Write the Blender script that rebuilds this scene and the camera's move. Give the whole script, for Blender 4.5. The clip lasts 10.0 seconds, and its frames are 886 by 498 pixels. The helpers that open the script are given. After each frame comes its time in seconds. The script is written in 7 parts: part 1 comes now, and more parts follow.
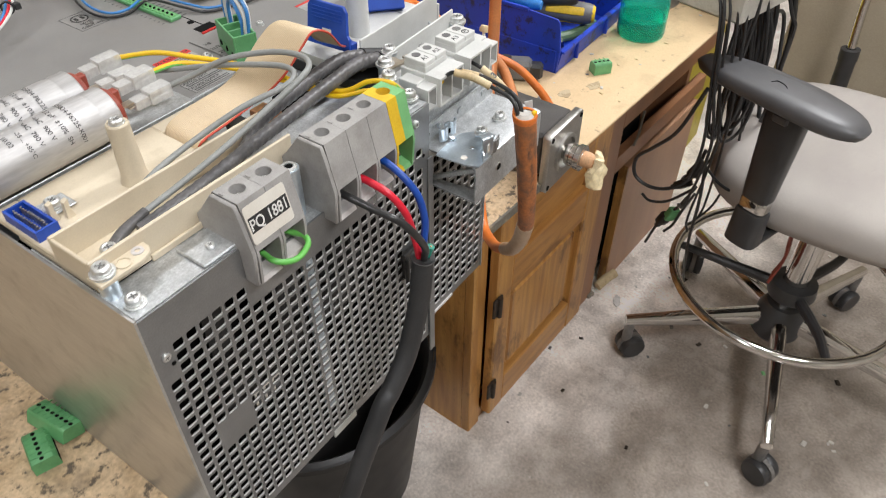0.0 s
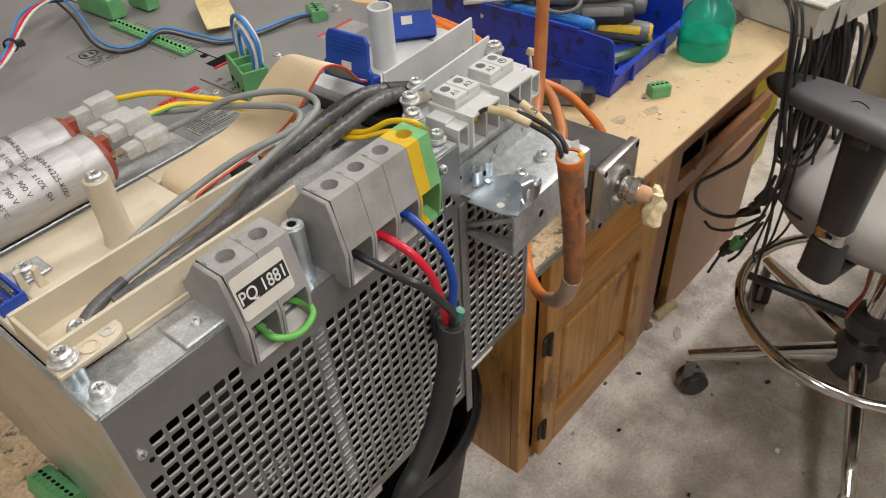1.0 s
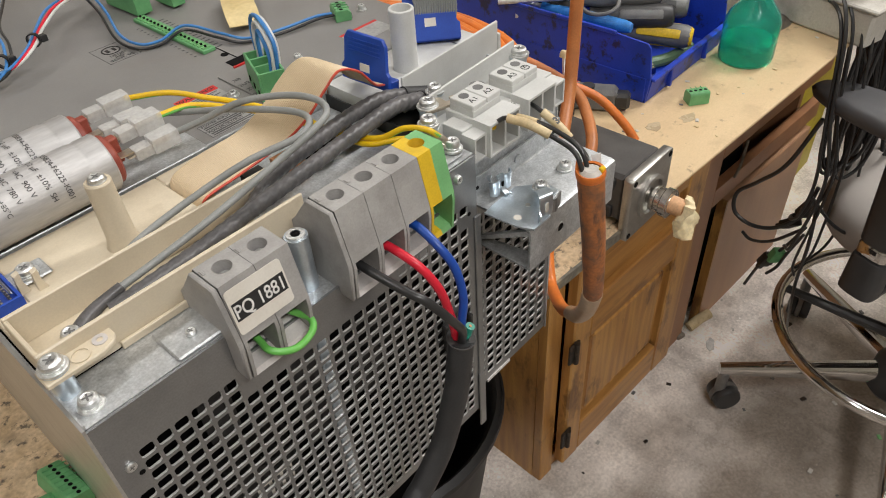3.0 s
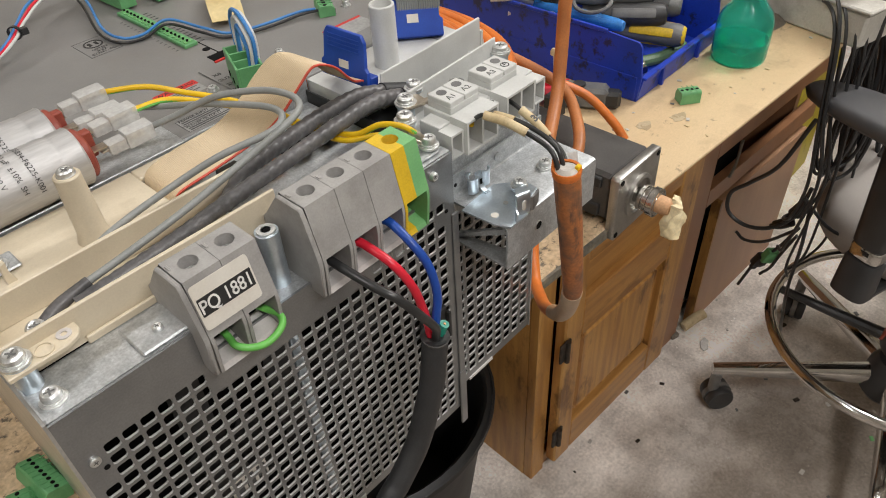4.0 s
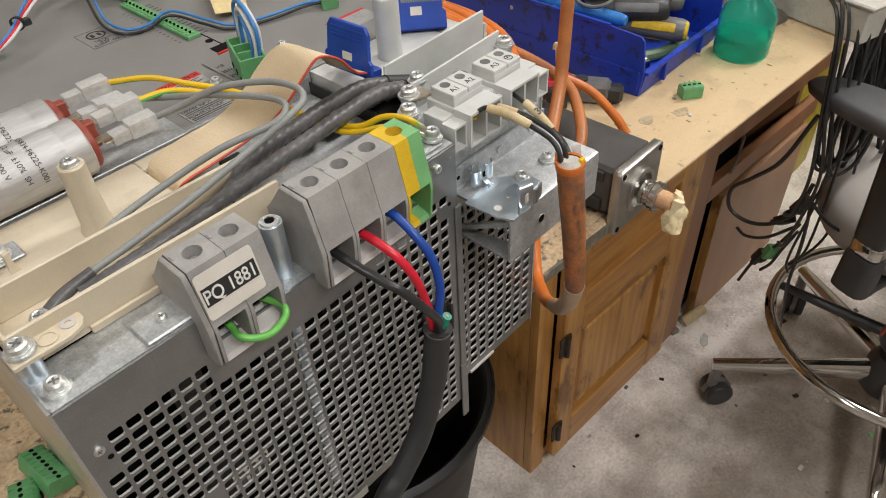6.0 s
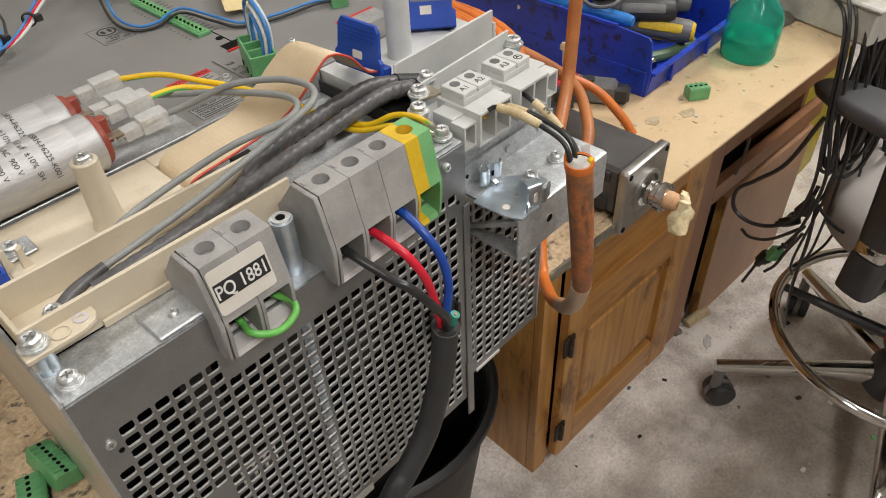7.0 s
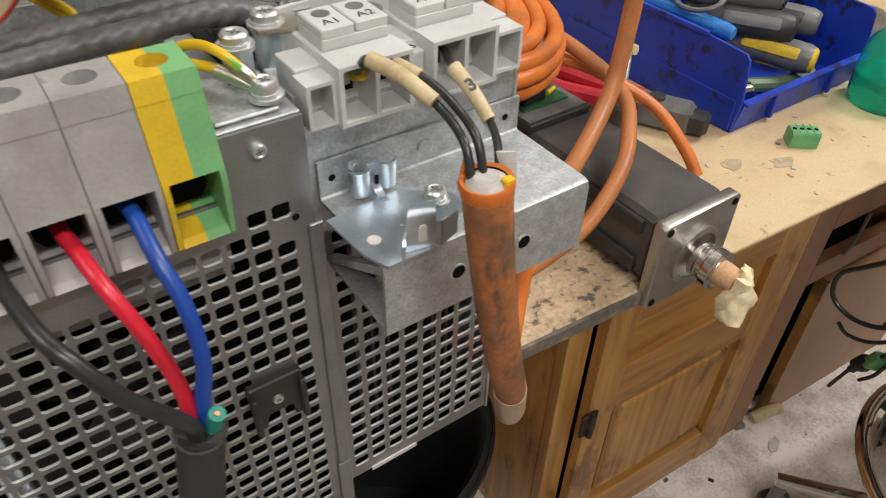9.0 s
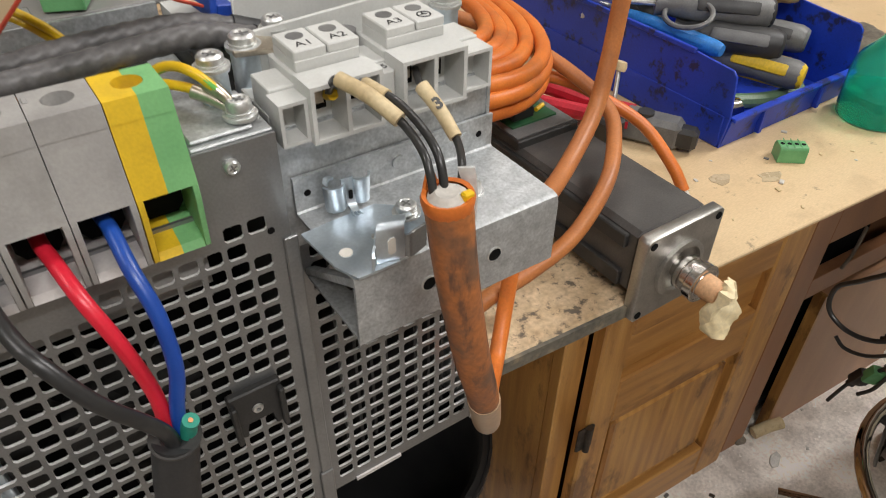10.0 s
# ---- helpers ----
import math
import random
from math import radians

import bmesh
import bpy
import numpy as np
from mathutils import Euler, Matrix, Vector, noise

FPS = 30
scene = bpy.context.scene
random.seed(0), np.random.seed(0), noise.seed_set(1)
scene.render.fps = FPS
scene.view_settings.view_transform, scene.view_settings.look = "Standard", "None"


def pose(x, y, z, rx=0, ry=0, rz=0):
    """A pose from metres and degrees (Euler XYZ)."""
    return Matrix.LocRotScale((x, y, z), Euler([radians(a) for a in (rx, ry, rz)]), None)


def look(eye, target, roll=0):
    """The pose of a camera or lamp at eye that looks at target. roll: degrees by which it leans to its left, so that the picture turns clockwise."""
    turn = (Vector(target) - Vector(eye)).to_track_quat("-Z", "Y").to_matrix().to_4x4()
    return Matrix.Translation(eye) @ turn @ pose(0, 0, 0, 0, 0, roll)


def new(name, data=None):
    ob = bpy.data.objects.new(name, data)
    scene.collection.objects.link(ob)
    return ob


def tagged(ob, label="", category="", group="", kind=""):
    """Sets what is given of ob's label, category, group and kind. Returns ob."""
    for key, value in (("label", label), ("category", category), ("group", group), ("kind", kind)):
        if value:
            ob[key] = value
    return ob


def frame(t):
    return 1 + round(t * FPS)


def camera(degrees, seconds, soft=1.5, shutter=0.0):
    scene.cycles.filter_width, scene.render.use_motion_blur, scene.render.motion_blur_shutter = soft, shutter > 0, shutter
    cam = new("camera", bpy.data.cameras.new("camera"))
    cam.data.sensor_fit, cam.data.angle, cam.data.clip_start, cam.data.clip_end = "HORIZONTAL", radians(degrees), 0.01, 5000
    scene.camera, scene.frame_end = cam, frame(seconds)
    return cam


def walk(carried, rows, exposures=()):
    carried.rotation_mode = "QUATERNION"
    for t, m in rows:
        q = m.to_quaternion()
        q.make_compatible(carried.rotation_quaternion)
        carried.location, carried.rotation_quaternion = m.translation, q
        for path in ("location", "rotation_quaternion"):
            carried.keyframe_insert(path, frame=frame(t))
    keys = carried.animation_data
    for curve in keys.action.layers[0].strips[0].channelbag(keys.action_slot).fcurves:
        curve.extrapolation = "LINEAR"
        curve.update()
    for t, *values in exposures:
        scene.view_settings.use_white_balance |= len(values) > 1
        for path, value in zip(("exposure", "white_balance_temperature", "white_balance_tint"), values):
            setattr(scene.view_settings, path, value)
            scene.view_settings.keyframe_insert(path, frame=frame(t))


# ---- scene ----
cam = camera(63.2, 10.0, 1.0, 0.4)
PATH = [
    (0, (-0.109, -0.263, 1.312), (1.101, 0.583, -0.037), 0.2),
    (0.5, (-0.076, -0.254, 1.3), (1.12, 0.668, -0.012), -2.1),
    (1, (-0.045, -0.235, 1.288), (1.099, 0.75, -0.023), -3.6),
    (1.5, (-0.036, -0.229, 1.287), (1.068, 0.8, -0.025), -4.2),
    (2, (-0.03, -0.232, 1.287), (1.058, 0.814, -0.025), -4.5),
    (2.5, (-0.027, -0.232, 1.286), (1.052, 0.822, -0.028), -4.4),
    (4, (-0.011, -0.245, 1.283), (1.057, 0.812, -0.037), -3.7),
    (4.5, (-0.01, -0.247, 1.282), (1.057, 0.808, -0.04), -3.6),
    (5, (-0.012, -0.247, 1.282), (1.053, 0.806, -0.043), -3.6),
    (5.5, (-0.012, -0.246, 1.282), (1.051, 0.806, -0.046), -3.5),
    (7, (-0.017, -0.243, 1.283), (1.039, 0.812, -0.048), -3.1),
    (7.5, (-0.016, -0.243, 1.284), (1.029, 0.823, -0.046), -2.7),
    (8, (-0.015, -0.236, 1.278), (1.02, 0.838, -0.053), -2.3),
    (8.2, (-0.005, -0.222, 1.263), (1.024, 0.859, -0.069), -2.4),
    (8.4, (0.048, -0.214, 1.24), (1.034, 0.89, -0.104), -2.2),
    (8.5, (0.075, -0.214, 1.229), (1.027, 0.914, -0.12), -1.8),
    (8.7, (0.129, -0.21, 1.193), (1.022, 0.993, -0.13), 0.3),
    (9, (0.166, -0.199, 1.167), (1.048, 1.041, -0.131), 1.4),
    (9.5, (0.18, -0.209, 1.16), (1.046, 1.059, -0.122), 0.9),
    (10, (0.173, -0.213, 1.172), (1.055, 1.061, -0.093), 0.8),
]
walk(cam, [(t, look(eye, target, roll)) for t, eye, target, roll in PATH], [(0.0, 0.14, 6200.0, 10.0), (0.4, -0.03, 6350.0, 10.0), (0.9, -0.21, 6500.0, 10.0), (1.3, -0.23, 6500.0, 10.0), (8.3, -0.23, 6500.0, 10.0), (9.0, -0.18, 6500.0, 10.0), (10.0, -0.18, 6500.0, 10.0)])

# ---- light ----
EXPOSURE = 0.0
scene.view_settings.exposure = EXPOSURE
world = bpy.data.worlds.new("workshop_air")
scene.world = world
world.use_nodes = True
world.node_tree.nodes["Background"].inputs[0].default_value = (0.9, 0.95, 1.0, 1)
world.node_tree.nodes["Background"].inputs[1].default_value = 0.008


def tube_lamp(x, y, z, sx, sy, watts, colour):
    data = bpy.data.lights.new("tube_light", "AREA")
    data.shape, data.size, data.size_y, data.energy, data.color = "RECTANGLE", sx, sy, watts, colour
    ob = new("tube_light", data)
    ob.matrix_world = pose(x, y, z)
    return ob


LAMPS = [(0.0, -1.35, 1.5, 0.16, 42.0), (2.15, -0.3, 1.5, 0.16, 54.0), (0.9, 1.05, 1.5, 0.16, 9.0), (-1.2, 0.1, 1.5, 0.16, 13.0)]
for lx, ly, lsx, lsy, lw in LAMPS:
    tube_lamp(lx, ly, 2.66, lsx, lsy, lw, (1.0, 0.975, 0.955))

# ---- materials ----


def mat(name, c1, c2=None, scale=20.0, rough=(0.4, 0.6), metal=0.0, bump=0.0, bscale=400.0, fine=0.15, stretch=(1, 1, 1), detail=6.0, spec=0.5, lo=0.35, hi=0.65, random_tint=0.0):
    """A surface with two scales of variation: broad patches between two colours, fine grain, uneven gloss and relief."""
    m = bpy.data.materials.new(name)
    m.use_nodes = True
    nt = m.node_tree
    b = nt.nodes["Principled BSDF"]
    c2 = c2 or tuple(v * 0.8 for v in c1)
    tc = nt.nodes.new("ShaderNodeTexCoord")
    mp = nt.nodes.new("ShaderNodeMapping")
    mp.inputs["Scale"].default_value = stretch
    nt.links.new(tc.outputs["Object"], mp.inputs["Vector"])
    n1 = nt.nodes.new("ShaderNodeTexNoise")
    n1.inputs["Scale"].default_value, n1.inputs["Detail"].default_value = scale, detail
    nt.links.new(mp.outputs[0], n1.inputs["Vector"])
    ramp = nt.nodes.new("ShaderNodeValToRGB")
    ramp.color_ramp.elements[0].position, ramp.color_ramp.elements[1].position = lo, hi
    ramp.color_ramp.elements[0].color, ramp.color_ramp.elements[1].color = (*c2, 1), (*c1, 1)
    nt.links.new(n1.outputs["Fac"], ramp.inputs["Fac"])
    n2 = nt.nodes.new("ShaderNodeTexNoise")
    n2.inputs["Scale"].default_value, n2.inputs["Detail"].default_value = bscale, 4
    nt.links.new(mp.outputs[0], n2.inputs["Vector"])
    r2 = nt.nodes.new("ShaderNodeMapRange")
    r2.inputs["From Min"].default_value, r2.inputs["From Max"].default_value = 0.3, 0.7
    r2.inputs["To Min"].default_value, r2.inputs["To Max"].default_value = 1 - fine, 1 + fine * 0.5
    nt.links.new(n2.outputs["Fac"], r2.inputs["Value"])
    mul = nt.nodes.new("ShaderNodeMix")
    mul.data_type, mul.blend_type = "RGBA", "MULTIPLY"
    mul.inputs["Factor"].default_value = 1
    nt.links.new(ramp.outputs["Color"], mul.inputs[6])
    nt.links.new(r2.outputs[0], mul.inputs[7])
    last = mul.outputs[2]
    if random_tint:
        oi = nt.nodes.new("ShaderNodeObjectInfo")
        rr = nt.nodes.new("ShaderNodeMapRange")
        rr.inputs["To Min"].default_value, rr.inputs["To Max"].default_value = 1 - random_tint, 1 + random_tint
        nt.links.new(oi.outputs["Random"], rr.inputs["Value"])
        m2 = nt.nodes.new("ShaderNodeMix")
        m2.data_type, m2.blend_type = "RGBA", "MULTIPLY"
        m2.inputs["Factor"].default_value = 1
        nt.links.new(last, m2.inputs[6])
        nt.links.new(rr.outputs[0], m2.inputs[7])
        last = m2.outputs[2]
    nt.links.new(last, b.inputs["Base Color"])
    rg = nt.nodes.new("ShaderNodeMapRange")
    rg.inputs["To Min"].default_value, rg.inputs["To Max"].default_value = rough
    nt.links.new(n1.outputs["Fac"], rg.inputs["Value"])
    nt.links.new(rg.outputs[0], b.inputs["Roughness"])
    b.inputs["Metallic"].default_value = metal
    b.inputs["Specular IOR Level"].default_value = spec
    if bump:
        bp = nt.nodes.new("ShaderNodeBump")
        bp.inputs["Strength"].default_value, bp.inputs["Distance"].default_value = bump, 0.001
        nt.links.new(n2.outputs["Fac"], bp.inputs["Height"])
        nt.links.new(bp.outputs[0], b.inputs["Normal"])
    return m


def stains(m, colour, scale, lo, hi, amount=0.8, stretch=(1, 1, 1)):
    """Lays blotches of another colour over a material made by mat()."""
    nt = m.node_tree
    b = nt.nodes["Principled BSDF"]
    src = b.inputs["Base Color"].links[0].from_socket
    tc = nt.nodes.new("ShaderNodeTexCoord")
    mp = nt.nodes.new("ShaderNodeMapping")
    mp.inputs["Scale"].default_value = stretch
    mp.inputs["Location"].default_value = (3.1, 1.7, 0.4)
    nt.links.new(tc.outputs["Object"], mp.inputs["Vector"])
    n = nt.nodes.new("ShaderNodeTexNoise")
    n.inputs["Scale"].default_value, n.inputs["Detail"].default_value, n.inputs["Roughness"].default_value = scale, 8, 0.65
    nt.links.new(mp.outputs[0], n.inputs["Vector"])
    rg = nt.nodes.new("ShaderNodeMapRange")
    rg.inputs["From Min"].default_value, rg.inputs["From Max"].default_value = lo - 0.07, hi - 0.07
    rg.inputs["To Max"].default_value = amount
    nt.links.new(n.outputs["Fac"], rg.inputs["Value"])
    mx = nt.nodes.new("ShaderNodeMix")
    mx.data_type = "RGBA"
    nt.links.new(rg.outputs[0], mx.inputs["Factor"])
    nt.links.new(src, mx.inputs[6])
    mx.inputs[7].default_value = (*colour, 1)
    nt.links.new(mx.outputs[2], b.inputs["Base Color"])
    return m


def clear(name, colour, rough=0.1, ior=1.45, trans=1.0):
    m = bpy.data.materials.new(name)
    m.use_nodes = True
    b = m.node_tree.nodes["Principled BSDF"]
    b.inputs["Base Color"].default_value = (*colour, 1)
    b.inputs["Roughness"].default_value = rough
    b.inputs["IOR"].default_value = ior
    b.inputs["Transmission Weight"].default_value = trans
    return m


M = {}
M["galv"] = stains(mat("galvanised_steel", (0.62, 0.64, 0.65), (0.47, 0.49, 0.5), 170, (0.36, 0.56), 0.68, 0.06, 700, 0.22), (0.32, 0.33, 0.33), 45, 0.55, 0.8, 0.45)
M["zinc"] = mat("bright_zinc", (0.74, 0.82, 0.88), (0.56, 0.64, 0.71), 60, (0.24, 0.4), 0.85, 0.03, 700, 0.08)
# paler steel for hole walls: the light on cut edges painted in
M["litedge"] = mat("painted_edge_highlight", (0.8, 0.8, 0.79), (0.66, 0.66, 0.65), 200, (0.3, 0.45), 0.25, 0.03, 900, 0.1)
M["grille"] = mat("grey_sheet_steel", (0.31, 0.315, 0.318), (0.25, 0.255, 0.258), 40, (0.27, 0.4), 0.68, 0.03, 900, 0.1)
M["side"] = stains(mat("brushed_side_steel", (0.6, 0.6, 0.58), (0.5, 0.5, 0.49), 18, (0.26, 0.4), 0.75, 0.03, 500, 0.1, (1, 0.1, 1)), (0.28, 0.28, 0.27), 40, 0.58, 0.75, 0.4)
M["screw"] = mat("zinc_screw", (0.78, 0.79, 0.78), (0.62, 0.63, 0.62), 300, (0.3, 0.44), 0.85, 0.05, 1500, 0.1)
M["cover"] = stains(mat("grey_cover_paint", (0.255, 0.25, 0.24), (0.215, 0.21, 0.203), 14, (0.4, 0.55), 0.1, 0.04, 1500, 0.08), (0.2, 0.17, 0.14), 14, 0.6, 0.8, 0.35)
M["beige"] = stains(mat("beige_plastic", (0.66, 0.58, 0.44), (0.58, 0.5, 0.37), 25, (0.38, 0.5), 0, 0.03, 900, 0.05), (0.38, 0.3, 0.2), 50, 0.62, 0.85, 0.4)
M["terminal"] = stains(mat("grey_terminal_plastic", (0.37, 0.36, 0.345), (0.3, 0.29, 0.28), 50, (0.42, 0.55), 0, 0.05, 900, 0.08), (0.2, 0.19, 0.17), 70, 0.58, 0.8, 0.5)
M["terminal_in"] = mat("pale_terminal_plastic", (0.6, 0.57, 0.55), (0.5, 0.47, 0.46), 60, (0.4, 0.55), 0, 0.03, 900, 0.06)
M["yellow"] = mat("yellow_terminal_plastic", (0.75, 0.5, 0.02), (0.62, 0.4, 0.02), 60, (0.4, 0.5), 0, 0.04, 900, 0.08)
M["green"] = mat("green_terminal_plastic", (0.2, 0.47, 0.19), (0.16, 0.4, 0.16), 60, (0.4, 0.5), 0, 0.04, 900, 0.08)
M["plug"] = mat("green_connector_plastic", (0.15, 0.4, 0.17), (0.11, 0.32, 0.13), 80, (0.35, 0.5), 0, 0.04, 900, 0.08)
M["white"] = stains(mat("light_grey_plastic", (0.63, 0.635, 0.615), (0.55, 0.555, 0.535), 40, (0.35, 0.5), 0, 0.03, 900, 0.05), (0.38, 0.36, 0.33), 60, 0.62, 0.85, 0.3)
M["blueclip"] = mat("blue_plastic", (0.015, 0.07, 0.42), (0.01, 0.05, 0.33), 60, (0.35, 0.5), 0, 0.03, 900, 0.08)
M["greycable"] = mat("grey_cable", (0.3, 0.31, 0.3), (0.25, 0.26, 0.25), 60, (0.35, 0.5), 0, 0.03, 900, 0.08)
M["black"] = mat("black_rubber", (0.035, 0.035, 0.036), (0.025, 0.025, 0.026), 40, (0.4, 0.6), 0, 0.08, 900, 0.2)
M["blackwire"] = mat("black_wire", (0.02, 0.02, 0.021), (0.03, 0.03, 0.03), 60, (0.25, 0.4), 0, 0.03, 900, 0.1)
M["sleeve"] = mat("black_twisted_sleeve", (0.125, 0.12, 0.12), (0.085, 0.083, 0.084), 70, (0.34, 0.46), 0, 0.1, 500, 0.25)
M["red"] = mat("red_wire", (0.72, 0.02, 0.045), (0.6, 0.015, 0.035), 60, (0.3, 0.4), 0, 0.02, 900, 0.06)
M["bluewire"] = mat("blue_wire", (0.012, 0.07, 0.36), (0.01, 0.055, 0.3), 60, (0.28, 0.4), 0, 0.02, 900, 0.06)
M["lightblue"] = mat("light_blue_wire", (0.06, 0.25, 0.6), (0.05, 0.2, 0.5), 60, (0.3, 0.4), 0, 0.02, 900, 0.06)
M["whitewire"] = mat("white_wire", (0.7, 0.7, 0.68), (0.6, 0.6, 0.58), 60, (0.35, 0.45), 0, 0.02, 900, 0.05)
M["yellowwire"] = mat("yellow_wire", (0.8, 0.52, 0.01), (0.7, 0.44, 0.01), 60, (0.3, 0.42), 0, 0.02, 900, 0.05)
M["greenwire"] = mat("green_wire", (0.16, 0.5, 0.1), (0.12, 0.42, 0.08), 60, (0.3, 0.42), 0, 0.02, 900, 0.06)
M["orange"] = stains(mat("orange_cable", (0.72, 0.2, 0.03), (0.6, 0.15, 0.025), 40, (0.35, 0.5), 0, 0.03, 700, 0.1), (0.2, 0.09, 0.04), 30, 0.58, 0.8, 0.5)
M["orangedirty"] = stains(stains(mat("dirty_orange_cable", (0.5, 0.17, 0.045), (0.33, 0.12, 0.045), 50, (0.4, 0.6), 0, 0.06, 500, 0.25), (0.12, 0.075, 0.05), 55, 0.5, 0.7, 0.8), (0.05, 0.035, 0.03), 130, 0.58, 0.7, 0.7, (1, 1, 0.3))
M["orangebrown"] = stains(mat("worn_orange_cable", (0.52, 0.19, 0.055), (0.4, 0.14, 0.045), 30, (0.38, 0.55), 0, 0.04, 600, 0.12), (0.2, 0.09, 0.045), 35, 0.6, 0.85, 0.4)
M["tape"] = mat("clear_tape", (0.5, 0.36, 0.24), (0.44, 0.27, 0.15), 60, (0.2, 0.4), 0, 0.1, 300, 0.12)
M["cream"] = stains(mat("cream_sleeve", (0.66, 0.54, 0.33), (0.56, 0.43, 0.24), 70, (0.45, 0.6), 0, 0.04, 700, 0.1), (0.22, 0.15, 0.09), 90, 0.6, 0.8, 0.5)
M["masking"] = mat("masking_tape", (0.72, 0.58, 0.3), (0.62, 0.48, 0.22), 60, (0.5, 0.7), 0, 0.2, 300, 0.1)
M["alu"] = stains(mat("aluminium_can", (0.56, 0.555, 0.55), (0.45, 0.445, 0.44), 30, (0.48, 0.62), 0.7, 0.12, 500, 0.12, (0.15, 1, 1)), (0.45, 0.44, 0.43), 60, 0.56, 0.8, 0.45, (0.15, 1, 1))
M["redcap"] = mat("red_brown_end_cap", (0.3, 0.06, 0.035), (0.24, 0.045, 0.03), 60, (0.4, 0.5), 0, 0.04, 900, 0.08)
M["milky"] = mat("milky_plastic_hood", (0.8, 0.8, 0.78), (0.72, 0.72, 0.7), 60, (0.25, 0.35))
M["milky"].node_tree.nodes["Principled BSDF"].inputs["Alpha"].default_value = 0.5
M["teal"] = mat("teal_wire", (0.03, 0.3, 0.22), (0.02, 0.24, 0.17), 60, (0.3, 0.42), 0, 0.02, 900, 0.06)
M["film"] = mat("yellowed_film_scrap", (0.5, 0.4, 0.26), (0.42, 0.33, 0.21), 60, (0.2, 0.35))
M["ribbon"] = mat("ribbon_cable", (0.66, 0.53, 0.35), (0.6, 0.47, 0.3), 30, (0.4, 0.5), 0, 0.03, 900, 0.05)
M["redstripe"] = mat("red_ribbon_edge", (0.65, 0.08, 0.04), None, 60, (0.4, 0.5))
M["ink"] = mat("black_ink", (0.02, 0.02, 0.02), None, 80, (0.5, 0.6))
M["greyink"] = mat("dark_grey_ink", (0.09, 0.09, 0.09), None, 80, (0.5, 0.6))
M["whiteink"] = mat("white_ink", (0.8, 0.79, 0.76), None, 80, (0.5, 0.6))
M["label"] = mat("white_paper_label", (0.72, 0.69, 0.63), (0.66, 0.62, 0.55), 50, (0.4, 0.55), 0, 0.02, 900, 0.04)
M["redlabel"] = mat("red_label", (0.6, 0.03, 0.025), None, 80, (0.45, 0.55))
M["greylabel"] = mat("grey_label", (0.36, 0.36, 0.35), None, 80, (0.45, 0.55))
# near-black for small black parts, and for shade painted into openings and insides
M["dark"] = mat("black_and_painted_shade", (0.006, 0.006, 0.006), None, 40, (0.7, 0.9), spec=0.15)
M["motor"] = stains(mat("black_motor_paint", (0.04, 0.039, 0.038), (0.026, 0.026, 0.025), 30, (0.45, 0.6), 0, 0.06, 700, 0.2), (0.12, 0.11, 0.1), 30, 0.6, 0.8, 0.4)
M["motorbody"] = stains(mat("paler_black_motor_paint", (0.085, 0.08, 0.076), (0.055, 0.052, 0.05), 22, (0.4, 0.55), 0, 0.06, 700, 0.2), (0.16, 0.145, 0.13), 30, 0.58, 0.8, 0.4)
M["castalu"] = mat("machined_flange", (0.5, 0.49, 0.46), (0.4, 0.39, 0.37), 60, (0.3, 0.45), 0.95, 0.05, 700, 0.12)
M["bearing"] = mat("polished_bearing", (0.65, 0.63, 0.6), (0.5, 0.48, 0.46), 80, (0.12, 0.25), 1.0, 0.02, 700, 0.1)
M["cork"] = mat("wood_plug", (0.66, 0.4, 0.22), (0.62, 0.34, 0.17), 60, (0.5, 0.65), 0, 0.1, 500, 0.15)
M["fluff"] = mat("cream_adhesive_tape", (0.86, 0.74, 0.48), (0.78, 0.64, 0.38), 60, (0.5, 0.7), 0, 0.15, 300, 0.15)
M["ply"] = stains(stains(mat("worn_plywood", (0.66, 0.5, 0.3), (0.58, 0.42, 0.24), 6, (0.4, 0.6), 0, 0.05, 500, 0.1, (0.5, 2, 1)), (0.36, 0.25, 0.14), 16, 0.6, 0.78, 0.55), (0.16, 0.12, 0.08), 60, 0.69, 0.76, 0.6)
M["chip"] = stains(stains(mat("stained_chipboard", (0.66, 0.5, 0.32), (0.5, 0.36, 0.21), 40, (0.5, 0.7), 0, 0.15, 250, 0.25), (0.05, 0.042, 0.035), 90, 0.61, 0.69, 0.85), (0.12, 0.1, 0.08), 22, 0.62, 0.76, 0.5)
M["benchedge"] = stains(mat("grimy_bench_edge", (0.2, 0.18, 0.14), (0.09, 0.085, 0.07), 40, (0.5, 0.7), 0, 0.2, 250, 0.25), (0.35, 0.27, 0.16), 60, 0.6, 0.75, 0.7)
M["pine"] = stains(mat("varnished_pine", (0.56, 0.3, 0.088), (0.36, 0.165, 0.045), 9, (0.3, 0.45), 0, 0.04, 300, 0.12, (7, 7, 0.6), 8), (0.11, 0.045, 0.015), 9, 0.61, 0.7, 0.75, (2, 2, 0.9))
M["pineh"] = stains(mat("varnished_pine_rail", (0.5, 0.255, 0.074), (0.34, 0.155, 0.042), 9, (0.3, 0.45), 0, 0.04, 300, 0.12, (0.6, 7, 7), 8), (0.14, 0.06, 0.02), 8, 0.63, 0.72, 0.6, (0.7, 2, 2))
M["brown"] = mat("brown_veneer", (0.36, 0.17, 0.08), (0.29, 0.13, 0.06), 6, (0.35, 0.5), 0, 0.03, 400, 0.12, (4, 4, 0.5))
M["brownpale"] = mat("pale_brown_veneer", (0.5, 0.29, 0.17), (0.42, 0.235, 0.135), 6, (0.35, 0.5), 0, 0.03, 400, 0.1, (4, 4, 0.5))
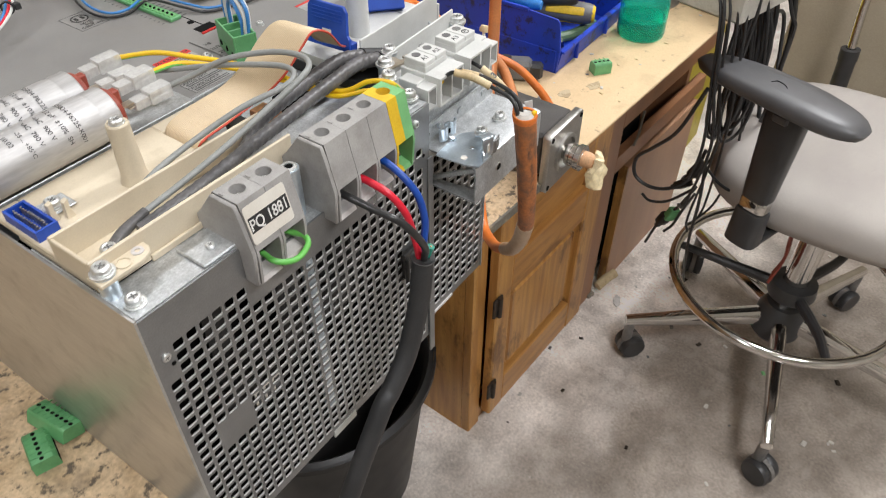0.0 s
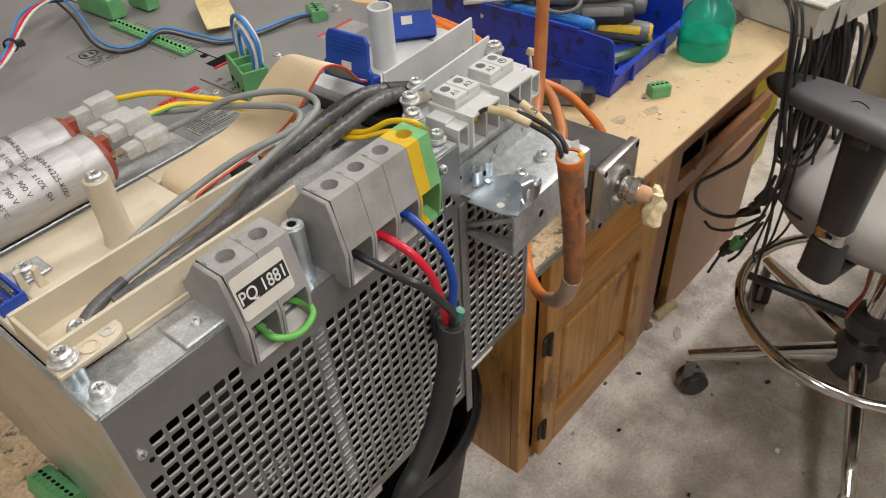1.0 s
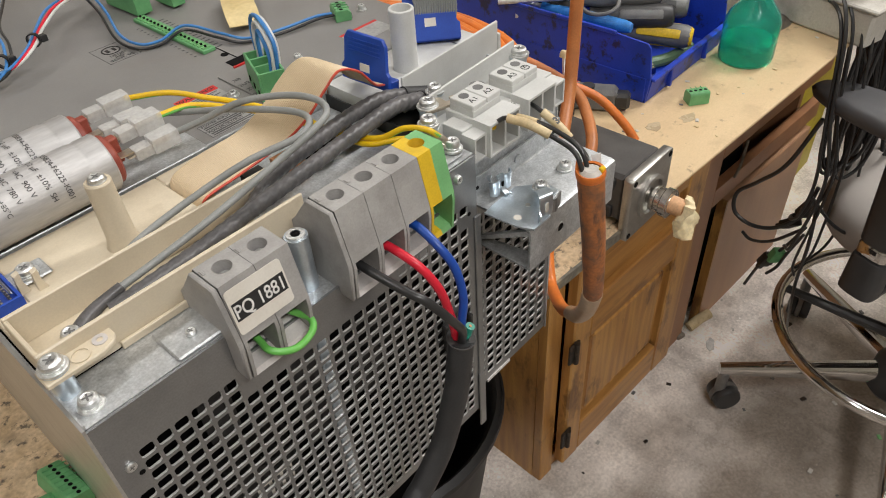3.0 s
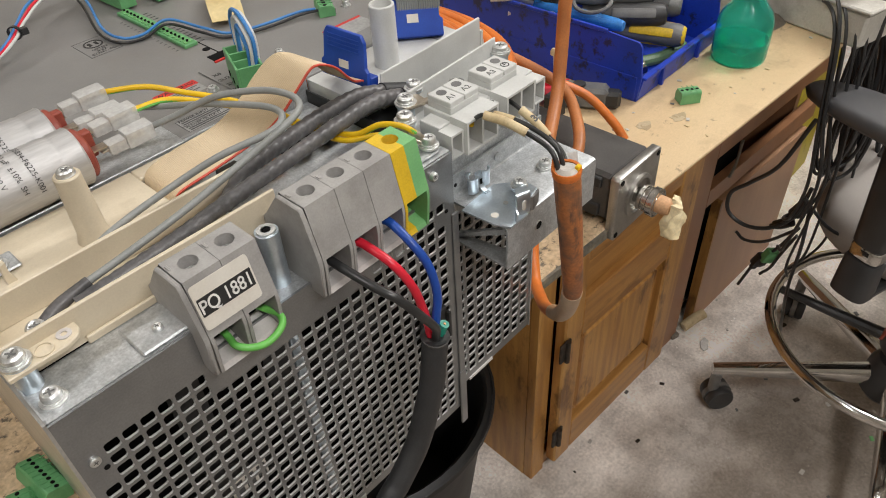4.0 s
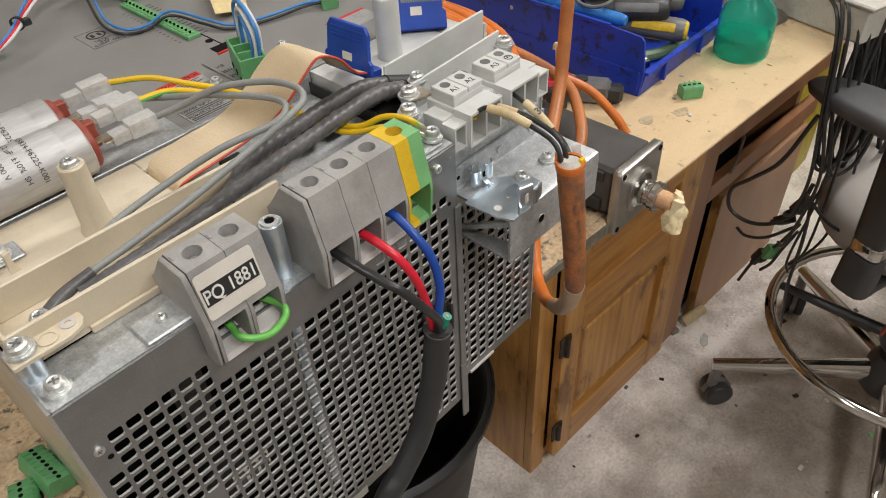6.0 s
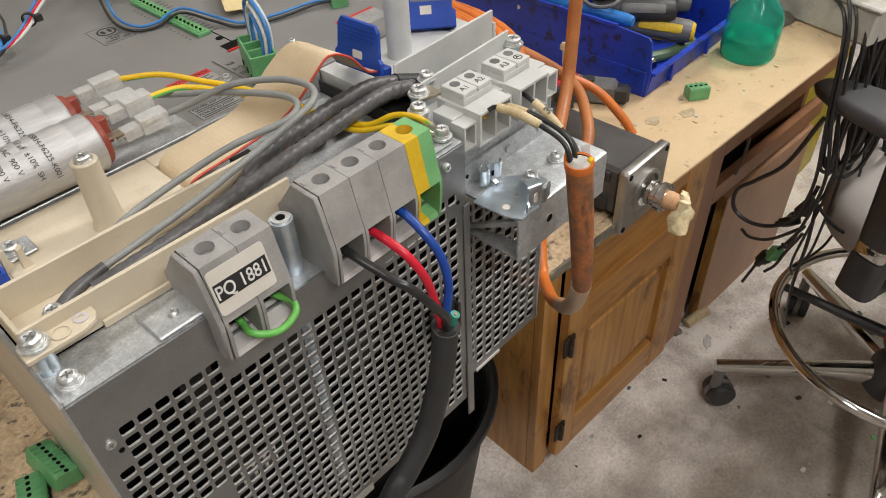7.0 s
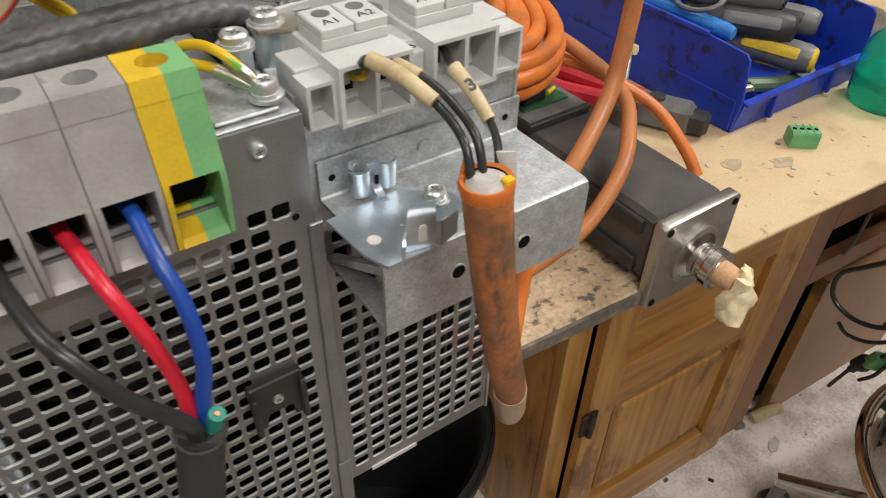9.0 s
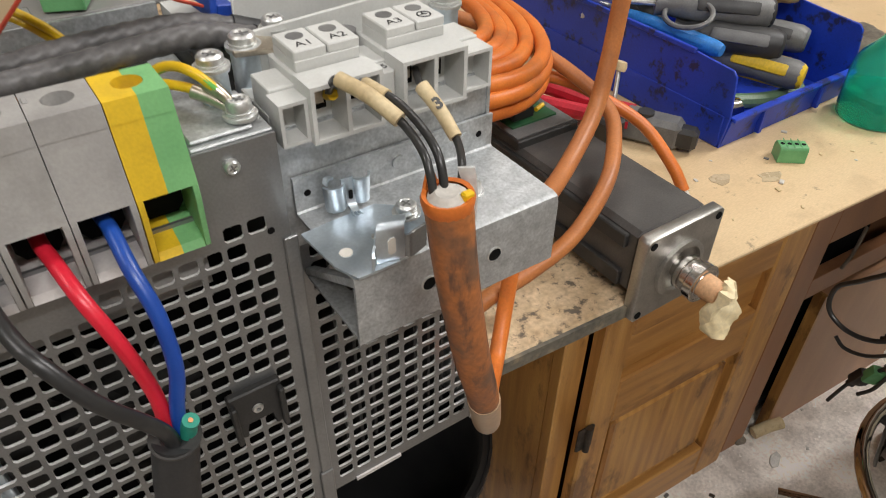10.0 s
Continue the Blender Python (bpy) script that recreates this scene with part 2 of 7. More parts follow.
M["iron"] = mat("black_iron_hinge", (0.04, 0.035, 0.03), (0.08, 0.06, 0.045), 100, (0.45, 0.6), 0.6, 0.1, 500, 0.2)
M["concrete"] = stains(stains(stains(stains(mat("worn_concrete", (0.64, 0.6, 0.56), (0.36, 0.33, 0.3), 7, (0.5, 0.72), 0, 0.2, 160, 0.25, (1, 1, 1), 12), (0.28, 0.25, 0.22), 15, 0.52, 0.75, 0.45), (0.74, 0.71, 0.67), 24, 0.56, 0.7, 0.4), (0.2, 0.18, 0.155), 48, 0.6, 0.76, 0.4), (0.8, 0.78, 0.75), 120, 0.67, 0.74, 0.4)


def floor_light_and_grime(m):
    """Puts the floor's fall of light, with some grime, into the concrete's colour: paler along the cabinets, darker
    where the chair rolls, with a ragged border.
    """
    nt = m.node_tree
    b = nt.nodes["Principled BSDF"]
    src = b.inputs["Base Color"].links[0].from_socket
    tc = nt.nodes.new("ShaderNodeTexCoord")
    dot = nt.nodes.new("ShaderNodeVectorMath")
    dot.operation = "DOT_PRODUCT"
    dot.inputs[1].default_value = (0.3, 1.0, 0.0)
    nt.links.new(tc.outputs["Object"], dot.inputs[0])
    n = nt.nodes.new("ShaderNodeTexNoise")
    n.inputs["Scale"].default_value, n.inputs["Detail"].default_value = 4.5, 9
    nt.links.new(tc.outputs["Object"], n.inputs["Vector"])
    add = nt.nodes.new("ShaderNodeMath")
    add.operation = "MULTIPLY_ADD"
    add.inputs[1].default_value = 0.42
    nt.links.new(n.outputs["Fac"], add.inputs[0])
    nt.links.new(dot.outputs["Value"], add.inputs[2])
    rg = nt.nodes.new("ShaderNodeMapRange")
    rg.inputs["From Min"].default_value, rg.inputs["From Max"].default_value = 0.4, 0.66
    nt.links.new(add.outputs[0], rg.inputs["Value"])
    tone = nt.nodes.new("ShaderNodeMix")
    tone.data_type = "RGBA"
    nt.links.new(rg.outputs[0], tone.inputs["Factor"])
    tone.inputs[6].default_value, tone.inputs[7].default_value = (0.64, 0.59, 0.54, 1), (1.95, 1.95, 1.96, 1)
    mul = nt.nodes.new("ShaderNodeMix")
    mul.data_type, mul.blend_type = "RGBA", "MULTIPLY"
    mul.inputs["Factor"].default_value = 1
    nt.links.new(src, mul.inputs[6])
    nt.links.new(tone.outputs[2], mul.inputs[7])
    nt.links.new(mul.outputs[2], b.inputs["Base Color"])
    return m


# bright and shaded floor zones are painted here, mixed with grime
floor_light_and_grime(M["concrete"])
M["binblue"] = stains(mat("blue_bin_plastic", (0.012, 0.05, 0.5), (0.01, 0.04, 0.38), 14, (0.35, 0.5), 0, 0.04, 500, 0.1), (0.015, 0.015, 0.03), 45, 0.61, 0.68, 0.85)
M["toolgrey"] = mat("grey_tool_grip", (0.17, 0.17, 0.165), (0.12, 0.12, 0.12), 50, (0.4, 0.55), 0, 0.06, 700, 0.15)
M["toolblack"] = mat("black_tool_grip", (0.025, 0.025, 0.027), (0.04, 0.04, 0.04), 50, (0.4, 0.55), 0, 0.08, 700, 0.2)
M["toolyellow"] = mat("yellow_tool_grip", (0.75, 0.5, 0.02), None, 50, (0.4, 0.5))
M["toolblue"] = mat("blue_tool_grip", (0.03, 0.22, 0.62), None, 50, (0.4, 0.5))
M["toolred"] = mat("red_tool_grip", (0.55, 0.02, 0.04), None, 50, (0.35, 0.5))
M["toolgreen"] = mat("green_tool_grip", (0.12, 0.2, 0.11), None, 50, (0.4, 0.5))
M["wood"] = mat("pale_wood_grip", (0.55, 0.36, 0.18), (0.45, 0.28, 0.13), 20, (0.4, 0.55), 0, 0.03, 300, 0.1)
M["bottle"] = clear("green_bottle_plastic", (0.22, 0.9, 0.77), 0.1, 1.2, 0.96)
M["liquid"] = clear("green_liquid", (0.01, 0.62, 0.47), 0.02, 1.15, 0.9)
M["fabric"] = mat("grey_fabric", (0.43, 0.4, 0.37), (0.38, 0.35, 0.325), 8, (0.8, 0.95), 0, 0.25, 900, 0.18, spec=0.2)
M["chairblack"] = mat("black_chair_plastic", (0.045, 0.045, 0.047), (0.035, 0.035, 0.036), 25, (0.32, 0.45), 0, 0.05, 900, 0.12)
M["armgrey"] = mat("dark_grey_arm_pad", (0.1, 0.1, 0.105), (0.075, 0.075, 0.078), 14, (0.36, 0.48), 0, 0.06, 1200, 0.1)
M["chrome"] = mat("chrome", (0.75, 0.74, 0.72), (0.65, 0.64, 0.62), 30, (0.06, 0.16), 1.0, 0.0, 700, 0.06)
M["wheel"] = mat("grey_wheel_hood", (0.22, 0.21, 0.2), (0.17, 0.165, 0.16), 50, (0.3, 0.45), 0.3, 0.03, 700, 0.1)
M["wall"] = mat("painted_wall", (0.55, 0.52, 0.46), (0.5, 0.47, 0.41), 3, (0.6, 0.8), 0, 0.05, 200, 0.06)
M["locker"] = mat("beige_painted_steel", (0.42, 0.37, 0.28), (0.36, 0.31, 0.23), 3, (0.45, 0.6), 0, 0.03, 300, 0.08)
M["ceil"] = mat("white_ceiling", (0.72, 0.72, 0.7), (0.66, 0.66, 0.64), 3, (0.7, 0.9))
M["boxwhite"] = stains(mat("grimy_white_box", (0.6, 0.58, 0.53), (0.5, 0.48, 0.43), 20, (0.5, 0.65), 0, 0.05, 400, 0.1), (0.25, 0.22, 0.18), 25, 0.58, 0.75, 0.5)
M["rag"] = mat("brown_rag", (0.3, 0.26, 0.21), (0.2, 0.17, 0.135), 30, (0.8, 0.95), 0, 0.5, 250, 0.2)
M["yellowbox"] = stains(mat("yellow_plastic", (0.6, 0.5, 0.02), (0.5, 0.4, 0.02), 14, (0.4, 0.55)), (0.15, 0.12, 0.04), 20, 0.6, 0.75, 0.5)
M["can"] = mat("black_bin_plastic", (0.011, 0.011, 0.012), (0.016, 0.016, 0.016), 20, (0.4, 0.55), 0, 0.05, 600, 0.12)
M["debris"] = mat("pale_debris", (0.6, 0.57, 0.52), None, 60, (0.6, 0.8))
M["pcb"] = mat("green_circuit_board", (0.03, 0.12, 0.05), None, 60, (0.3, 0.5))
M["copper"] = mat("copper", (0.7, 0.35, 0.18), None, 90, (0.3, 0.45), 1.0)
M["tin"] = mat("tin_plated_brass", (0.6, 0.55, 0.46), (0.48, 0.42, 0.34), 120, (0.25, 0.4), 0.95, 0.05, 900, 0.12)
lampglow = bpy.data.materials.new("tube_diffuser")
lampglow.use_nodes = True
lampglow.node_tree.nodes["Principled BSDF"].inputs["Emission Color"].default_value = (1, 0.96, 0.9, 1)
lampglow.node_tree.nodes["Principled BSDF"].inputs["Emission Strength"].default_value = 5.0
M["glow"] = lampglow

# ---- mesh tools ----


def thing(name, loc, label="", category="", group="", kind="", m=None):
    ob = new(name)
    ob.empty_display_size = 0.02
    ob.matrix_basis = m if m is not None else pose(*loc)
    return tagged(ob, label, category, group, kind)


def mesh_of(bm, name, smooth=35):
    me = bpy.data.meshes.new(name)
    bmesh.ops.recalc_face_normals(bm, faces=bm.faces)
    bm.to_mesh(me)
    bm.free()
    if smooth:
        for p in me.polygons:
            p.use_smooth = True
        me.set_sharp_from_angle(angle=radians(smooth))
    return me


def part(name, bm, material, parent, label="", local=False, smooth=35):
    """One mesh under a thing or a part. Coordinates are the world's unless local."""
    me = bm if isinstance(bm, bpy.types.Mesh) else mesh_of(bm, name, smooth)
    if not me.materials:
        me.materials.append(M[material])
    ob = new(name, me)
    ob.parent = parent
    if not local and parent is not None and parent.type == "EMPTY":
        ob.matrix_parent_inverse = parent.matrix_basis.inverted()
    return tagged(ob, label)


def solid(name, bm, material, label="", category="", group="", kind="", smooth=35):
    me = mesh_of(bm, name, smooth)
    me.materials.append(M[material])
    return tagged(new(name, me), label, category, group, kind)


def box(bm, x0, x1, y0, y1, z0, z1, bevel=0.0, m=None, seg=1):
    g = bmesh.ops.create_cube(bm, size=1)
    vs = g["verts"]
    for v in vs:
        v.co = Vector(((x0 + x1) / 2 + v.co.x * (x1 - x0), (y0 + y1) / 2 + v.co.y * (y1 - y0), (z0 + z1) / 2 + v.co.z * (z1 - z0)))
    if bevel:
        es = list({e for v in vs for e in v.link_edges})
        r = bmesh.ops.bevel(bm, geom=es, offset=bevel, segments=seg, affect="EDGES", profile=0.6)
        vs = list({v for f in r["faces"] for v in f.verts} | {v for v in vs if v.is_valid})
    if m is not None:
        bmesh.ops.transform(bm, matrix=m, verts=vs)
    return bm


def B(*a, **k):
    return box(bmesh.new(), *a, **k)


def cyl(bm, p0, p1, r0, r1=None, seg=20, caps=True):
    p0, p1 = Vector(p0), Vector(p1)
    d = p1 - p0
    r1 = r0 if r1 is None else r1
    q = d.to_track_quat("Z", "Y").to_matrix()
    rings = []
    for p, r in ((p0, r0), (p1, r1)):
        rings.append([bm.verts.new(p + q @ Vector((r * math.cos(a), r * math.sin(a), 0))) for a in (2 * math.pi * i / seg for i in range(seg))])
    for i in range(seg):
        j = (i + 1) % seg
        bm.faces.new((rings[0][i], rings[0][j], rings[1][j], rings[1][i]))
    if caps:
        bm.faces.new(rings[0][::-1])
        bm.faces.new(rings[1])
    return bm


def lathe(bm, profile, seg=32, m=None, axis_top=True):
    """Turns (radius, height) pairs round z."""
    rings = []
    for r, z in profile:
        if r < 1e-6:
            rings.append([bm.verts.new((0, 0, z))])
        else:
            rings.append([bm.verts.new((r * math.cos(a), r * math.sin(a), z)) for a in (2 * math.pi * i / seg for i in range(seg))])
    for a, b in zip(rings, rings[1:]):
        for i in range(seg):
            j = (i + 1) % seg
            if len(a) == 1 and len(b) == 1:
                continue
            if len(a) == 1:
                bm.faces.new((a[0], b[j], b[i]))
            elif len(b) == 1:
                bm.faces.new((a[i], a[j], b[0]))
            else:
                bm.faces.new((a[i], a[j], b[j], b[i]))
    if m is not None:
        bmesh.ops.transform(bm, matrix=m, verts=[v for r in rings for v in r])
    return bm


def prism(bm, pts, axis, a, b, bevel=0.0):
    """Extrudes a polygon of two-coordinate points along an axis from a to b: x takes (y, z), y takes (x, z), z takes (x, y)."""
    def at(p, t):
        return {"x": (t, p[0], p[1]), "y": (p[0], t, p[1]), "z": (p[0], p[1], t)}[axis]
    lo = [bm.verts.new(at(p, a)) for p in pts]
    hi = [bm.verts.new(at(p, b)) for p in pts]
    n = len(pts)
    fs = [bm.faces.new(lo[::-1]), bm.faces.new(hi)]
    for i in range(n):
        fs.append(bm.faces.new((lo[i], lo[(i + 1) % n], hi[(i + 1) % n], hi[i])))
    if bevel:
        bmesh.ops.bevel(bm, geom=list({e for f in fs for e in f.edges}), offset=bevel, segments=1, affect="EDGES", profile=0.6)
    return bm


def smooth_line(pts, n=8):
    """Points along a smooth line through pts."""
    P = [Vector(p) for p in pts]
    P = [2 * P[0] - P[1]] + P + [2 * P[-1] - P[-2]]
    out = []
    for i in range(1, len(P) - 2):
        a, b, c, d = P[i - 1:i + 3]
        for k in range(n):
            t = k / n
            out.append(0.5 * ((2 * b) + (c - a) * t + (2 * a - 5 * b + 4 * c - d) * t * t + (3 * b - a - 3 * c + d) * t ** 3))
    out.append(P[-2])
    return out


def tube(bm, pts, r, seg=10, n=8, r_end=None, twist=0.0, lobes=0, lobe=0.0, caps=True):
    line = smooth_line(pts, n) if n > 1 else [Vector(p) for p in pts]
    up = Vector((0.13, 0.31, 0.94))
    rings, L = [], len(line) - 1
    dist = 0.0
    for i, p in enumerate(line):
        t = (line[min(i + 1, L)] - line[max(i - 1, 0)]).normalized()
        u = (up - t * up.dot(t)).normalized()
        up = u
        v = t.cross(u)
        if i:
            dist += (p - line[i - 1]).length
        rr = r if r_end is None else r + (r_end - r) * i / L
        ring = []
        for k in range(seg):
            a = 2 * math.pi * k / seg
            q = rr * (1 + lobe * math.cos(lobes * (a + twist * dist)) if lobes else 1)
            ring.append(bm.verts.new(p + (u * math.cos(a) + v * math.sin(a)) * q))
        rings.append(ring)
    for a, b in zip(rings, rings[1:]):
        for k in range(seg):
            j = (k + 1) % seg
            bm.faces.new((a[k], a[j], b[j], b[k]))
    if caps:
        bm.faces.new(rings[0][::-1])
        bm.faces.new(rings[-1])
    return bm


def T(*a, **k):
    return tube(bmesh.new(), *a, **k)


def sheet(bm, left, right, thick, n=6, across=1):
    """A band between two edge lines."""
    A, C = smooth_line(left, n), smooth_line(right, n)
    m = min(len(A), len(C))
    A = [A[round(i * (len(A) - 1) / (m - 1))] for i in range(m)]
    C = [C[round(i * (len(C) - 1) / (m - 1))] for i in range(m)]
    rows = []
    for i in range(m):
        along = A[min(i + 1, m - 1)] - A[max(i - 1, 0)]
        nrm = along.cross(C[i] - A[i]).normalized() * thick / 2
        top = [A[i].lerp(C[i], k / across) for k in range(across + 1)]
        rows.append(([bm.verts.new(p + nrm) for p in top], [bm.verts.new(p - nrm) for p in top]))
    for (t0, b0), (t1, b1) in zip(rows, rows[1:]):
        for k in range(across):
            bm.faces.new((t0[k], t0[k + 1], t1[k + 1], t1[k]))
            bm.faces.new((b0[k], b1[k], b1[k + 1], b0[k + 1]))
        bm.faces.new((t0[0], t1[0], b1[0], b0[0]))
        bm.faces.new((t0[-1], b0[-1], b1[-1], t1[-1]))
    for t, b in (rows[0], rows[-1]):
        bm.faces.new(t + b[::-1])
    return bm


def letters(text, size, m, align="CENTER", bold=0.0, squeeze=1.0):
    """A flat mesh of writing, laid at the pose m (the writing's x and y in m's plane)."""
    cu = bpy.data.curves.new("writing", "FONT")
    cu.body, cu.size, cu.align_x, cu.align_y, cu.extrude, cu.offset = text, size, align, "CENTER", 0.00004, bold
    ob = bpy.data.objects.new("writing", cu)
    scene.collection.objects.link(ob)
    me = bpy.data.meshes.new_from_object(ob.evaluated_get(bpy.context.evaluated_depsgraph_get()))
    bm = bmesh.new()
    bm.from_mesh(me)
    bpy.data.objects.remove(ob)
    bpy.data.curves.remove(cu)
    bpy.data.meshes.remove(me)
    bmesh.ops.transform(bm, matrix=m @ Matrix.Diagonal((squeeze, 1, 1, 1)), verts=bm.verts)
    return bm


def frame_pose(o, xa, ya):
    """A pose at o with its x along xa and its y along ya."""
    x = Vector(xa).normalized()
    z = x.cross(Vector(ya)).normalized()
    y = z.cross(x)
    m = Matrix((x, y, z)).transposed().to_4x4()
    return Matrix.Translation(o) @ m


CACHE = {}


def screw(loc, r=0.0042, h=0.0035, normal=(0, 0, 1), washer=True, label="zinc-plated cross-head screw with a washer", turn=20, material="screw", parent=None):
    """A cross-recessed screw head with its washers, a thing of its own or a part."""
    key = (round(r, 5), round(h, 5), washer, material)
    if key not in CACHE:
        bm = bmesh.new()
        z0 = 0.0
        if washer:
            lathe(bm, [(0, 0), (r * 1.35, 0), (r * 1.35, h * 0.3), (r * 1.05, h * 0.32), (r * 1.1, h * 0.36), (r * 1.1, h * 0.6), (r, h * 0.62)], 20)
            z0 = h * 0.5
        lathe(bm, [(0, z0), (r * 0.98, z0), (r, z0 + h * 0.25), (r * 0.98, z0 + h * 0.75), (r * 0.8, z0 + h), (r * 0.62, z0 + h * 1.03), (r * 0.5, z0 + h * 0.92), (0, z0 + h * 0.92)], 20)
        body = mesh_of(bm, "head")
        bm = bmesh.new()
        t = z0 + h * 0.925
        box(bm, -r * 0.5, r * 0.5, -r * 0.1, r * 0.1, t, t + h * 0.02)
        box(bm, -r * 0.1, r * 0.1, -r * 0.5, r * 0.5, t + 0.0001, t + h * 0.02 + 0.0001)
        CACHE[key] = (body, mesh_of(bm, "recess"))
    m = Matrix.Translation(loc) @ Vector(normal).to_track_quat("Z", "Y").to_matrix().to_4x4() @ pose(0, 0, 0, 0, 0, turn)
    ob = thing("screw", (0, 0, 0), label, "screw", "screws of the drive", m=m)
    part("head", CACHE[key][0], material, ob, local=True)
    part("recess", CACHE[key][1], "toolgrey", ob, local=True)
    return ob

# ---- the room ----
solid("floor", B(-2.6, 4.2, -3.0, 2.2, -0.1, 0.0), "concrete", "worn grey concrete workshop floor with dark stains", "floor", kind="structure")
solid("ceiling", B(-2.7, 4.3, -3.1, 2.3, 2.75, 2.85), "ceil", "white workshop ceiling", "ceiling", kind="structure")
solid("wall_north", B(-2.7, 4.3, 2.2, 2.3, 0.0, 2.75), "wall", "off-white painted workshop wall", "wall", kind="structure")
solid("wall_south", B(-2.7, 4.3, -3.1, -3.0, 0.0, 2.75), "wall", "off-white painted workshop wall", "wall", kind="structure")
solid("wall_west", B(-2.7, -2.6, -3.0, 2.2, 0.0, 2.75), "wall", "off-white painted workshop wall", "wall", kind="structure")
solid("wall_east", B(4.2, 4.3, -3.0, 2.2, 0.0, 2.75), "wall", "off-white painted workshop wall", "wall", kind="structure")
for lx, ly, lsx, lsy, lw in LAMPS:
    lamp = thing("ceiling_light", (lx, ly, 2.75), "white ceiling batten with two fluorescent tubes", "ceiling light", "ceiling lights")
    part("housing", B(lx - lsx / 2 - 0.03, lx + lsx / 2 + 0.03, ly - 0.07, ly + 0.07, 2.70, 2.75, 0.008), "ceil", lamp)
    for s in (-0.04, 0.04):
        part("fluorescent_tube", cyl(bmesh.new(), (lx - lsx / 2, ly + s, 2.685), (lx + lsx / 2, ly + s, 2.685), 0.013, seg=10), "glow", lamp)

# ---- bench, turned a little against the drive ----
BT = pose(0.4, 0.036, 0, 0, 0, -3.4)
ZB = 0.80


def on_bench(bm):
    bmesh.ops.transform(bm, matrix=BT, verts=bm.verts)
    return bm


bench = thing("workbench", (0.4, 0.5, 0), "long workbench with a stained chipboard top", "workbench")
part("worktop", on_bench(B(-2.2, 0.17, 0.003, 0.9, ZB - 0.012, ZB, 0.002)), "chip", bench, "stained chipboard worktop")
part("worktop", on_bench(B(0.17, 1.05, 0.03, 0.9, ZB - 0.012, ZB, 0.002)), "chip", bench)
part("edge_strip", on_bench(B(-2.2, 0.17, 0.0, 0.003, ZB - 0.012, ZB - 0.0008)), "benchedge", bench, "grimy front edge")
part("back_board", on_bench(B(-2.2, 1.05, 0.9, 0.92, ZB - 0.1, ZB + 0.3)), "chip", bench)
for px in (-1.6, -0.45):
    part("leg", on_bench(B(px, px + 0.06, 0.5, 0.56, 0, ZB - 0.012, 0.003)), "iron", bench)
part("rail", on_bench(B(-2.1, 0.2, 0.52, 0.55, ZB - 0.11, ZB - 0.012)), "iron", bench)
sheet_ob = thing("plywood_sheet", (0.7, 0.3, ZB), "thin pale plywood sheet with scratches lying on the bench", "plywood sheet")
part("board", on_bench(B(0.155, 1.049, -0.004, 0.88, ZB, ZB + 0.0045, 0.001)), "ply", sheet_ob)
ZP = ZB + 0.0045

# ---- cabinet under the bench ----
CT = pose(0.629, 0.206, 0, 0, 0, -3.0)


def cabinet():
    def w(bm):
        bmesh.ops.transform(bm, matrix=CT, verts=bm.verts)
        return bm
    ob = thing("pine_cabinet", (0.87, 0.4, 0), "varnished pine base cabinet with a panelled door under the bench", "cabinet")
    H = ZB - 0.0125
    part("side_panel", w(B(0.0, 0.02, 0.0, 0.5, 0.0, H)), "pine", ob)
    part("side_panel", w(B(0.425, 0.445, 0.0, 0.5, 0.0, H)), "pine", ob)
    part("back_panel", w(B(0.02, 0.425, 0.48, 0.5, 0.0, H)), "pine", ob)
    part("base", w(B(0.02, 0.425, 0.01, 0.48, 0.02, 0.045)), "pineh", ob)
    part("face_stile", w(B(0.0, 0.0372, -0.02, 0.0, 0.0, H, 0.002)), "pine", ob)
    part("face_stile", w(B(0.415, 0.445, -0.02, 0.0, 0.0, H, 0.002)), "pine", ob)
    part("face_rail", w(B(0.034, 0.415, -0.02, 0.0, 0.60, H, 0.002)), "pineh", ob)
    part("plinth", w(B(0.034, 0.415, -0.014, 0.0, 0.0, 0.035, 0.002)), "pineh", ob)
    door = part("door", w(B(0.083, 0.349, -0.0245, -0.0215, 0.123, 0.37)), "pine", ob, "recessed pine door panel")
    part("raised_field", w(B(0.099, 0.332, -0.0345, -0.0245, 0.139, 0.352, 0.009)), "pine", door)
    for x0, x1 in ((0.039, 0.086), (0.346, 0.412)):
        part("stile", w(B(x0, x1, -0.043, -0.021, 0.04, 0.595, 0.003)), "pine", door)
    for z0, z1 in ((0.04, 0.125), (0.367, 0.455), (0.535, 0.595)):
        part("cross_rail", w(B(0.086, 0.346, -0.042, -0.021, z0, z1, 0.003)), "pineh", door)
    part("top_panel", w(B(0.086, 0.346, -0.0285, -0.0215, 0.457, 0.533)), "pineh", door)
    for zz in (0.135, 0.375):
        hg = part("hinge", w(B(0.022, 0.05, -0.049, -0.044, zz - 0.022, zz + 0.022, 0.002)), "iron", door, "black iron hinge")
        part("knuckle", w(cyl(bmesh.new(), (0.038, -0.05, zz - 0.024), (0.038, -0.05, zz + 0.024), 0.005, seg=10)), "iron", hg)
    return ob


cabinet()


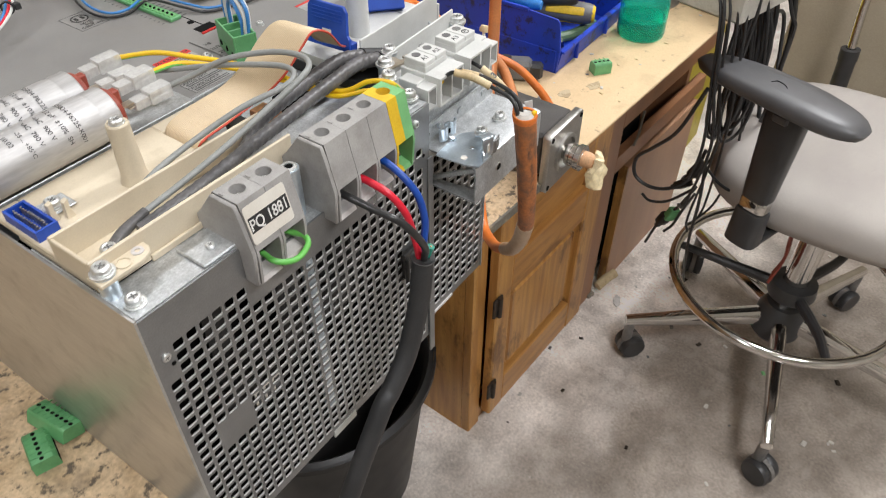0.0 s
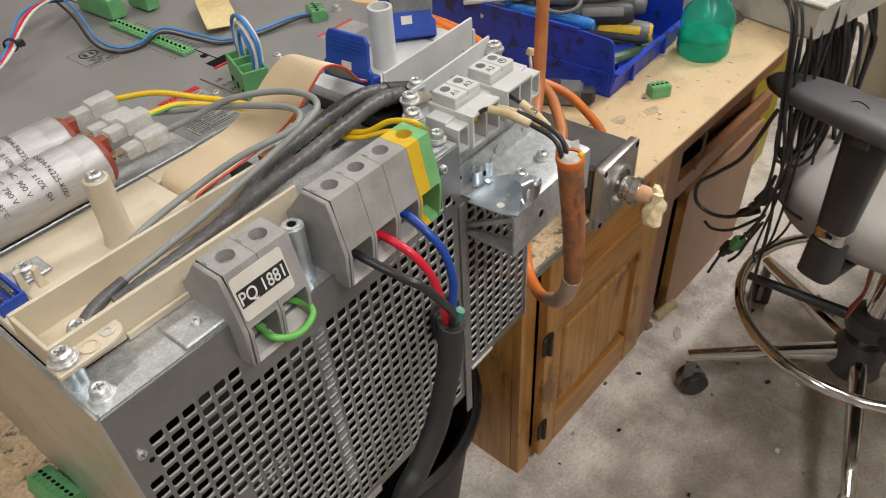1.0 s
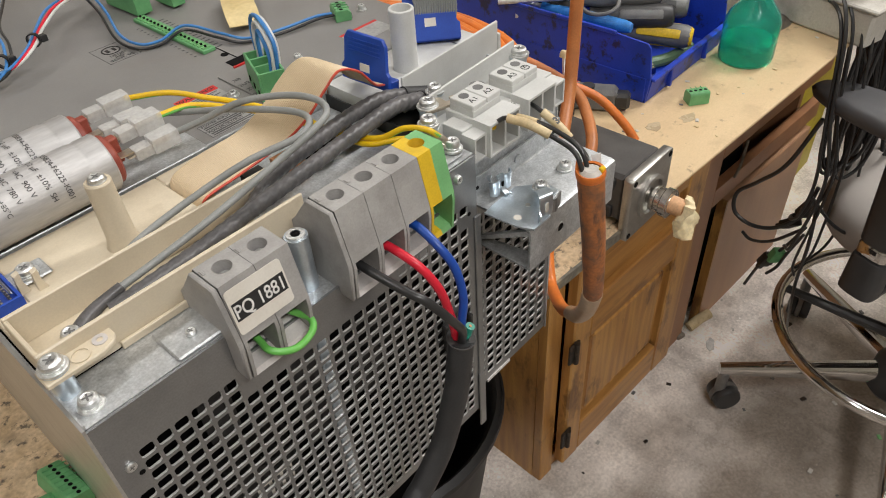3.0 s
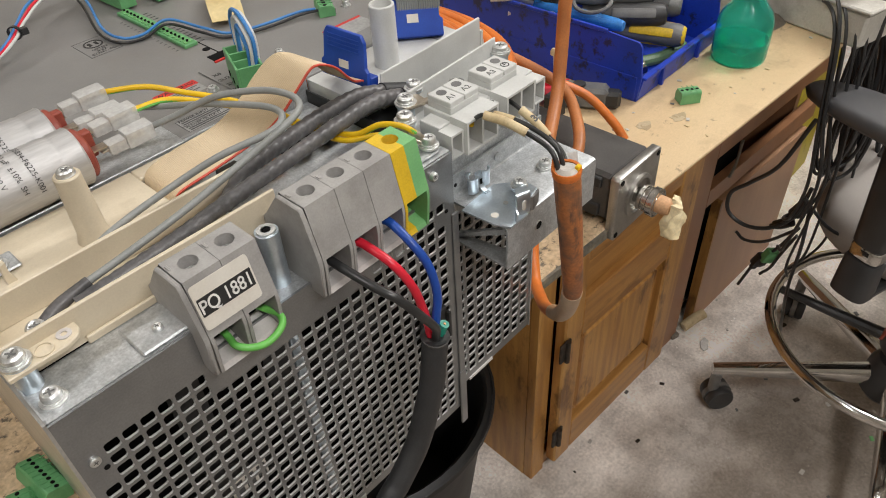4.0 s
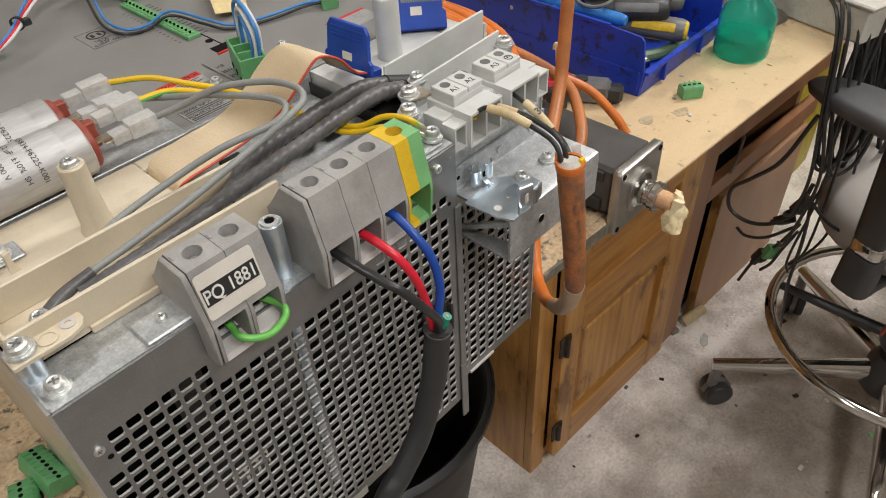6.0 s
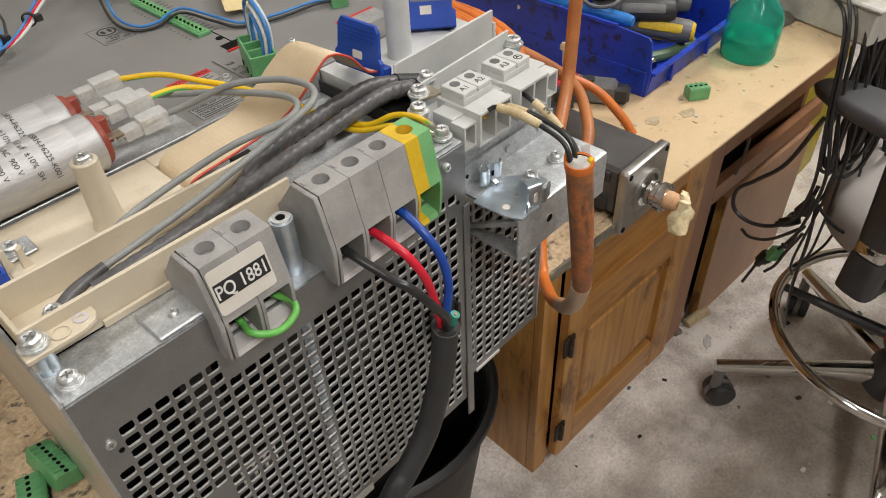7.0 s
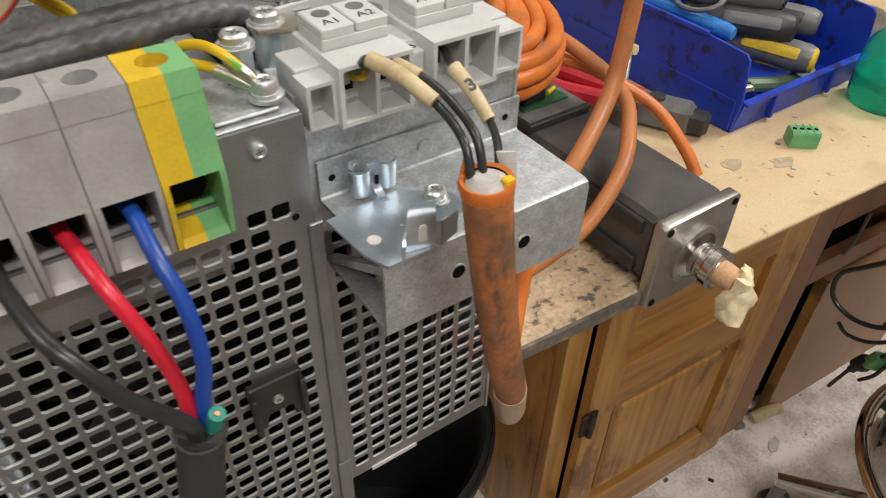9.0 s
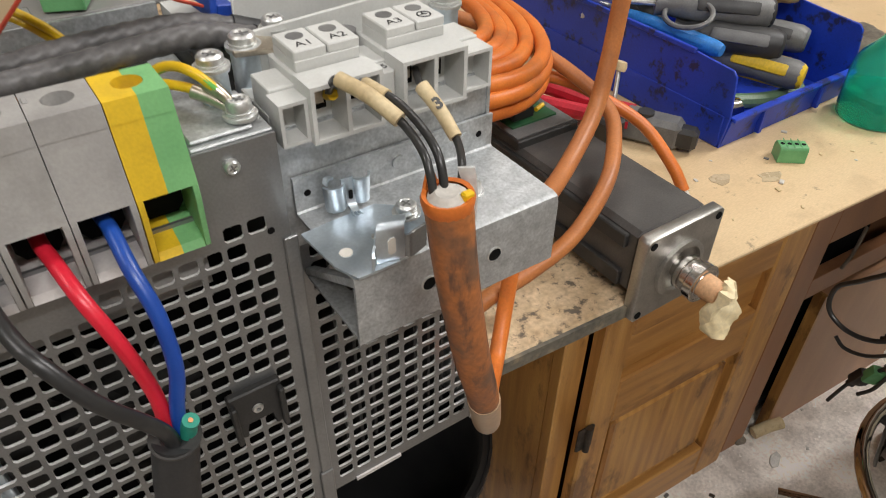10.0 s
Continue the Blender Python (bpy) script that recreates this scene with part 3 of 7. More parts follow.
def far_unit():
    def w(bm):
        bmesh.ops.transform(bm, matrix=pose(1.11, 0.18, 0, 0, 0, -3.4), verts=bm.verts)
        return bm
    ob = thing("open_shelf_unit", (1.35, 0.4, 0), "dark brown open unit beneath the bench", "shelf unit")
    part("side_panel", w(B(-0.022, 0.0, 0.0, 0.45, 0.0, 0.77)), "brown", ob)
    part("side_panel", w(B(0.48, 0.5, 0.02, 0.45, 0.0, 0.77)), "brown", ob)
    # board set close behind the front, near-black: the slot's shade as colour
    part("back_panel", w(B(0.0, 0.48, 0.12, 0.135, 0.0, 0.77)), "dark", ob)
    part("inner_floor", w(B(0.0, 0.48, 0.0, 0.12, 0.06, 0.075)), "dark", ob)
    part("stile", w(B(-0.022, 0.034, -0.02, 0.0, 0.0, 0.77, 0.001)), "brown", ob)
    part("rail", w(B(0.034, 0.5, -0.02, 0.0, 0.375, 0.418, 0.001)), "brown", ob)
    part("rail", w(B(0.034, 0.5, -0.02, 0.0, 0.492, 0.77, 0.001)), "brown", ob)
    part("drawer_runner", w(B(0.0, 0.012, 0.01, 0.11, 0.43, 0.45)), "wood", ob)
    part("slot_cord", w(T([(0.10, -0.024, 0.418), (0.105, -0.028, 0.45), (0.12, -0.024, 0.495)], 0.003, 8)), "rag", ob)
    door = thing("loose_door_panel", (1.45, 0.2, 0), "brown veneered door panel leaning below the bench", "door panel")
    part("panel", w(B(0.095, 0.47, -0.026, -0.008, 0.0, 0.362, 0.002)), "brownpale", door)
    part("edge_band", w(B(0.088, 0.095, -0.027, -0.007, 0.0, 0.362)), "pine", door)
    y = thing("yellow_crate", (1.83, 0.3, 0), "grimy yellow plastic crate on the floor", "crate")
    part("body", B(1.72, 2.0, 0.2, 0.5, 0.0, 0.42, 0.01), "yellowbox", y)
    part("rim", B(1.71, 2.01, 0.19, 0.51, 0.40, 0.43, 0.006), "yellowbox", y)


far_unit()

# ---- black waste bin ----
def waste_bin():
    ob = thing("waste_bin", (0.4, 0.34, 0), "black plastic waste bin standing below the bench", "waste bin")
    bm = bmesh.new()
    prof = [(0, 0.0), (0.125, 0.0), (0.13, 0.005), (0.168, 0.33), (0.178, 0.335), (0.178, 0.345), (0.17, 0.35), (0.162, 0.34), (0.126, 0.02), (0, 0.02)]
    lathe(bm, prof, 40, Matrix.Translation((0.40, 0.33, 0)) @ Matrix.Diagonal((1.12, 0.95, 1, 1)))
    part("body", bm, "can", ob)
    part("rim", lathe(bmesh.new(), [(0.1785, 0.333), (0.182, 0.335), (0.182, 0.346), (0.1785, 0.3475)], 40, Matrix.Translation((0.40, 0.33, 0)) @ Matrix.Diagonal((1.12, 0.95, 1, 1))), "can", ob)


waste_bin()

# ---- the drive ----
drive = thing("servo_drive", (0.12, 0.25, ZB), "opened two-module servo drive in grey sheet steel on the bench", "servo drive")
XE, ZT, YB = 0.249, 1.041, 0.56


def perforated(cols, rows, x0, z0, px, pz, hx, hz, y, th, skip=None):
    """A steel field with rounded-corner openings: x0, z0 are the centre of the first one."""
    V, F = [], []
    ch = 0.28

    def add(p):
        V.append(p)
        return len(V) - 1
    for i in range(cols):
        for j in range(rows):
            cx, cz = x0 + px * i, z0 - pz * j
            sides = []
            if skip and skip(i, j):
                for yy in (y, y + th):
                    F.append([add((cx + a * px / 2, yy, cz + b * pz / 2)) for a, b in ((-1, -1), (1, -1), (1, 1), (-1, 1))])
                continue
            k = 1 - ch
            inner = [(-k, -1), (k, -1), (1, -k), (1, k), (k, 1), (-k, 1), (-1, k), (-1, -k)]
            outer = [(-1, -1), (1, -1), (1, -1), (1, 1), (1, 1), (-1, 1), (-1, 1), (-1, -1)]
            for yy in (y, y + th):
                I = [add((cx + a * hx / 2, yy, cz + b * hz / 2)) for a, b in inner]
                O = [add((cx + a * px / 2, yy, cz + b * pz / 2)) for a, b in ((-1, -1), (1, -1), (1, 1), (-1, 1))]
                om = [0, 1, 1, 2, 2, 3, 3, 0]
                for q in range(8):
                    n = (q + 1) % 8
                    if om[q] == om[n]:
                        F.append([I[q], I[n], O[om[q]]])
                    else:
                        F.append([I[q], I[n], O[om[n]], O[om[q]]])
                sides.append(I)
            for q in range(8):
                n = (q + 1) % 8
                F.append([sides[0][q], sides[1][q], sides[1][n], sides[0][n]])
    me = bpy.data.meshes.new("perforated_field")
    me.from_pydata(V, [], F)
    bm = bmesh.new()
    bm.from_mesh(me)
    bpy.data.meshes.remove(me)
    bmesh.ops.remove_doubles(bm, verts=bm.verts, dist=0.00002)
    bm.normal_update()
    for f in bm.faces:
        f.material_index = 0 if abs(f.normal.y) > 0.5 else 1
    return bm


def pad(i, j):
    """Cells of the wide panel that stay closed."""
    if i == 0 and j < 3 or i == 25 and j == 1:
        return True
    if 7 <= i <= 23 and j == 0 or 7 <= i <= 18 and j == 1:
        return True
    return 2 <= i <= 4 and 10 <= j <= 12 or 23 <= i <= 24 and 9 <= j <= 11


PX, PZ = 0.00915, 0.0089
GX, GZ = 0.0078, 1.0095
front = part("front_panel", perforated(26, 23, GX, GZ, PX, PZ, 0.0073, 0.0067, 0.0, 0.0014, pad), "grille", drive, "grey perforated steel front panel", smooth=0)
GX0, GX1, GZ1, GZ0 = GX - PX / 2, GX + PX * 25.5, GZ + PZ / 2, GZ - PZ * 22.5
# second slot brightens the hole walls like lit edges
front.data.materials.append(M["litedge"])
part("margin", B(0.0, GX0, 0.0, 0.0014, ZB + 0.002, ZT), "grille", front)
part("margin", B(GX1, XE, 0.0, 0.0014, ZB + 0.002, ZT + 0.004), "grille", front)
part("margin", B(GX0, GX1, 0.0, 0.0014, ZB + 0.002, GZ0), "grille", front)
bm = bmesh.new()
prism(bm, [(GX0, GZ1), (0.0725, GZ1), (0.0725, 1.03), (0.068, ZT), (GX0, ZT)], "y", 0.0, 0.0014)
part("margin", bm, "grille", front)
part("margin", B(0.0725, 0.218, 0.0, 0.0014, GZ1, 1.022), "grille", front)
part("margin", B(0.218, GX1, 0.0, 0.0014, GZ1, ZT + 0.004), "grille", front)
part("side_plate", B(-0.0015, 0.0, 0.0, YB, ZB + 0.001, ZT + 0.002), "side", drive, "dull reflecting steel side plate")
# black instead of bare steel: shade inside the drive put into the colour
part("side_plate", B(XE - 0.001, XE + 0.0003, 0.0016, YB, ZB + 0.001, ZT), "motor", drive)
# near-black floor: shade behind the openings painted in
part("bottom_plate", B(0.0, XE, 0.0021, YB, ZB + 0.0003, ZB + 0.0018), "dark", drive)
part("back_plate", B(0.0, XE, YB - 0.0015, YB, ZB + 0.002, ZT), "galv", drive)
# added backing whose colour gives the openings their shade
part("inner_shade_wall", B(0.002, XE - 0.003, 0.075, 0.077, ZB + 0.002, ZT - 0.012), "dark", drive)
bm = bmesh.new()
box(bm, 0.0, 0.0725, 0.0016, 0.031, ZT - 0.0012, ZT + 0.0006)
box(bm, 0.0, 0.001, 0.0016, 0.09, ZT - 0.004, ZT + 0.003)
part("top_flange", bm, "galv", drive, "bright galvanised top flange")
part("washer_plate", B(0.046, 0.071, 0.002, 0.026, ZT + 0.0008, ZT + 0.0026, 0.0008), "galv", drive)
part("sunken_ledge", B(0.0728, 0.2215, 0.0016, 0.034, 1.0185, 1.0205), "galv", drive)
part("top_flange", B(0.2195, XE, 0.0016, 0.036, ZT + 0.0035, ZT + 0.005, 0.0005), "galv", drive)
part("earth_plate", B(0.2205, 0.243, 0.004, 0.034, ZT + 0.0052, ZT + 0.0068, 0.0006), "galv", drive)
part("corner_tab", B(0.2445, 0.2515, -0.0022, -0.0004, ZB - 0.02, 0.845, 0.0005), "grille", drive, "hanging steel tab")
part("corner_post", B(0.2455, 0.2513, -0.0016, 0.0, 0.845, 1.0, 0.0005), "grille", drive)
part("bottom_lip", B(0.113, 0.14, -0.001, 0.001, ZB - 0.002, ZB + 0.006, 0.0003), "white", drive)
lc = part("louvre_clip", prism(bmesh.new(), [(0.2085, 0.931), (0.2325, 0.931), (0.2325, 0.904), (0.2275, 0.903), (0.2275, 0.9125), (0.2145, 0.9125), (0.2145, 0.903), (0.2095, 0.904)], "y", -0.0045, -0.0003, 0.0008), "motor", drive, "black clip on the panel")
part("side_cheek", B(0.2085, 0.211, -0.0085, -0.0045, 0.904, 0.928, 0.0006), "motor", lc)
part("side_cheek", B(0.23, 0.2325, -0.0085, -0.0045, 0.904, 0.928, 0.0006), "motor", lc)
part("rivet", lathe(bmesh.new(), [(0.0009, 0), (0.0011, 0.0012), (0.0022, 0.001), (0.0026, 0)], 16, frame_pose((0.2205, -0.0046, 0.9195), (1, 0, 0), (0, 0, 1))), "screw", lc)
# what can be seen through the openings
part("light_strip", B(0.1185, 0.1265, 0.006, 0.012, 0.825, 1.0, 0.0005), "zinc", drive)
part("insulating_card", B(0.074, 0.218, 0.008, 0.0095, 0.985, 1.013), "terminal", drive)
part("type_card", B(0.058, 0.083, 0.009, 0.0098, 0.893, 0.912), "label", drive)
for k in range(3):
    part("print_bar", B(0.060 + 0.008 * k, 0.0655 + 0.008 * k, 0.0084, 0.009, 0.897, 0.909), "greyink", drive)
# brackets coloured black so they sink into painted shade
part("inner_bracket", B(0.112, 0.135, 0.034, 0.0355, 0.87, 0.985), "motor", drive)
part("inner_bracket", B(0.055, 0.075, 0.04, 0.0415, 0.93, 0.998), "motor", drive)
for fx, fz in ((0.062, 0.885), (0.165, 0.905)):
    fan = part("fan_hub", cyl(bmesh.new(), (fx, 0.028, fz), (fx, 0.05, fz), 0.018, seg=24), "motor", drive, "black cooling fan behind the panel")
    for k in range(7):
        bm = bmesh.new()
        a = 2 * math.pi * k / 7
        c, s = math.cos(a), math.sin(a)
        vs = [bm.verts.new((fx + r * math.cos(a + o), y, fz + r * math.sin(a + o))) for r, o, y in ((0.017, 0, 0.03), (0.044, 0.25, 0.03), (0.044, 0.75, 0.046), (0.017, 0.6, 0.046))]
        bm.faces.new(vs)
        bmesh.ops.solidify(bm, geom=bm.faces, thickness=0.0012)
        part("blade", bm, "motor", fan)

# module two
X2, X3, Y2 = 0.2528, 0.352, 0.0125
PX2, PZ2 = 0.0112, 0.0096
front2 = part("second_front_panel", perforated(8, 18, 0.2647, 0.9775, PX2, PZ2, 0.0088, 0.0072, Y2, 0.0014), "grille", drive, "grey perforated steel panel of the narrow module", smooth=0)
front2.data.materials.append(M["litedge"])
g0, g1, h1, h0 = 0.2647 - PX2 / 2, 0.2647 + PX2 * 7.5, 0.9775 + PZ2 / 2, 0.9775 - PZ2 * 17.5
part("margin", B(X2, g0, Y2, Y2 + 0.0014, ZB + 0.002, h1), "grille", front2)
part("margin", B(g1, X3, Y2, Y2 + 0.0014, ZB + 0.002, h1), "grille", front2)
part("margin", B(g0, g1, Y2, Y2 + 0.0014, ZB + 0.002, h0), "grille", front2)
part("upper_plate", B(X2, X3, Y2, Y2 + 0.0014, h1, 1.0375), "galv", drive, "plain galvanised plate above the perforation")
part("side_plate", B(X3 - 0.0012, X3 + 0.0003, Y2 - 0.001, 0.25, ZB + 0.001, 1.047), "galv", drive)
# blackened likewise, carrying the shade between the modules
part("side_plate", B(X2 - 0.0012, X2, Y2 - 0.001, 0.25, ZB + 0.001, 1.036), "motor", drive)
# floor of the narrow module, its inner shade done as near-black
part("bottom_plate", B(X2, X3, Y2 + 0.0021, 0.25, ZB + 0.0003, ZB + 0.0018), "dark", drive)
part("top_plate", B(X2, X3 - 0.0014, 0.034, 0.11, 1.0365, 1.0385), "motor", drive)
# backing, heat sink and fins blackened to stand for unlit depth
part("inner_shade_wall", B(X2 + 0.001, X3 - 0.002, 0.07, 0.072, ZB + 0.002, 1.035), "dark", drive)
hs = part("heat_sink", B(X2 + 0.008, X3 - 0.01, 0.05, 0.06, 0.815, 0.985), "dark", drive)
for k in range(9):
    part("fin", B(X2 + 0.01 + k * 0.0092, X2 + 0.0118 + k * 0.0092, 0.024, 0.05, 0.815, 0.985), "motor", hs)
part("bottom_lip", B(0.27, 0.30, Y2 - 0.0012, Y2, ZB + 0.001, ZB + 0.0035), "terminal_in", drive)

# grey cover of the drive
CZ = 1.049
part("cover", B(0.002, 0.372, 0.137, YB, CZ - 0.003, CZ, 0.0008), "cover", drive, "grey painted cover plate with printed marks")
part("pcb_tray", B(0.13, 0.247, 0.04, 0.134, 1.030, 1.0325), "galv", drive)
part("terminal_rail", B(0.13, 0.247, 0.037, 0.0385, 1.0205, 1.046), "galv", drive)
for k in range(4):
    part("relay", B(0.150 + 0.022 * k, 0.164 + 0.022 * k, 0.082, 0.10, 1.0325, 1.043, 0.0005), ("motor", "copper", "dark", "motor")[k], drive)
part("cover_front", B(0.002, 0.25, 0.135, 0.137, 1.02, CZ - 0.001), "galv", drive)
part("module_joint", B(0.236, 0.2368, 0.205, YB, CZ, CZ + 0.0003), "dark", drive)
part("sub_panel", B(0.208, 0.262, 0.150, 0.203, CZ, CZ + 0.0012, 0.0004), "cover", drive)
part("display_window", B(0.226, 0.243, 0.207, 0.219, CZ, CZ + 0.0005), "dark", drive)
part("display_rim", B(0.2245, 0.2445, 0.2055, 0.2072, CZ, CZ + 0.0012), "redlabel", drive)
part("vent_hole", cyl(bmesh.new(), (0.2335, 0.231, CZ), (0.2335, 0.231, CZ + 0.0004), 0.003), "dark", drive)
part("steel_strip", B(0.0015, 0.152, 0.1315, 0.165, CZ - 0.002, CZ + 0.0012, 0.0005), "galv", drive, "scratched steel strip beneath the capacitors")
part("far_frame", B(0.252, 0.372, 0.078, 0.137, 1.03, 1.047), "white", drive)

# beige channel
ch = part("cable_channel", B(0.002, 0.128, 0.031, 0.104, 1.0425, 1.0452), "beige", drive, "beige plastic cable channel")
part("front_wall", B(0.002, 0.146, 0.031, 0.0332, 1.045, 1.0635, 0.0006), "beige", ch)
part("back_wall", B(0.002, 0.152, 0.0645, 0.0667, 1.045, 1.0635, 0.0006), "beige", ch)
part("end_wall", B(0.002, 0.0042, 0.0332, 0.0645, 1.045, 1.0625, 0.0005), "beige", ch)
part("raised_floor", B(0.002, 0.0178, 0.067, 0.1295, 1.0452, 1.0495, 0.0008), "beige", ch)
part("raised_floor", B(0.0178, 0.113, 0.067, 0.1295, 1.0452, 1.0495, 0.0008), "beige", ch)
part("raised_floor", B(0.113, 0.15, 0.118, 0.1295, 1.0452, 1.0495, 0.0008), "beige", ch)
part("lug_tab", prism(bmesh.new(), [(-0.0012, 0.0195), (0.024, 0.0195), (0.0305, 0.022), (0.033, 0.026), (0.033, 0.0312), (-0.0012, 0.0312)], "z", 1.0538, 1.0566, 0.0005), "beige", ch)
part("lug_skirt", B(0.011, 0.0325, 0.0275, 0.0308, 1.0455, 1.0538), "beige", ch)
part("lug_ring", lathe(bmesh.new(), [(0.0036, 0), (0.0036, 0.0007), (0.0044, 0.0007), (0.0044, 0)], 20, Matrix.Translation((0.0165, 0.0248, 1.0566))), "beige", ch)
part("key_slot", lathe(bmesh.new(), [(0.0016, 0), (0.0016, 0.0006), (0.0034, 0.0006), (0.0034, 0)], 18, Matrix.Translation((0.0265, 0.0268, 1.0566))), "terminal_in", ch)
part("foot_ridge", B(0.034, 0.0705, 0.0288, 0.0308, 1.0418, 1.0462, 0.0004), "beige", ch)
post = part("post", lathe(bmesh.new(), [(0, 0), (0.0092, 0), (0.0075, 0.006), (0.0066, 0.035), (0.0066, 0.0395), (0.006, 0.0402), (0.0048, 0.0402), (0.0046, 0.0385), (0, 0.0385)], 28, Matrix.Translation((0.071, 0.089, 1.049))), "beige", ch, "round beige post")
for k in (0.0, 0.007):
    part("latch_finger", prism(bmesh.new(), [(0.0178 + k, 1.049), (0.0228 + k, 1.049), (0.0212 + k, 1.056), (0.0215 + k, 1.0615), (0.0186 + k, 1.0605)], "y", 0.0925 - k * 0.6, 0.096 - k * 0.6), "beige", ch)
part("mounting_tab", B(0.014, 0.036, 0.096, 0.112, CZ + 0.0012, CZ + 0.0026, 0.0008), "galv", drive)
sock = part("blue_socket", B(0.0035, 0.0168, 0.083, 0.1155, 1.0496, 1.0506), "blueclip", drive, "blue pin socket")
for (a, b, c, d) in ((0.0035, 0.0168, 0.083, 0.0845), (0.0035, 0.0168, 0.114, 0.1155), (0.0035, 0.005, 0.0845, 0.114), (0.0153, 0.0168, 0.0845, 0.114)):
    part("rim", B(a, b, c, d, 1.0506, 1.0565), "blueclip", sock)
for i in range(11):
    for j in range(2):
        part("pin", B(0.0077 + j * 0.0042, 0.0087 + j * 0.0042, 0.0862 + i * 0.00255, 0.0872 + i * 0.00255, 1.0506, 1.0555), "tin", sock)
for p, r, h in (((0.0085, 0.0115, ZT + 0.0006), 0.0045, 0.0038), ((0.0205, 0.0445, 1.0462), 0.0048, 0.006), ((0.026, 0.103, CZ + 0.0026), 0.0046, 0.0034), ((0.071, 0.089, 1.0875), 0.0042, 0.003), ((0.2415, 0.011, ZT + 0.0075), 0.0046, 0.0045), ((0.2005, 0.1735, CZ), 0.0032, 0.002), ((0.263, 0.181, CZ), 0.0028, 0.002), ((0.350, 0.205, CZ), 0.003, 0.003)):
    screw(p, r, h, turn=random.uniform(0, 90))
screw((0.059, 0.0115, ZT + 0.0026), 0.0026, 0.0022, washer=False, label="small pan-head screw on a washer plate")
screw((0.0075, 0.0, 1.0075), 0.0027, 0.0016, (0, -1, 0), False, "small round screw in the panel")
screw((0.2315, 0.0, 1.0375), 0.0029, 0.0028, (0, -1, 0), False, "small round screw in the panel")
for x, z in ((0.0105, 0.9995), (0.2415, 1.005)):
    part("rivet_hole", cyl(bmesh.new(), (x, -0.0003, z), (x, 0.0004, z), 0.0015, seg=10), "dark", drive)


def standoff(x, y, z0, z1, r, label):
    ob = thing("standoff", (x, y, z0), label, "standoff", "steel standoffs")
    bm = bmesh.new()
    cyl(bm, (x, y, z0), (x, y, z1), r, seg=24)
    part("barrel", bm, "zinc", ob)
    part("collar", lathe(bmesh.new(), [(r, 0), (r * 1.2, 0), (r * 1.2, 0.0012), (r, 0.0012)], 24, Matrix.Translation((x, y, z1 - 0.0012))), "zinc", ob)
    screw((x, y, z1), r * 0.95, 0.0036, washer=True, turn=random.uniform(0, 90))
    return ob


standoff(0.0055, 0.0265, ZT + 0.0006, 1.0575, 0.0052, "bright zinc standoff with a cross-head screw")
standoff(0.2395, 0.0275, 1.0465, 1.0605, 0.0052, "bright zinc standoff with a cross-head screw")
standoff(0.258, 0.0455, 1.0385, 1.0575, 0.0055, "zinc standoff holding a forked lug")
standoff(0.2745, 0.0545, 1.0385, 1.0575, 0.0048, "zinc standoff with a cross-head screw")
standoff(0.352, 0.0465, 1.0385, 1.0545, 0.0058, "zinc standoff behind the light grey terminals")
sp = thing("spacer_tube", (0.127, 0.0155, 1.0205), "plain zinc spacer tube with a socket screw", "spacer")
part("barrel", cyl(bmesh.new(), (0.127, 0.0155, 1.0205), (0.127, 0.0155, 1.0555), 0.0062, seg=28), "zinc", sp)
part("socket", cyl(bmesh.new(), (0.127, 0.0155, 1.0555), (0.127, 0.0155, 1.0562), 0.0026, seg=6), "dark", sp)
part("screw_head", lathe(bmesh.new(), [(0.0027, 0), (0.005, 0), (0.005, 0.0012), (0.0027, 0.0012)], 24, Matrix.Translation((0.127, 0.0155, 1.0555))), "screw", sp)
fork = thing("forked_lug", (0.268, 0.041, 1.058), "flat tin-plated forked lug under a screw", "cable lug")
part("plate", prism(bmesh.new(), [(0.252, 0.039), (0.263, 0.036), (0.276, 0.033), (0.281, 0.036), (0.279, 0.041), (0.274, 0.0425), (0.2735, 0.0405), (0.277, 0.0385), (0.275, 0.0365), (0.268, 0.0395), (0.27, 0.046), (0.262, 0.053), (0.253, 0.051)], "z", 1.0565, 1.0585, 0.0003), "tin", fork)

# ---- feed-through terminals ----


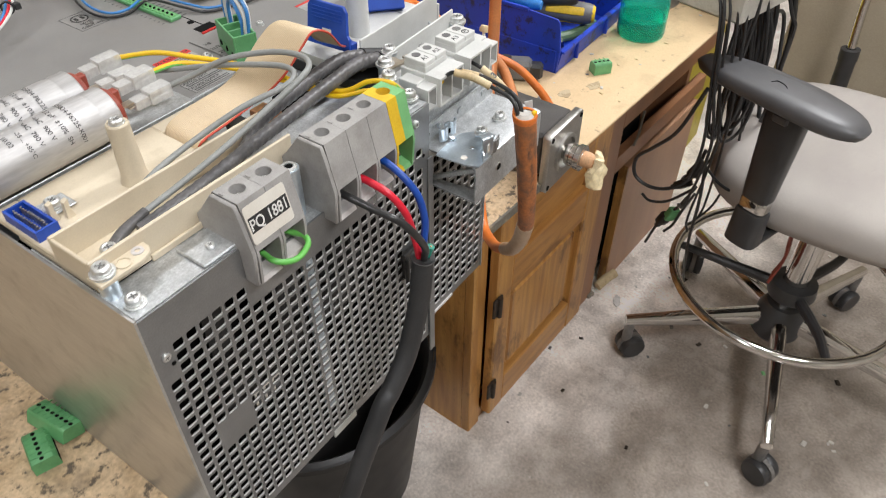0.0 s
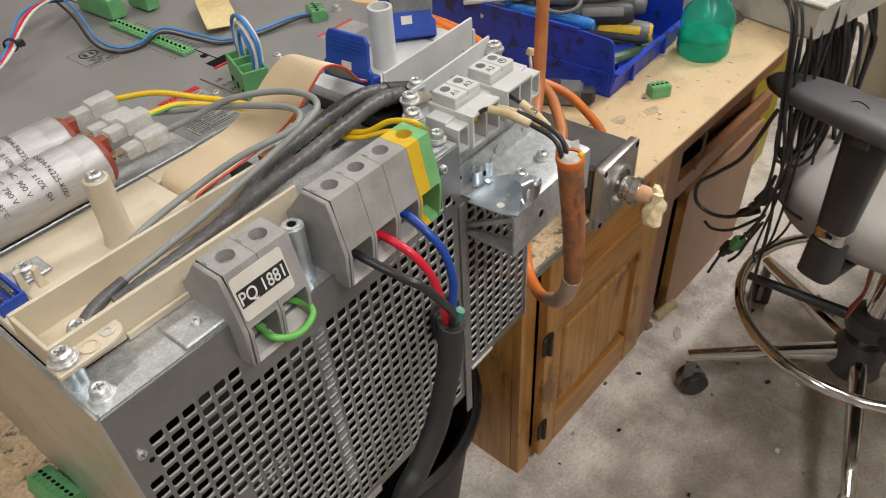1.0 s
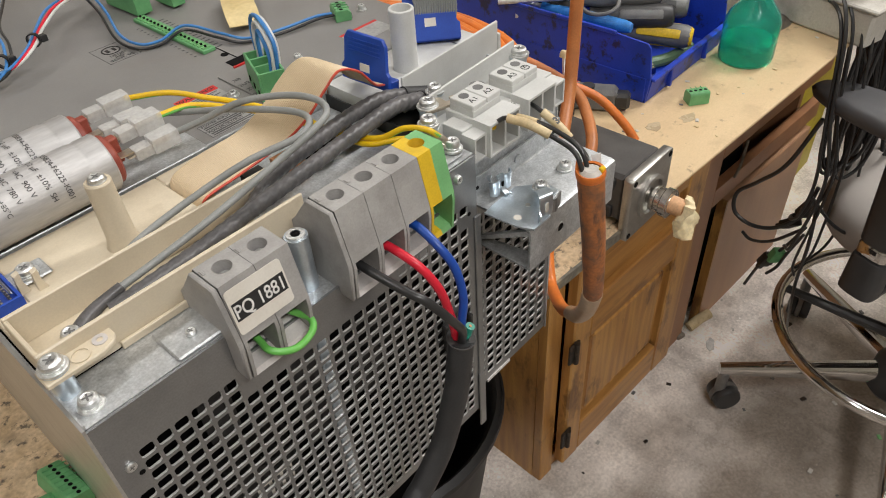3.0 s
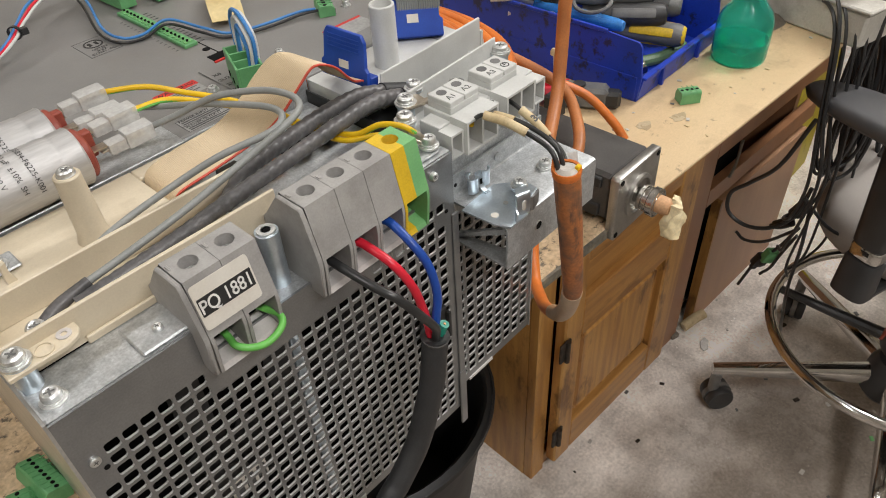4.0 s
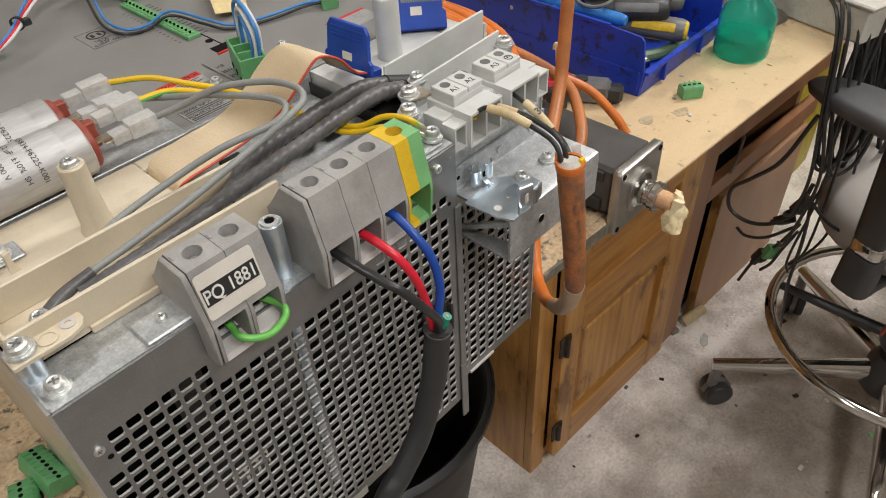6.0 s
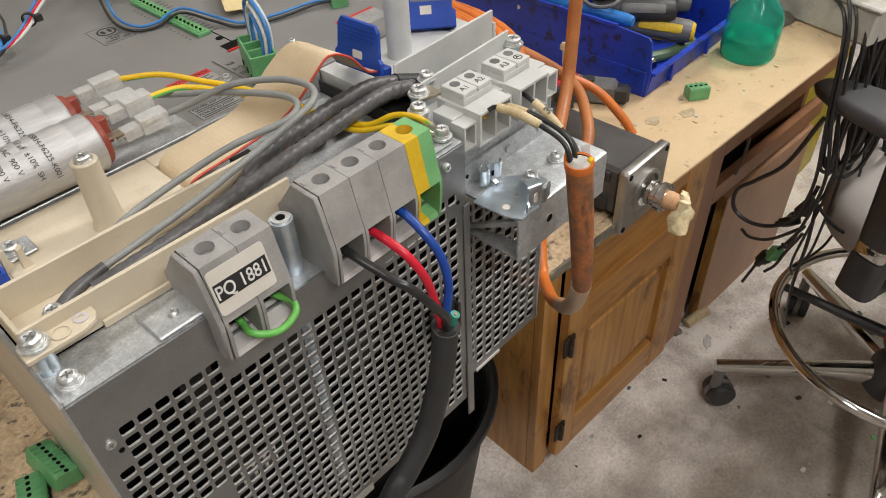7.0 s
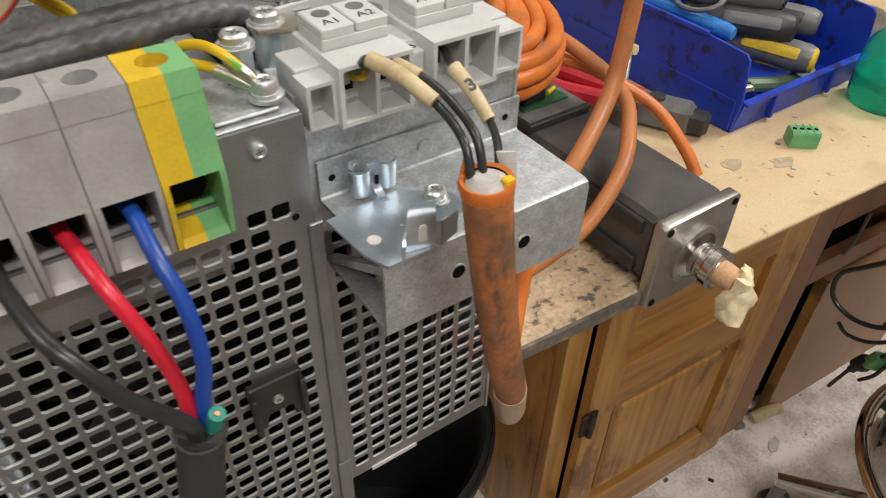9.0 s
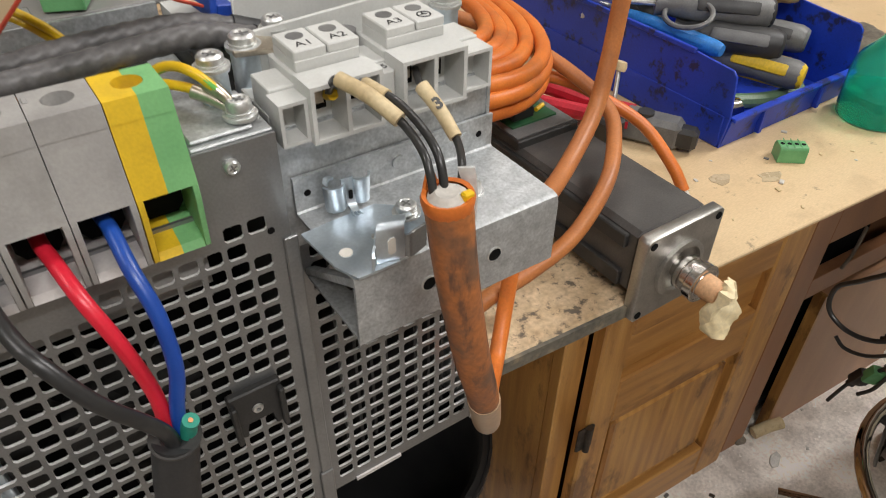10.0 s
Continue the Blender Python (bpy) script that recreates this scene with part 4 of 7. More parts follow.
def terminal(x0, x1, body, label, inner="terminal_in", split=None):
    """One pole: hollow front below the slanted face, round screw well on top."""
    ob = thing("feed_through_terminal", ((x0 + x1) / 2, 0.01, 1.0205), label, "terminal block", "row of feed-through terminals")
    g = 0.00015
    spans = [(x0 + g, x1 - g, body)] if split is None else [(x0 + g, split, body), (split, x1 - g, "green")]
    xm, ym, r, seg = (x0 + x1) / 2, 0.0062, 0.0047, 24
    y0, y1, zt = -0.004, 0.0155, 1.0725
    for a, b, mt in spans:
        bm = bmesh.new()
        prism(bm, [(0.0148, 1.0655), (-0.0055, 1.0655), (-0.0112, 1.0415), (0.008, 1.0395), (0.008, 1.0208), (0.0285, 1.0208), (0.0305, 1.0515), (0.026, 1.0555)], "x", a, b)
        part("body", bm, mt, ob)
    for a, b, mt in spans:
        bm = bmesh.new()
        if split is None:
            angs = sorted([2 * math.pi * i / seg for i in range(seg)] + [math.atan2(cy - ym, cx - xm) % (2 * math.pi) for cx in (a, b) for cy in (y0, y1)])
            vi, vo = [], []
            for an in angs:
                c, s_ = math.cos(an), math.sin(an)
                k = min(((b - xm) / c) if c > 1e-6 else ((a - xm) / c) if c < -1e-6 else 9, ((y1 - ym) / s_) if s_ > 1e-6 else ((y0 - ym) / s_) if s_ < -1e-6 else 9)
                vi.append(bm.verts.new((xm + r * c, ym + r * s_, zt)))
                vo.append(bm.verts.new((xm + k * c, ym + k * s_, zt)))
            n = len(angs)
            for i in range(n):
                j = (i + 1) % n
                bm.faces.new((vi[i], vi[j], vo[j], vo[i]))
        else:
            sg = -1 if b <= split + 1e-6 else 1
            xe, xs = (a, b) if sg < 0 else (b, a)
            for ya, yb in ((y0, ym - r), (ym + r, y1)):
                bm.faces.new([bm.verts.new((x, y, zt)) for x, y in ((a, ya), (b, ya), (b, yb), (a, yb))])
            for k in range(12):
                t0, t1 = -math.pi / 2 + math.pi * k / 12, -math.pi / 2 + math.pi * (k + 1) / 12
                q = [(xs + sg * r * math.cos(t0), ym + r * math.sin(t0)), (xs + sg * r * math.cos(t1), ym + r * math.sin(t1)), (xe, ym + r * math.sin(t1)), (xe, ym + r * math.sin(t0))]
                bm.faces.new([bm.verts.new((*p, zt)) for p in q])
        part("top_skin", bm, mt, ob)
        bm = bmesh.new()
        prism(bm, [(y0, zt), (y0 + 0.001, zt - 0.0003), (-0.0043, 1.0655), (-0.0057, 1.0655)], "x", a, b)
        prism(bm, [(y1, zt), (y1 - 0.0012, zt - 0.0003), (0.015, 1.064), (0.0262, 1.0558)], "x", a, b)
        for xs in (a, b - 0.0008) if split is None else ((a,) if mt != "green" else (b - 0.0008,)):
            prism(bm, [(y0 + 0.0003, zt - 0.0002), (y1 - 0.0003, zt - 0.0002), (0.0262, 1.0556), (0.0148, 1.0652), (-0.0055, 1.0652)], "x", xs, xs + 0.0008)
        part("top_edge", bm, mt, ob)
    part("screw_well", cyl(bmesh.new(), (xm, ym, 1.0657), (xm, ym, zt + 0.0001), r, seg=seg, caps=False), "terminal" if split is None else "yellow", ob)
    part("well_floor", cyl(bmesh.new(), (xm, ym, 1.0652), (xm, ym, 1.0664), r * 0.97, seg=seg), "terminal" if split is None else "yellow", ob)
    part("clamp_screw", lathe(bmesh.new(), [(0, 1.0664), (r * 0.7, 1.0664), (r * 0.7, 1.0672), (0, 1.0674)], 20, Matrix.Translation((xm, ym, 0))), "screw", ob)
    for a, b, mt in ((x0 + g, x0 + 0.0021, body), (x1 - 0.0021, x1 - g, body if split is None else "green")):
        part("cheek", prism(bmesh.new(), [(-0.0112, 1.0417), (-0.0117, 1.037), (-0.0095, 1.0158), (0.0078, 1.0165), (0.0078, 1.0412)], "x", a, b, 0.0002), mt, ob)
    fl = [(x0 + 0.0021, x1 - 0.0021, inner)] if split is None else [(x0 + 0.0021, split, "yellow"), (split, x1 - 0.0021, "green")]
    for a, b, mt in fl:
        part("opening_floor", prism(bmesh.new(), [(-0.0094, 1.0158), (0.0076, 1.0166), (0.0076, 1.0225), (-0.0078, 1.0185)], "x", a, b), mt, ob)
    part("clamp_cage", prism(bmesh.new(), [(x0 + 0.0026, 1.0262), (x0 + 0.005, 1.0228), (x1 - 0.005, 1.0228), (x1 - 0.0026, 1.0262), (x1 - 0.0026, 1.0372), (x1 - 0.005, 1.0394), (x0 + 0.005, 1.0394), (x0 + 0.0026, 1.0372)], "y", 0.0056, 0.0082), "dark", ob)
    if split is None:
        part("latch", B(x0 + 0.0006, x0 + 0.0022, 0.0075, 0.0115, zt - 0.0008, zt + 0.0005, 0.0003), "terminal", ob)
    return ob


PW = 0.0195
for k in range(3):
    terminal(0.1390 + PW * k, 0.1390 + PW * (k + 1), "terminal", "mid-grey plastic screw terminal with a wire opening")
terminal(0.1975, 0.2172, "yellow", "yellow and green protective-earth terminal with an empty opening", split=0.2075)
for k in range(2):
    terminal(0.0713 + PW * k, 0.0713 + PW * (k + 1), "terminal", "grey plastic screw terminal of the pair carrying a label")
for x0, x1, sg in ((0.1362, 0.1388, 1), (0.0685, 0.0711, 1)):
    ob = thing("end_plate", (x0, 0.02, 1.0205), "grey plastic end plate of the terminals", "end plate", "terminal end plates")
    part("plate", prism(bmesh.new(), [(0.015, 1.0722), (-0.0038, 1.0722), (-0.0054, 1.0655), (-0.0111, 1.0415), (-0.0116, 1.037), (-0.0095, 1.016), (0.008, 1.0166), (0.008, 1.0208), (0.034, 1.0208), (0.0325, 1.0515), (0.0265, 1.0555)], "x", x0, x1, 0.0007), "terminal", ob)

# paper label on the pair
ln = Vector((0, -0.0072, -0.0310)).normalized()
lm = frame_pose((0.0872, -0.0078, 1.0578), (1, 0, 0), -ln)
lab = thing("paper_label", (0.0872, -0.0078, 1.0578), "white paper sticker with a black strip on the terminal pair", "label")
bm = bmesh.new()
pts = []
for sx, sy in ((1, 1), (-1, 1), (-1, -1), (1, -1)):
    for k in range(4):
        an = math.atan2(sy, sx) - math.pi / 4 + math.pi / 6 * k
        pts.append((sx * 0.0136 + 0.0018 * math.cos(an), sy * 0.0102 + 0.0018 * math.sin(an)))
prism(bm, pts, "z", 0.0005, 0.0008)
bmesh.ops.transform(bm, matrix=lm, verts=bm.verts)
part("paper", bm, "label", lab)
bm = box(bmesh.new(), -0.0142, 0.0144, -0.0048, 0.0048, 0.0008, 0.00095)
bmesh.ops.transform(bm, matrix=lm, verts=bm.verts)
part("black_strip", bm, "ink", lab)
part("lettering", letters("PQ 1881", 0.0098, lm @ pose(0.0, -0.0004, 0.00105), bold=0.00012, squeeze=0.8), "whiteink", lab)

# green jumper loop in the pair
lp = thing("green_wire_loop", (0.09, -0.03, 1.03), "short bright green wire loop bridging two terminals", "wire")
part("wire", T([(0.0835, 0.0066, 1.0285), (0.0835, -0.002, 1.0262), (0.0825, -0.0095, 1.0265), (0.087, -0.014, 1.0242), (0.094, -0.016, 1.0222), (0.101, -0.016, 1.023), (0.1068, -0.014, 1.025), (0.109, -0.0085, 1.0262), (0.1065, -0.001, 1.0268), (0.103, 0.0066, 1.0285)], 0.0019, 12), "greenwire", lp)

# power cable with three cores
cab = thing("black_power_cable", (0.18, -0.04, 0.9), "thick black rubber cable with red, blue and black cores", "cable")
part("jacket", T([(0.1832, -0.0417, 0.9685), (0.1797, -0.0428, 0.953), (0.1765, -0.043, 0.935), (0.171, -0.043, 0.918), (0.159, -0.043, 0.89), (0.14, -0.043, 0.869), (0.12, -0.043, 0.85), (0.064, -0.042, 0.76), (0.02, -0.036, 0.6), (-0.02, 0.0, 0.3), (-0.09, 0.1, 0.012)], 0.0079, 20), "black", cab)
part("jacket_end", lathe(bmesh.new(), [(0.005, 0.0), (0.0086, 0.0), (0.0088, 0.0012), (0.005, 0.0014)], 20, frame_pose((0.1832, -0.0416, 0.9683), (1, 0, -0.05), (0, 1, 0.15))), "motor", cab)
part("core", T([(0.1683, 0.007, 1.031), (0.1688, -0.001, 1.0302), (0.17, -0.0075, 1.0293), (0.1733, -0.0232, 1.0228), (0.1784, -0.0318, 1.0074), (0.1822, -0.0352, 0.987), (0.1823, -0.0385, 0.9725), (0.182, -0.04, 0.958)], 0.0026, 14), "red", cab, "red core")
part("core", T([(0.1878, 0.007, 1.031), (0.188, -0.002, 1.0335), (0.1884, -0.0094, 1.0337), (0.189, -0.0232, 1.0267), (0.1911, -0.0329, 1.0141), (0.1906, -0.0385, 0.9958), (0.1868, -0.0398, 0.9789), (0.1848, -0.04, 0.958)], 0.0026, 14), "bluewire", cab, "blue core")
part("core", T([(0.1488, 0.007, 1.031), (0.149, -0.004, 1.0305), (0.1505, -0.018, 1.0285), (0.154, -0.034, 1.0245), (0.1585, -0.0427, 1.0195), (0.1665, -0.0488, 1.0055), (0.1782, -0.0476, 0.985), (0.1818, -0.044, 0.972), (0.182, -0.042, 0.958)], 0.0026, 14), "blackwire", cab, "black core")
part("core", T([(0.1855, -0.041, 0.958), (0.188, -0.0425, 0.971), (0.1893, -0.0442, 0.9765)], 0.0029, 14), "teal", cab, "short cut-off green core")
part("core_copper", T([(0.1891, -0.0441, 0.9762), (0.1893, -0.0443, 0.9768)], 0.0009, 10, 1), "copper", cab)

# ---- light grey terminal carrier on the narrow module ----
wt = thing("light_grey_terminal_carrier", (0.3, 0.03, 1.037), "light grey plastic carrier with four numbered motor terminals", "terminal carrier")
part("base", B(0.2532, 0.3495, 0.0165, 0.05, 1.0386, 1.0425, 0.0006), "white", wt)
part("bulkhead", B(0.2535, 0.3455, 0.0137, 0.030, 1.0368, 1.0535, 0.0004), "white", wt)
for x0, x1 in ((0.2525, 0.2635), (0.3315, 0.3455)):
    w_ = bmesh.new()
    for a in ((x0, x1, 0.003, 0.0136, 1.0352, 1.0366), (x0, x1, 0.003, 0.0136, 1.0508, 1.0522), (x0, x0 + 0.0014, 0.003, 0.0136, 1.0366, 1.0508), (x1 - 0.0014, x1, 0.003, 0.0136, 1.0366, 1.0508)):
        box(w_, *a)
    part("side_pocket", w_, "white", wt)
for bi, x0 in enumerate((0.2635, 0.3015)):
    x1 = x0 + 0.0295
    blk = part("block", B(x0, x1, 0.0139, 0.036, 1.0395, 1.0568, 0.0005), "white", wt)
    f = bmesh.new()
    y0, y1, z0, z1 = 0.0, 0.0136, 1.0345, 1.0572
    xm = (x0 + x1) / 2
    for a in ((x0, x0 + 0.0017), (xm - 0.0009, xm + 0.0009), (x1 - 0.0017, x1)):
        box(f, a[0], a[1], y0, y1, z0 + 0.0016, z1 - 0.0016)
    box(f, x0, x1, y0, y1, z0, z0 + 0.0016)
    box(f, x0, x1, y0, y1, z1 - 0.0016, z1)
    part("front_frame", f, "white", blk)
    for a in (x0 + 0.0017, xm + 0.0009):
        part("clamp_opening", B(a + 0.003, a + 0.0098, 0.0128, 0.0138, 1.0415, 1.0525), "dark", blk)
        part("clamp_plate", B(a + 0.0048, a + 0.0086, 0.0122, 0.0129, 1.044, 1.0495), "tin", blk)
    up = part("upper_step", B(x0 + 0.0016, x1 - 0.0016, 0.0143, 0.0337, 1.0565, 1.0612, 0.0004), "white", wt)
    for k, txt in enumerate((("A1", "A2"), ("A3", ""))[bi]):
        a, b = x0 + 0.0016 + 0.0136 * k, x0 + 0.0146 + 0.0136 * k
        cap = part("cap", B(a, b, 0.0145, 0.0335, 1.061, 1.0648, 0.0005), "white", up, "numbered cap")
        part("screw_hole", cyl(bmesh.new(), ((a + b) / 2, 0.0275, 1.0645), ((a + b) / 2, 0.0275, 1.06495), 0.0034, seg=20), "toolgrey", cap)
        if txt:
            part("lettering", letters(txt, 0.0062, frame_pose(((a + b) / 2, 0.0195, 1.0649), (1, 0, 0), (0, 1, 0))), "ink", cap)
        else:
            part("earth_mark", lathe(bmesh.new(), [(0.0024, 0), (0.0024, 0.0002), (0.003, 0.0002), (0.003, 0)], 20, Matrix.Translation(((a + b) / 2, 0.0195, 1.0648))), "ink", cap)
            part("earth_bars", box(B((a + b) / 2 - 0.0015, (a + b) / 2 + 0.0015, 0.0193, 0.0197, 1.0648, 1.06502), (a + b) / 2 - 0.0003, (a + b) / 2 + 0.0003, 0.0197, 0.0215, 1.0648, 1.06505), "ink", cap)
part("bridge", B(0.293, 0.3015, 0.006, 0.034, 1.0385, 1.0525, 0.0006), "white", wt)
part("lettering", letters("X5", 0.005, frame_pose((0.2975, 0.0105, 1.0526), (1, 0, 0), (0, 1, 0))), "ink", wt)
part("fin", prism(bmesh.new(), [(0.258, 1.039), (0.351, 1.039), (0.351, 1.0645), (0.262, 1.0605), (0.258, 1.056)], "y", 0.0495, 0.0513, 0.0004), "white", wt)
part("fin", prism(bmesh.new(), [(0.265, 1.039), (0.364, 1.039), (0.364, 1.0675), (0.266, 1.0645)], "y", 0.0745, 0.0765, 0.0004), "white", wt)
part("fin_step", B(0.364, 0.3665, 0.0740, 0.0768, 1.04, 1.0575), "white", wt)
part("knob", cyl(bmesh.new(), (0.297, 0.038, 1.0425), (0.297, 0.038, 1.058), 0.0052, seg=20), "toolgrey", wt)

# ---- galvanised bracket and clamps ----
br = thing("galvanised_bracket", (0.305, -0.012, 1.0), "galvanised sheet-steel cable bracket bolted to the narrow module", "bracket")
bm = bmesh.new()
RB = 0.003
top = [(0.0118, 1.0165), (0.0118, 0.9995), (0.011, 0.9987), (-0.0335, 0.9987), (-0.0352, 0.998), (-0.0355, 0.9962), (-0.0355, 0.966), (-0.037, 0.966), (-0.037, 0.9965), (-0.0362, 0.9992), (-0.0335, 1.0002), (0.0095, 1.0002), (0.0103, 1.001), (0.0103, 1.0165)]
prism(bm, top, "x", 0.2565, 0.3535)
part("channel", bm, "galv", br)
part("foot_lip", prism(bmesh.new(), [(0.2575, 0.0115), (0.2645, 0.0115), (0.272, -0.029), (0.3525, -0.029), (0.3525, -0.0358), (0.2575, -0.0358)], "z", 0.9655, 0.967), "galv", br)
part("brace", prism(bmesh.new(), [(0.0115, 0.9672), (0.0115, 0.9702), (-0.0335, 0.9975), (-0.0355, 0.9945)], "x", 0.2572, 0.2612), "galv", br)
for x in (0.2885, 0.3205):
    hole = part("hole", cyl(bmesh.new(), (x, -0.03735, 0.983), (x, -0.0369, 0.983), 0.0031, seg=18), "dark", br)
    part("rim", lathe(bmesh.new(), [(0.0031, 0), (0.0031, 0.0006), (0.0037, 0.0003), (0.0037, 0)], 18, frame_pose((x, -0.0370, 0.983), (1, 0, 0), (0, 0, 1)) @ pose(0, 0, 0)), "screw", hole)
for x, r in ((0.262, 0.0015), (0.304, 0.0032), (0.338, 0.003), (0.346, 0.0015)):
    part("rivet", cyl(bmesh.new(), (x, 0.0103, 1.0085), (x, 0.0092 if r > 0.002 else 0.0101, 1.0085), r, seg=16), "galv" if r > 0.002 else "dark", br)
screw((0.3235, -0.0155, 1.0003), 0.0042, 0.0038)
screw((0.2888, -0.0205, 1.0066), 0.0042, 0.0034)

cl = thing("shield_clamp", (0.27, -0.015, 1.0005), "bright zinc shield clamp plate with bent spring clips", "clamp")
plate = prism(bmesh.new(), [(0.2515, -0.004), (0.2535, -0.0285), (0.2575, -0.0385), (0.275, -0.0385), (0.277, -0.031), (0.300, -0.0265), (0.301, -0.0155), (0.285, -0.002), (0.262, -0.003)], "z", 1.0004, 1.0016)
part("plate", plate, "zinc", cl)
part("plate_hole", cyl(bmesh.new(), (0.2605, -0.0235, 1.0014), (0.2605, -0.0235, 1.0019), 0.0026, seg=18), "label", cl)
part("plate_dimple", cyl(bmesh.new(), (0.2745, -0.021, 1.0014), (0.2745, -0.021, 1.0022), 0.0016, seg=14), "screw", cl)


def strip_of(lo, hi, name, material, parent, label="", n=5):
    """A bent strip of sheet between two edge lines."""
    return part(name, sheet(bmesh.new(), lo, hi, 0.0011, n), material, parent, label)


def arc(c, r, a0, a1, z, n=7):
    return [(c[0] + r * math.cos(radians(a0 + (a1 - a0) * k / (n - 1))), c[1] + r * math.sin(radians(a0 + (a1 - a0) * k / (n - 1))), z) for k in range(n)]


clip = strip_of([(0.2735, 0.0035, 1.0145), (0.2738, 0.0025, 1.009), (0.2742, 0.0005, 1.004), (0.2746, -0.003, 1.0018)], [(0.2785, 0.003, 1.0145), (0.2782, 0.002, 1.009), (0.2778, 0.0, 1.004), (0.2774, -0.0035, 1.0018)], "spring_clip", "zinc", cl, "bent bright spring clip")
strip_of(arc((0.2705, 0.0038), 0.004, 190, 330, 1.0022), arc((0.2702, 0.0042), 0.0044, 190, 330, 1.0135), "wing", "zinc", clip)
strip_of(arc((0.2812, 0.003), 0.0036, 210, 350, 1.0032), arc((0.2816, 0.0034), 0.004, 210, 350, 1.0145), "wing", "zinc", clip)
strip_of([(0.2668, 0.0052, 1.0135), (0.2683, 0.0072, 1.0146), (0.271, 0.008, 1.0142)], [(0.2672, 0.003, 1.0135), (0.269, 0.0047, 1.0148), (0.2715, 0.0055, 1.0144)], "curl", "zinc", clip)
for k in range(3):
    part("tooth", B(0.2738 + 0.0017 * k, 0.2746 + 0.0017 * k, -0.0055, -0.0022, 1.0016, 1.0028 - 0.0003 * k, 0.0002), "zinc", clip)
part("slot", B(0.2752, 0.2768, -0.0002, 0.0009, 1.0062, 1.0102, 0.0003), "dark", clip)
clip = strip_of([(0.2665, -0.0352, 1.0018), (0.2665, -0.0355, 1.008), (0.2668, -0.0352, 1.0145), (0.2685, -0.0335, 1.0168), (0.2735, -0.0285, 1.0150), (0.279, -0.0225, 1.0098), (0.2825, -0.019, 1.0062)], [(0.2775, -0.0372, 1.0018), (0.2775, -0.0375, 1.008), (0.2775, -0.0372, 1.0138), (0.2788, -0.0355, 1.0158), (0.283, -0.0305, 1.0142), (0.288, -0.0255, 1.0095), (0.291, -0.0225, 1.0062)], "spring_clip", "zinc", cl, "folded bright spring clip", 4)
part("slot", prism(bmesh.new(), [(0.2708, 1.0062), (0.2718, 1.0052), (0.2732, 1.0052), (0.2742, 1.0062), (0.2742, 1.0115), (0.2732, 1.0125), (0.2718, 1.0125), (0.2708, 1.0115)], "y", -0.0374, -0.0366), "label", clip)
strip_of([(0.2665, -0.0352, 1.0018), (0.2648, -0.0365, 1.0018), (0.2636, -0.0385, 1.0022)], [(0.2665, -0.0354, 1.0105), (0.265, -0.0368, 1.0098), (0.2638, -0.0388, 1.0078)], "flange", "zinc", clip, n=4)
strip_of([(0.2775, -0.0372, 1.0022), (0.2792, -0.0385, 1.0022), (0.2812, -0.0382, 1.0022), (0.2872, -0.0365, 1.0028)], [(0.2775, -0.0374, 1.0118), (0.2792, -0.0387, 1.0128), (0.2812, -0.0384, 1.0132), (0.2872, -0.0367, 1.0128)], "bent_tongue", "grille", clip, "dull bent tongue", 4)

# ---- stripped orange motor cable with its cores ----
oc = thing("orange_motor_cable", (0.3, -0.05, 0.95), "dirty orange motor cable with a stripped end and taped bend", "cable")
OTOP = (0.2802, -0.0605, 1.0405)
part("jacket", T([OTOP, (0.2818, -0.0625, 1.018), (0.2852, -0.0638, 0.992), (0.292, -0.0627, 0.96), (0.3005, -0.0598, 0.931), (0.304, -0.0573, 0.92)], 0.0082, 20, r_end=0.0066), "orangedirty", oc, "dirt-stained thick orange jacket")
part("jacket_rim", lathe(bmesh.new(), [(0.006, 0.0), (0.0084, -0.003), (0.009, 0.0008), (0.0084, 0.0022), (0.007, 0.0016)], 20, frame_pose(OTOP, (1, 0, 0.08), (0, 1, 0))), "orange", oc)
part("torn_flap", sheet(bmesh.new(), [(0.2733, -0.056, 1.0385), (0.2757, -0.0535, 1.0425), (0.2777, -0.0525, 1.047)], [(0.2812, -0.0525, 1.0385), (0.2812, -0.0525, 1.042), (0.2802, -0.052, 1.046)], 0.0014, 4, 3), "orange", oc)
part("filler", lathe(bmesh.new(), [(0.0, 0.002), (0.004, 0.003), (0.0068, 0.001)], 14, frame_pose(OTOP, (1, 0, 0.08), (0, 1, 0))), "debris", oc)
part("filler_strip", sheet(bmesh.new(), [(0.2872, -0.0555, 1.047), (0.2892, -0.056, 1.04), (0.2902, -0.0565, 1.028)], [(0.2912, -0.0595, 1.048), (0.2919, -0.0605, 1.039), (0.2915, -0.061, 1.027)], 0.0008, 4, 3), "milky", oc)
part("yellow_thread", B(0.2822, 0.2862, -0.067, -0.064, 1.04, 1.0445, 0.0006), "yellowwire", oc)
part("tape_wrap", T([(0.3025, -0.0585, 0.925), (0.312, -0.05, 0.896), (0.3235, -0.037, 0.871), (0.3344, -0.0237, 0.8555)], 0.0073, 20, r_end=0.0062), "tape", oc, "clear tape wrap")
part("thin_jacket", T([(0.33, -0.029, 0.861), (0.348, -0.008, 0.839), (0.363, 0.008, 0.828), (0.385, 0.03, 0.819), (0.402, 0.046, 0.834), (0.413, 0.055, 0.86), (0.424, 0.064, 0.888), (0.432, 0.075, 0.905)], 0.0054, 14), "orange", oc, "thinner orange jacket")
w1 = [(0.2755, 0.011, 1.0475), (0.273, 0.003, 1.0545), (0.272, -0.006, 1.0612), (0.2765, -0.0185, 1.059), (0.2815, -0.031, 1.0535), (0.2785, -0.05, 1.051), (0.2767, -0.0585, 1.039)]
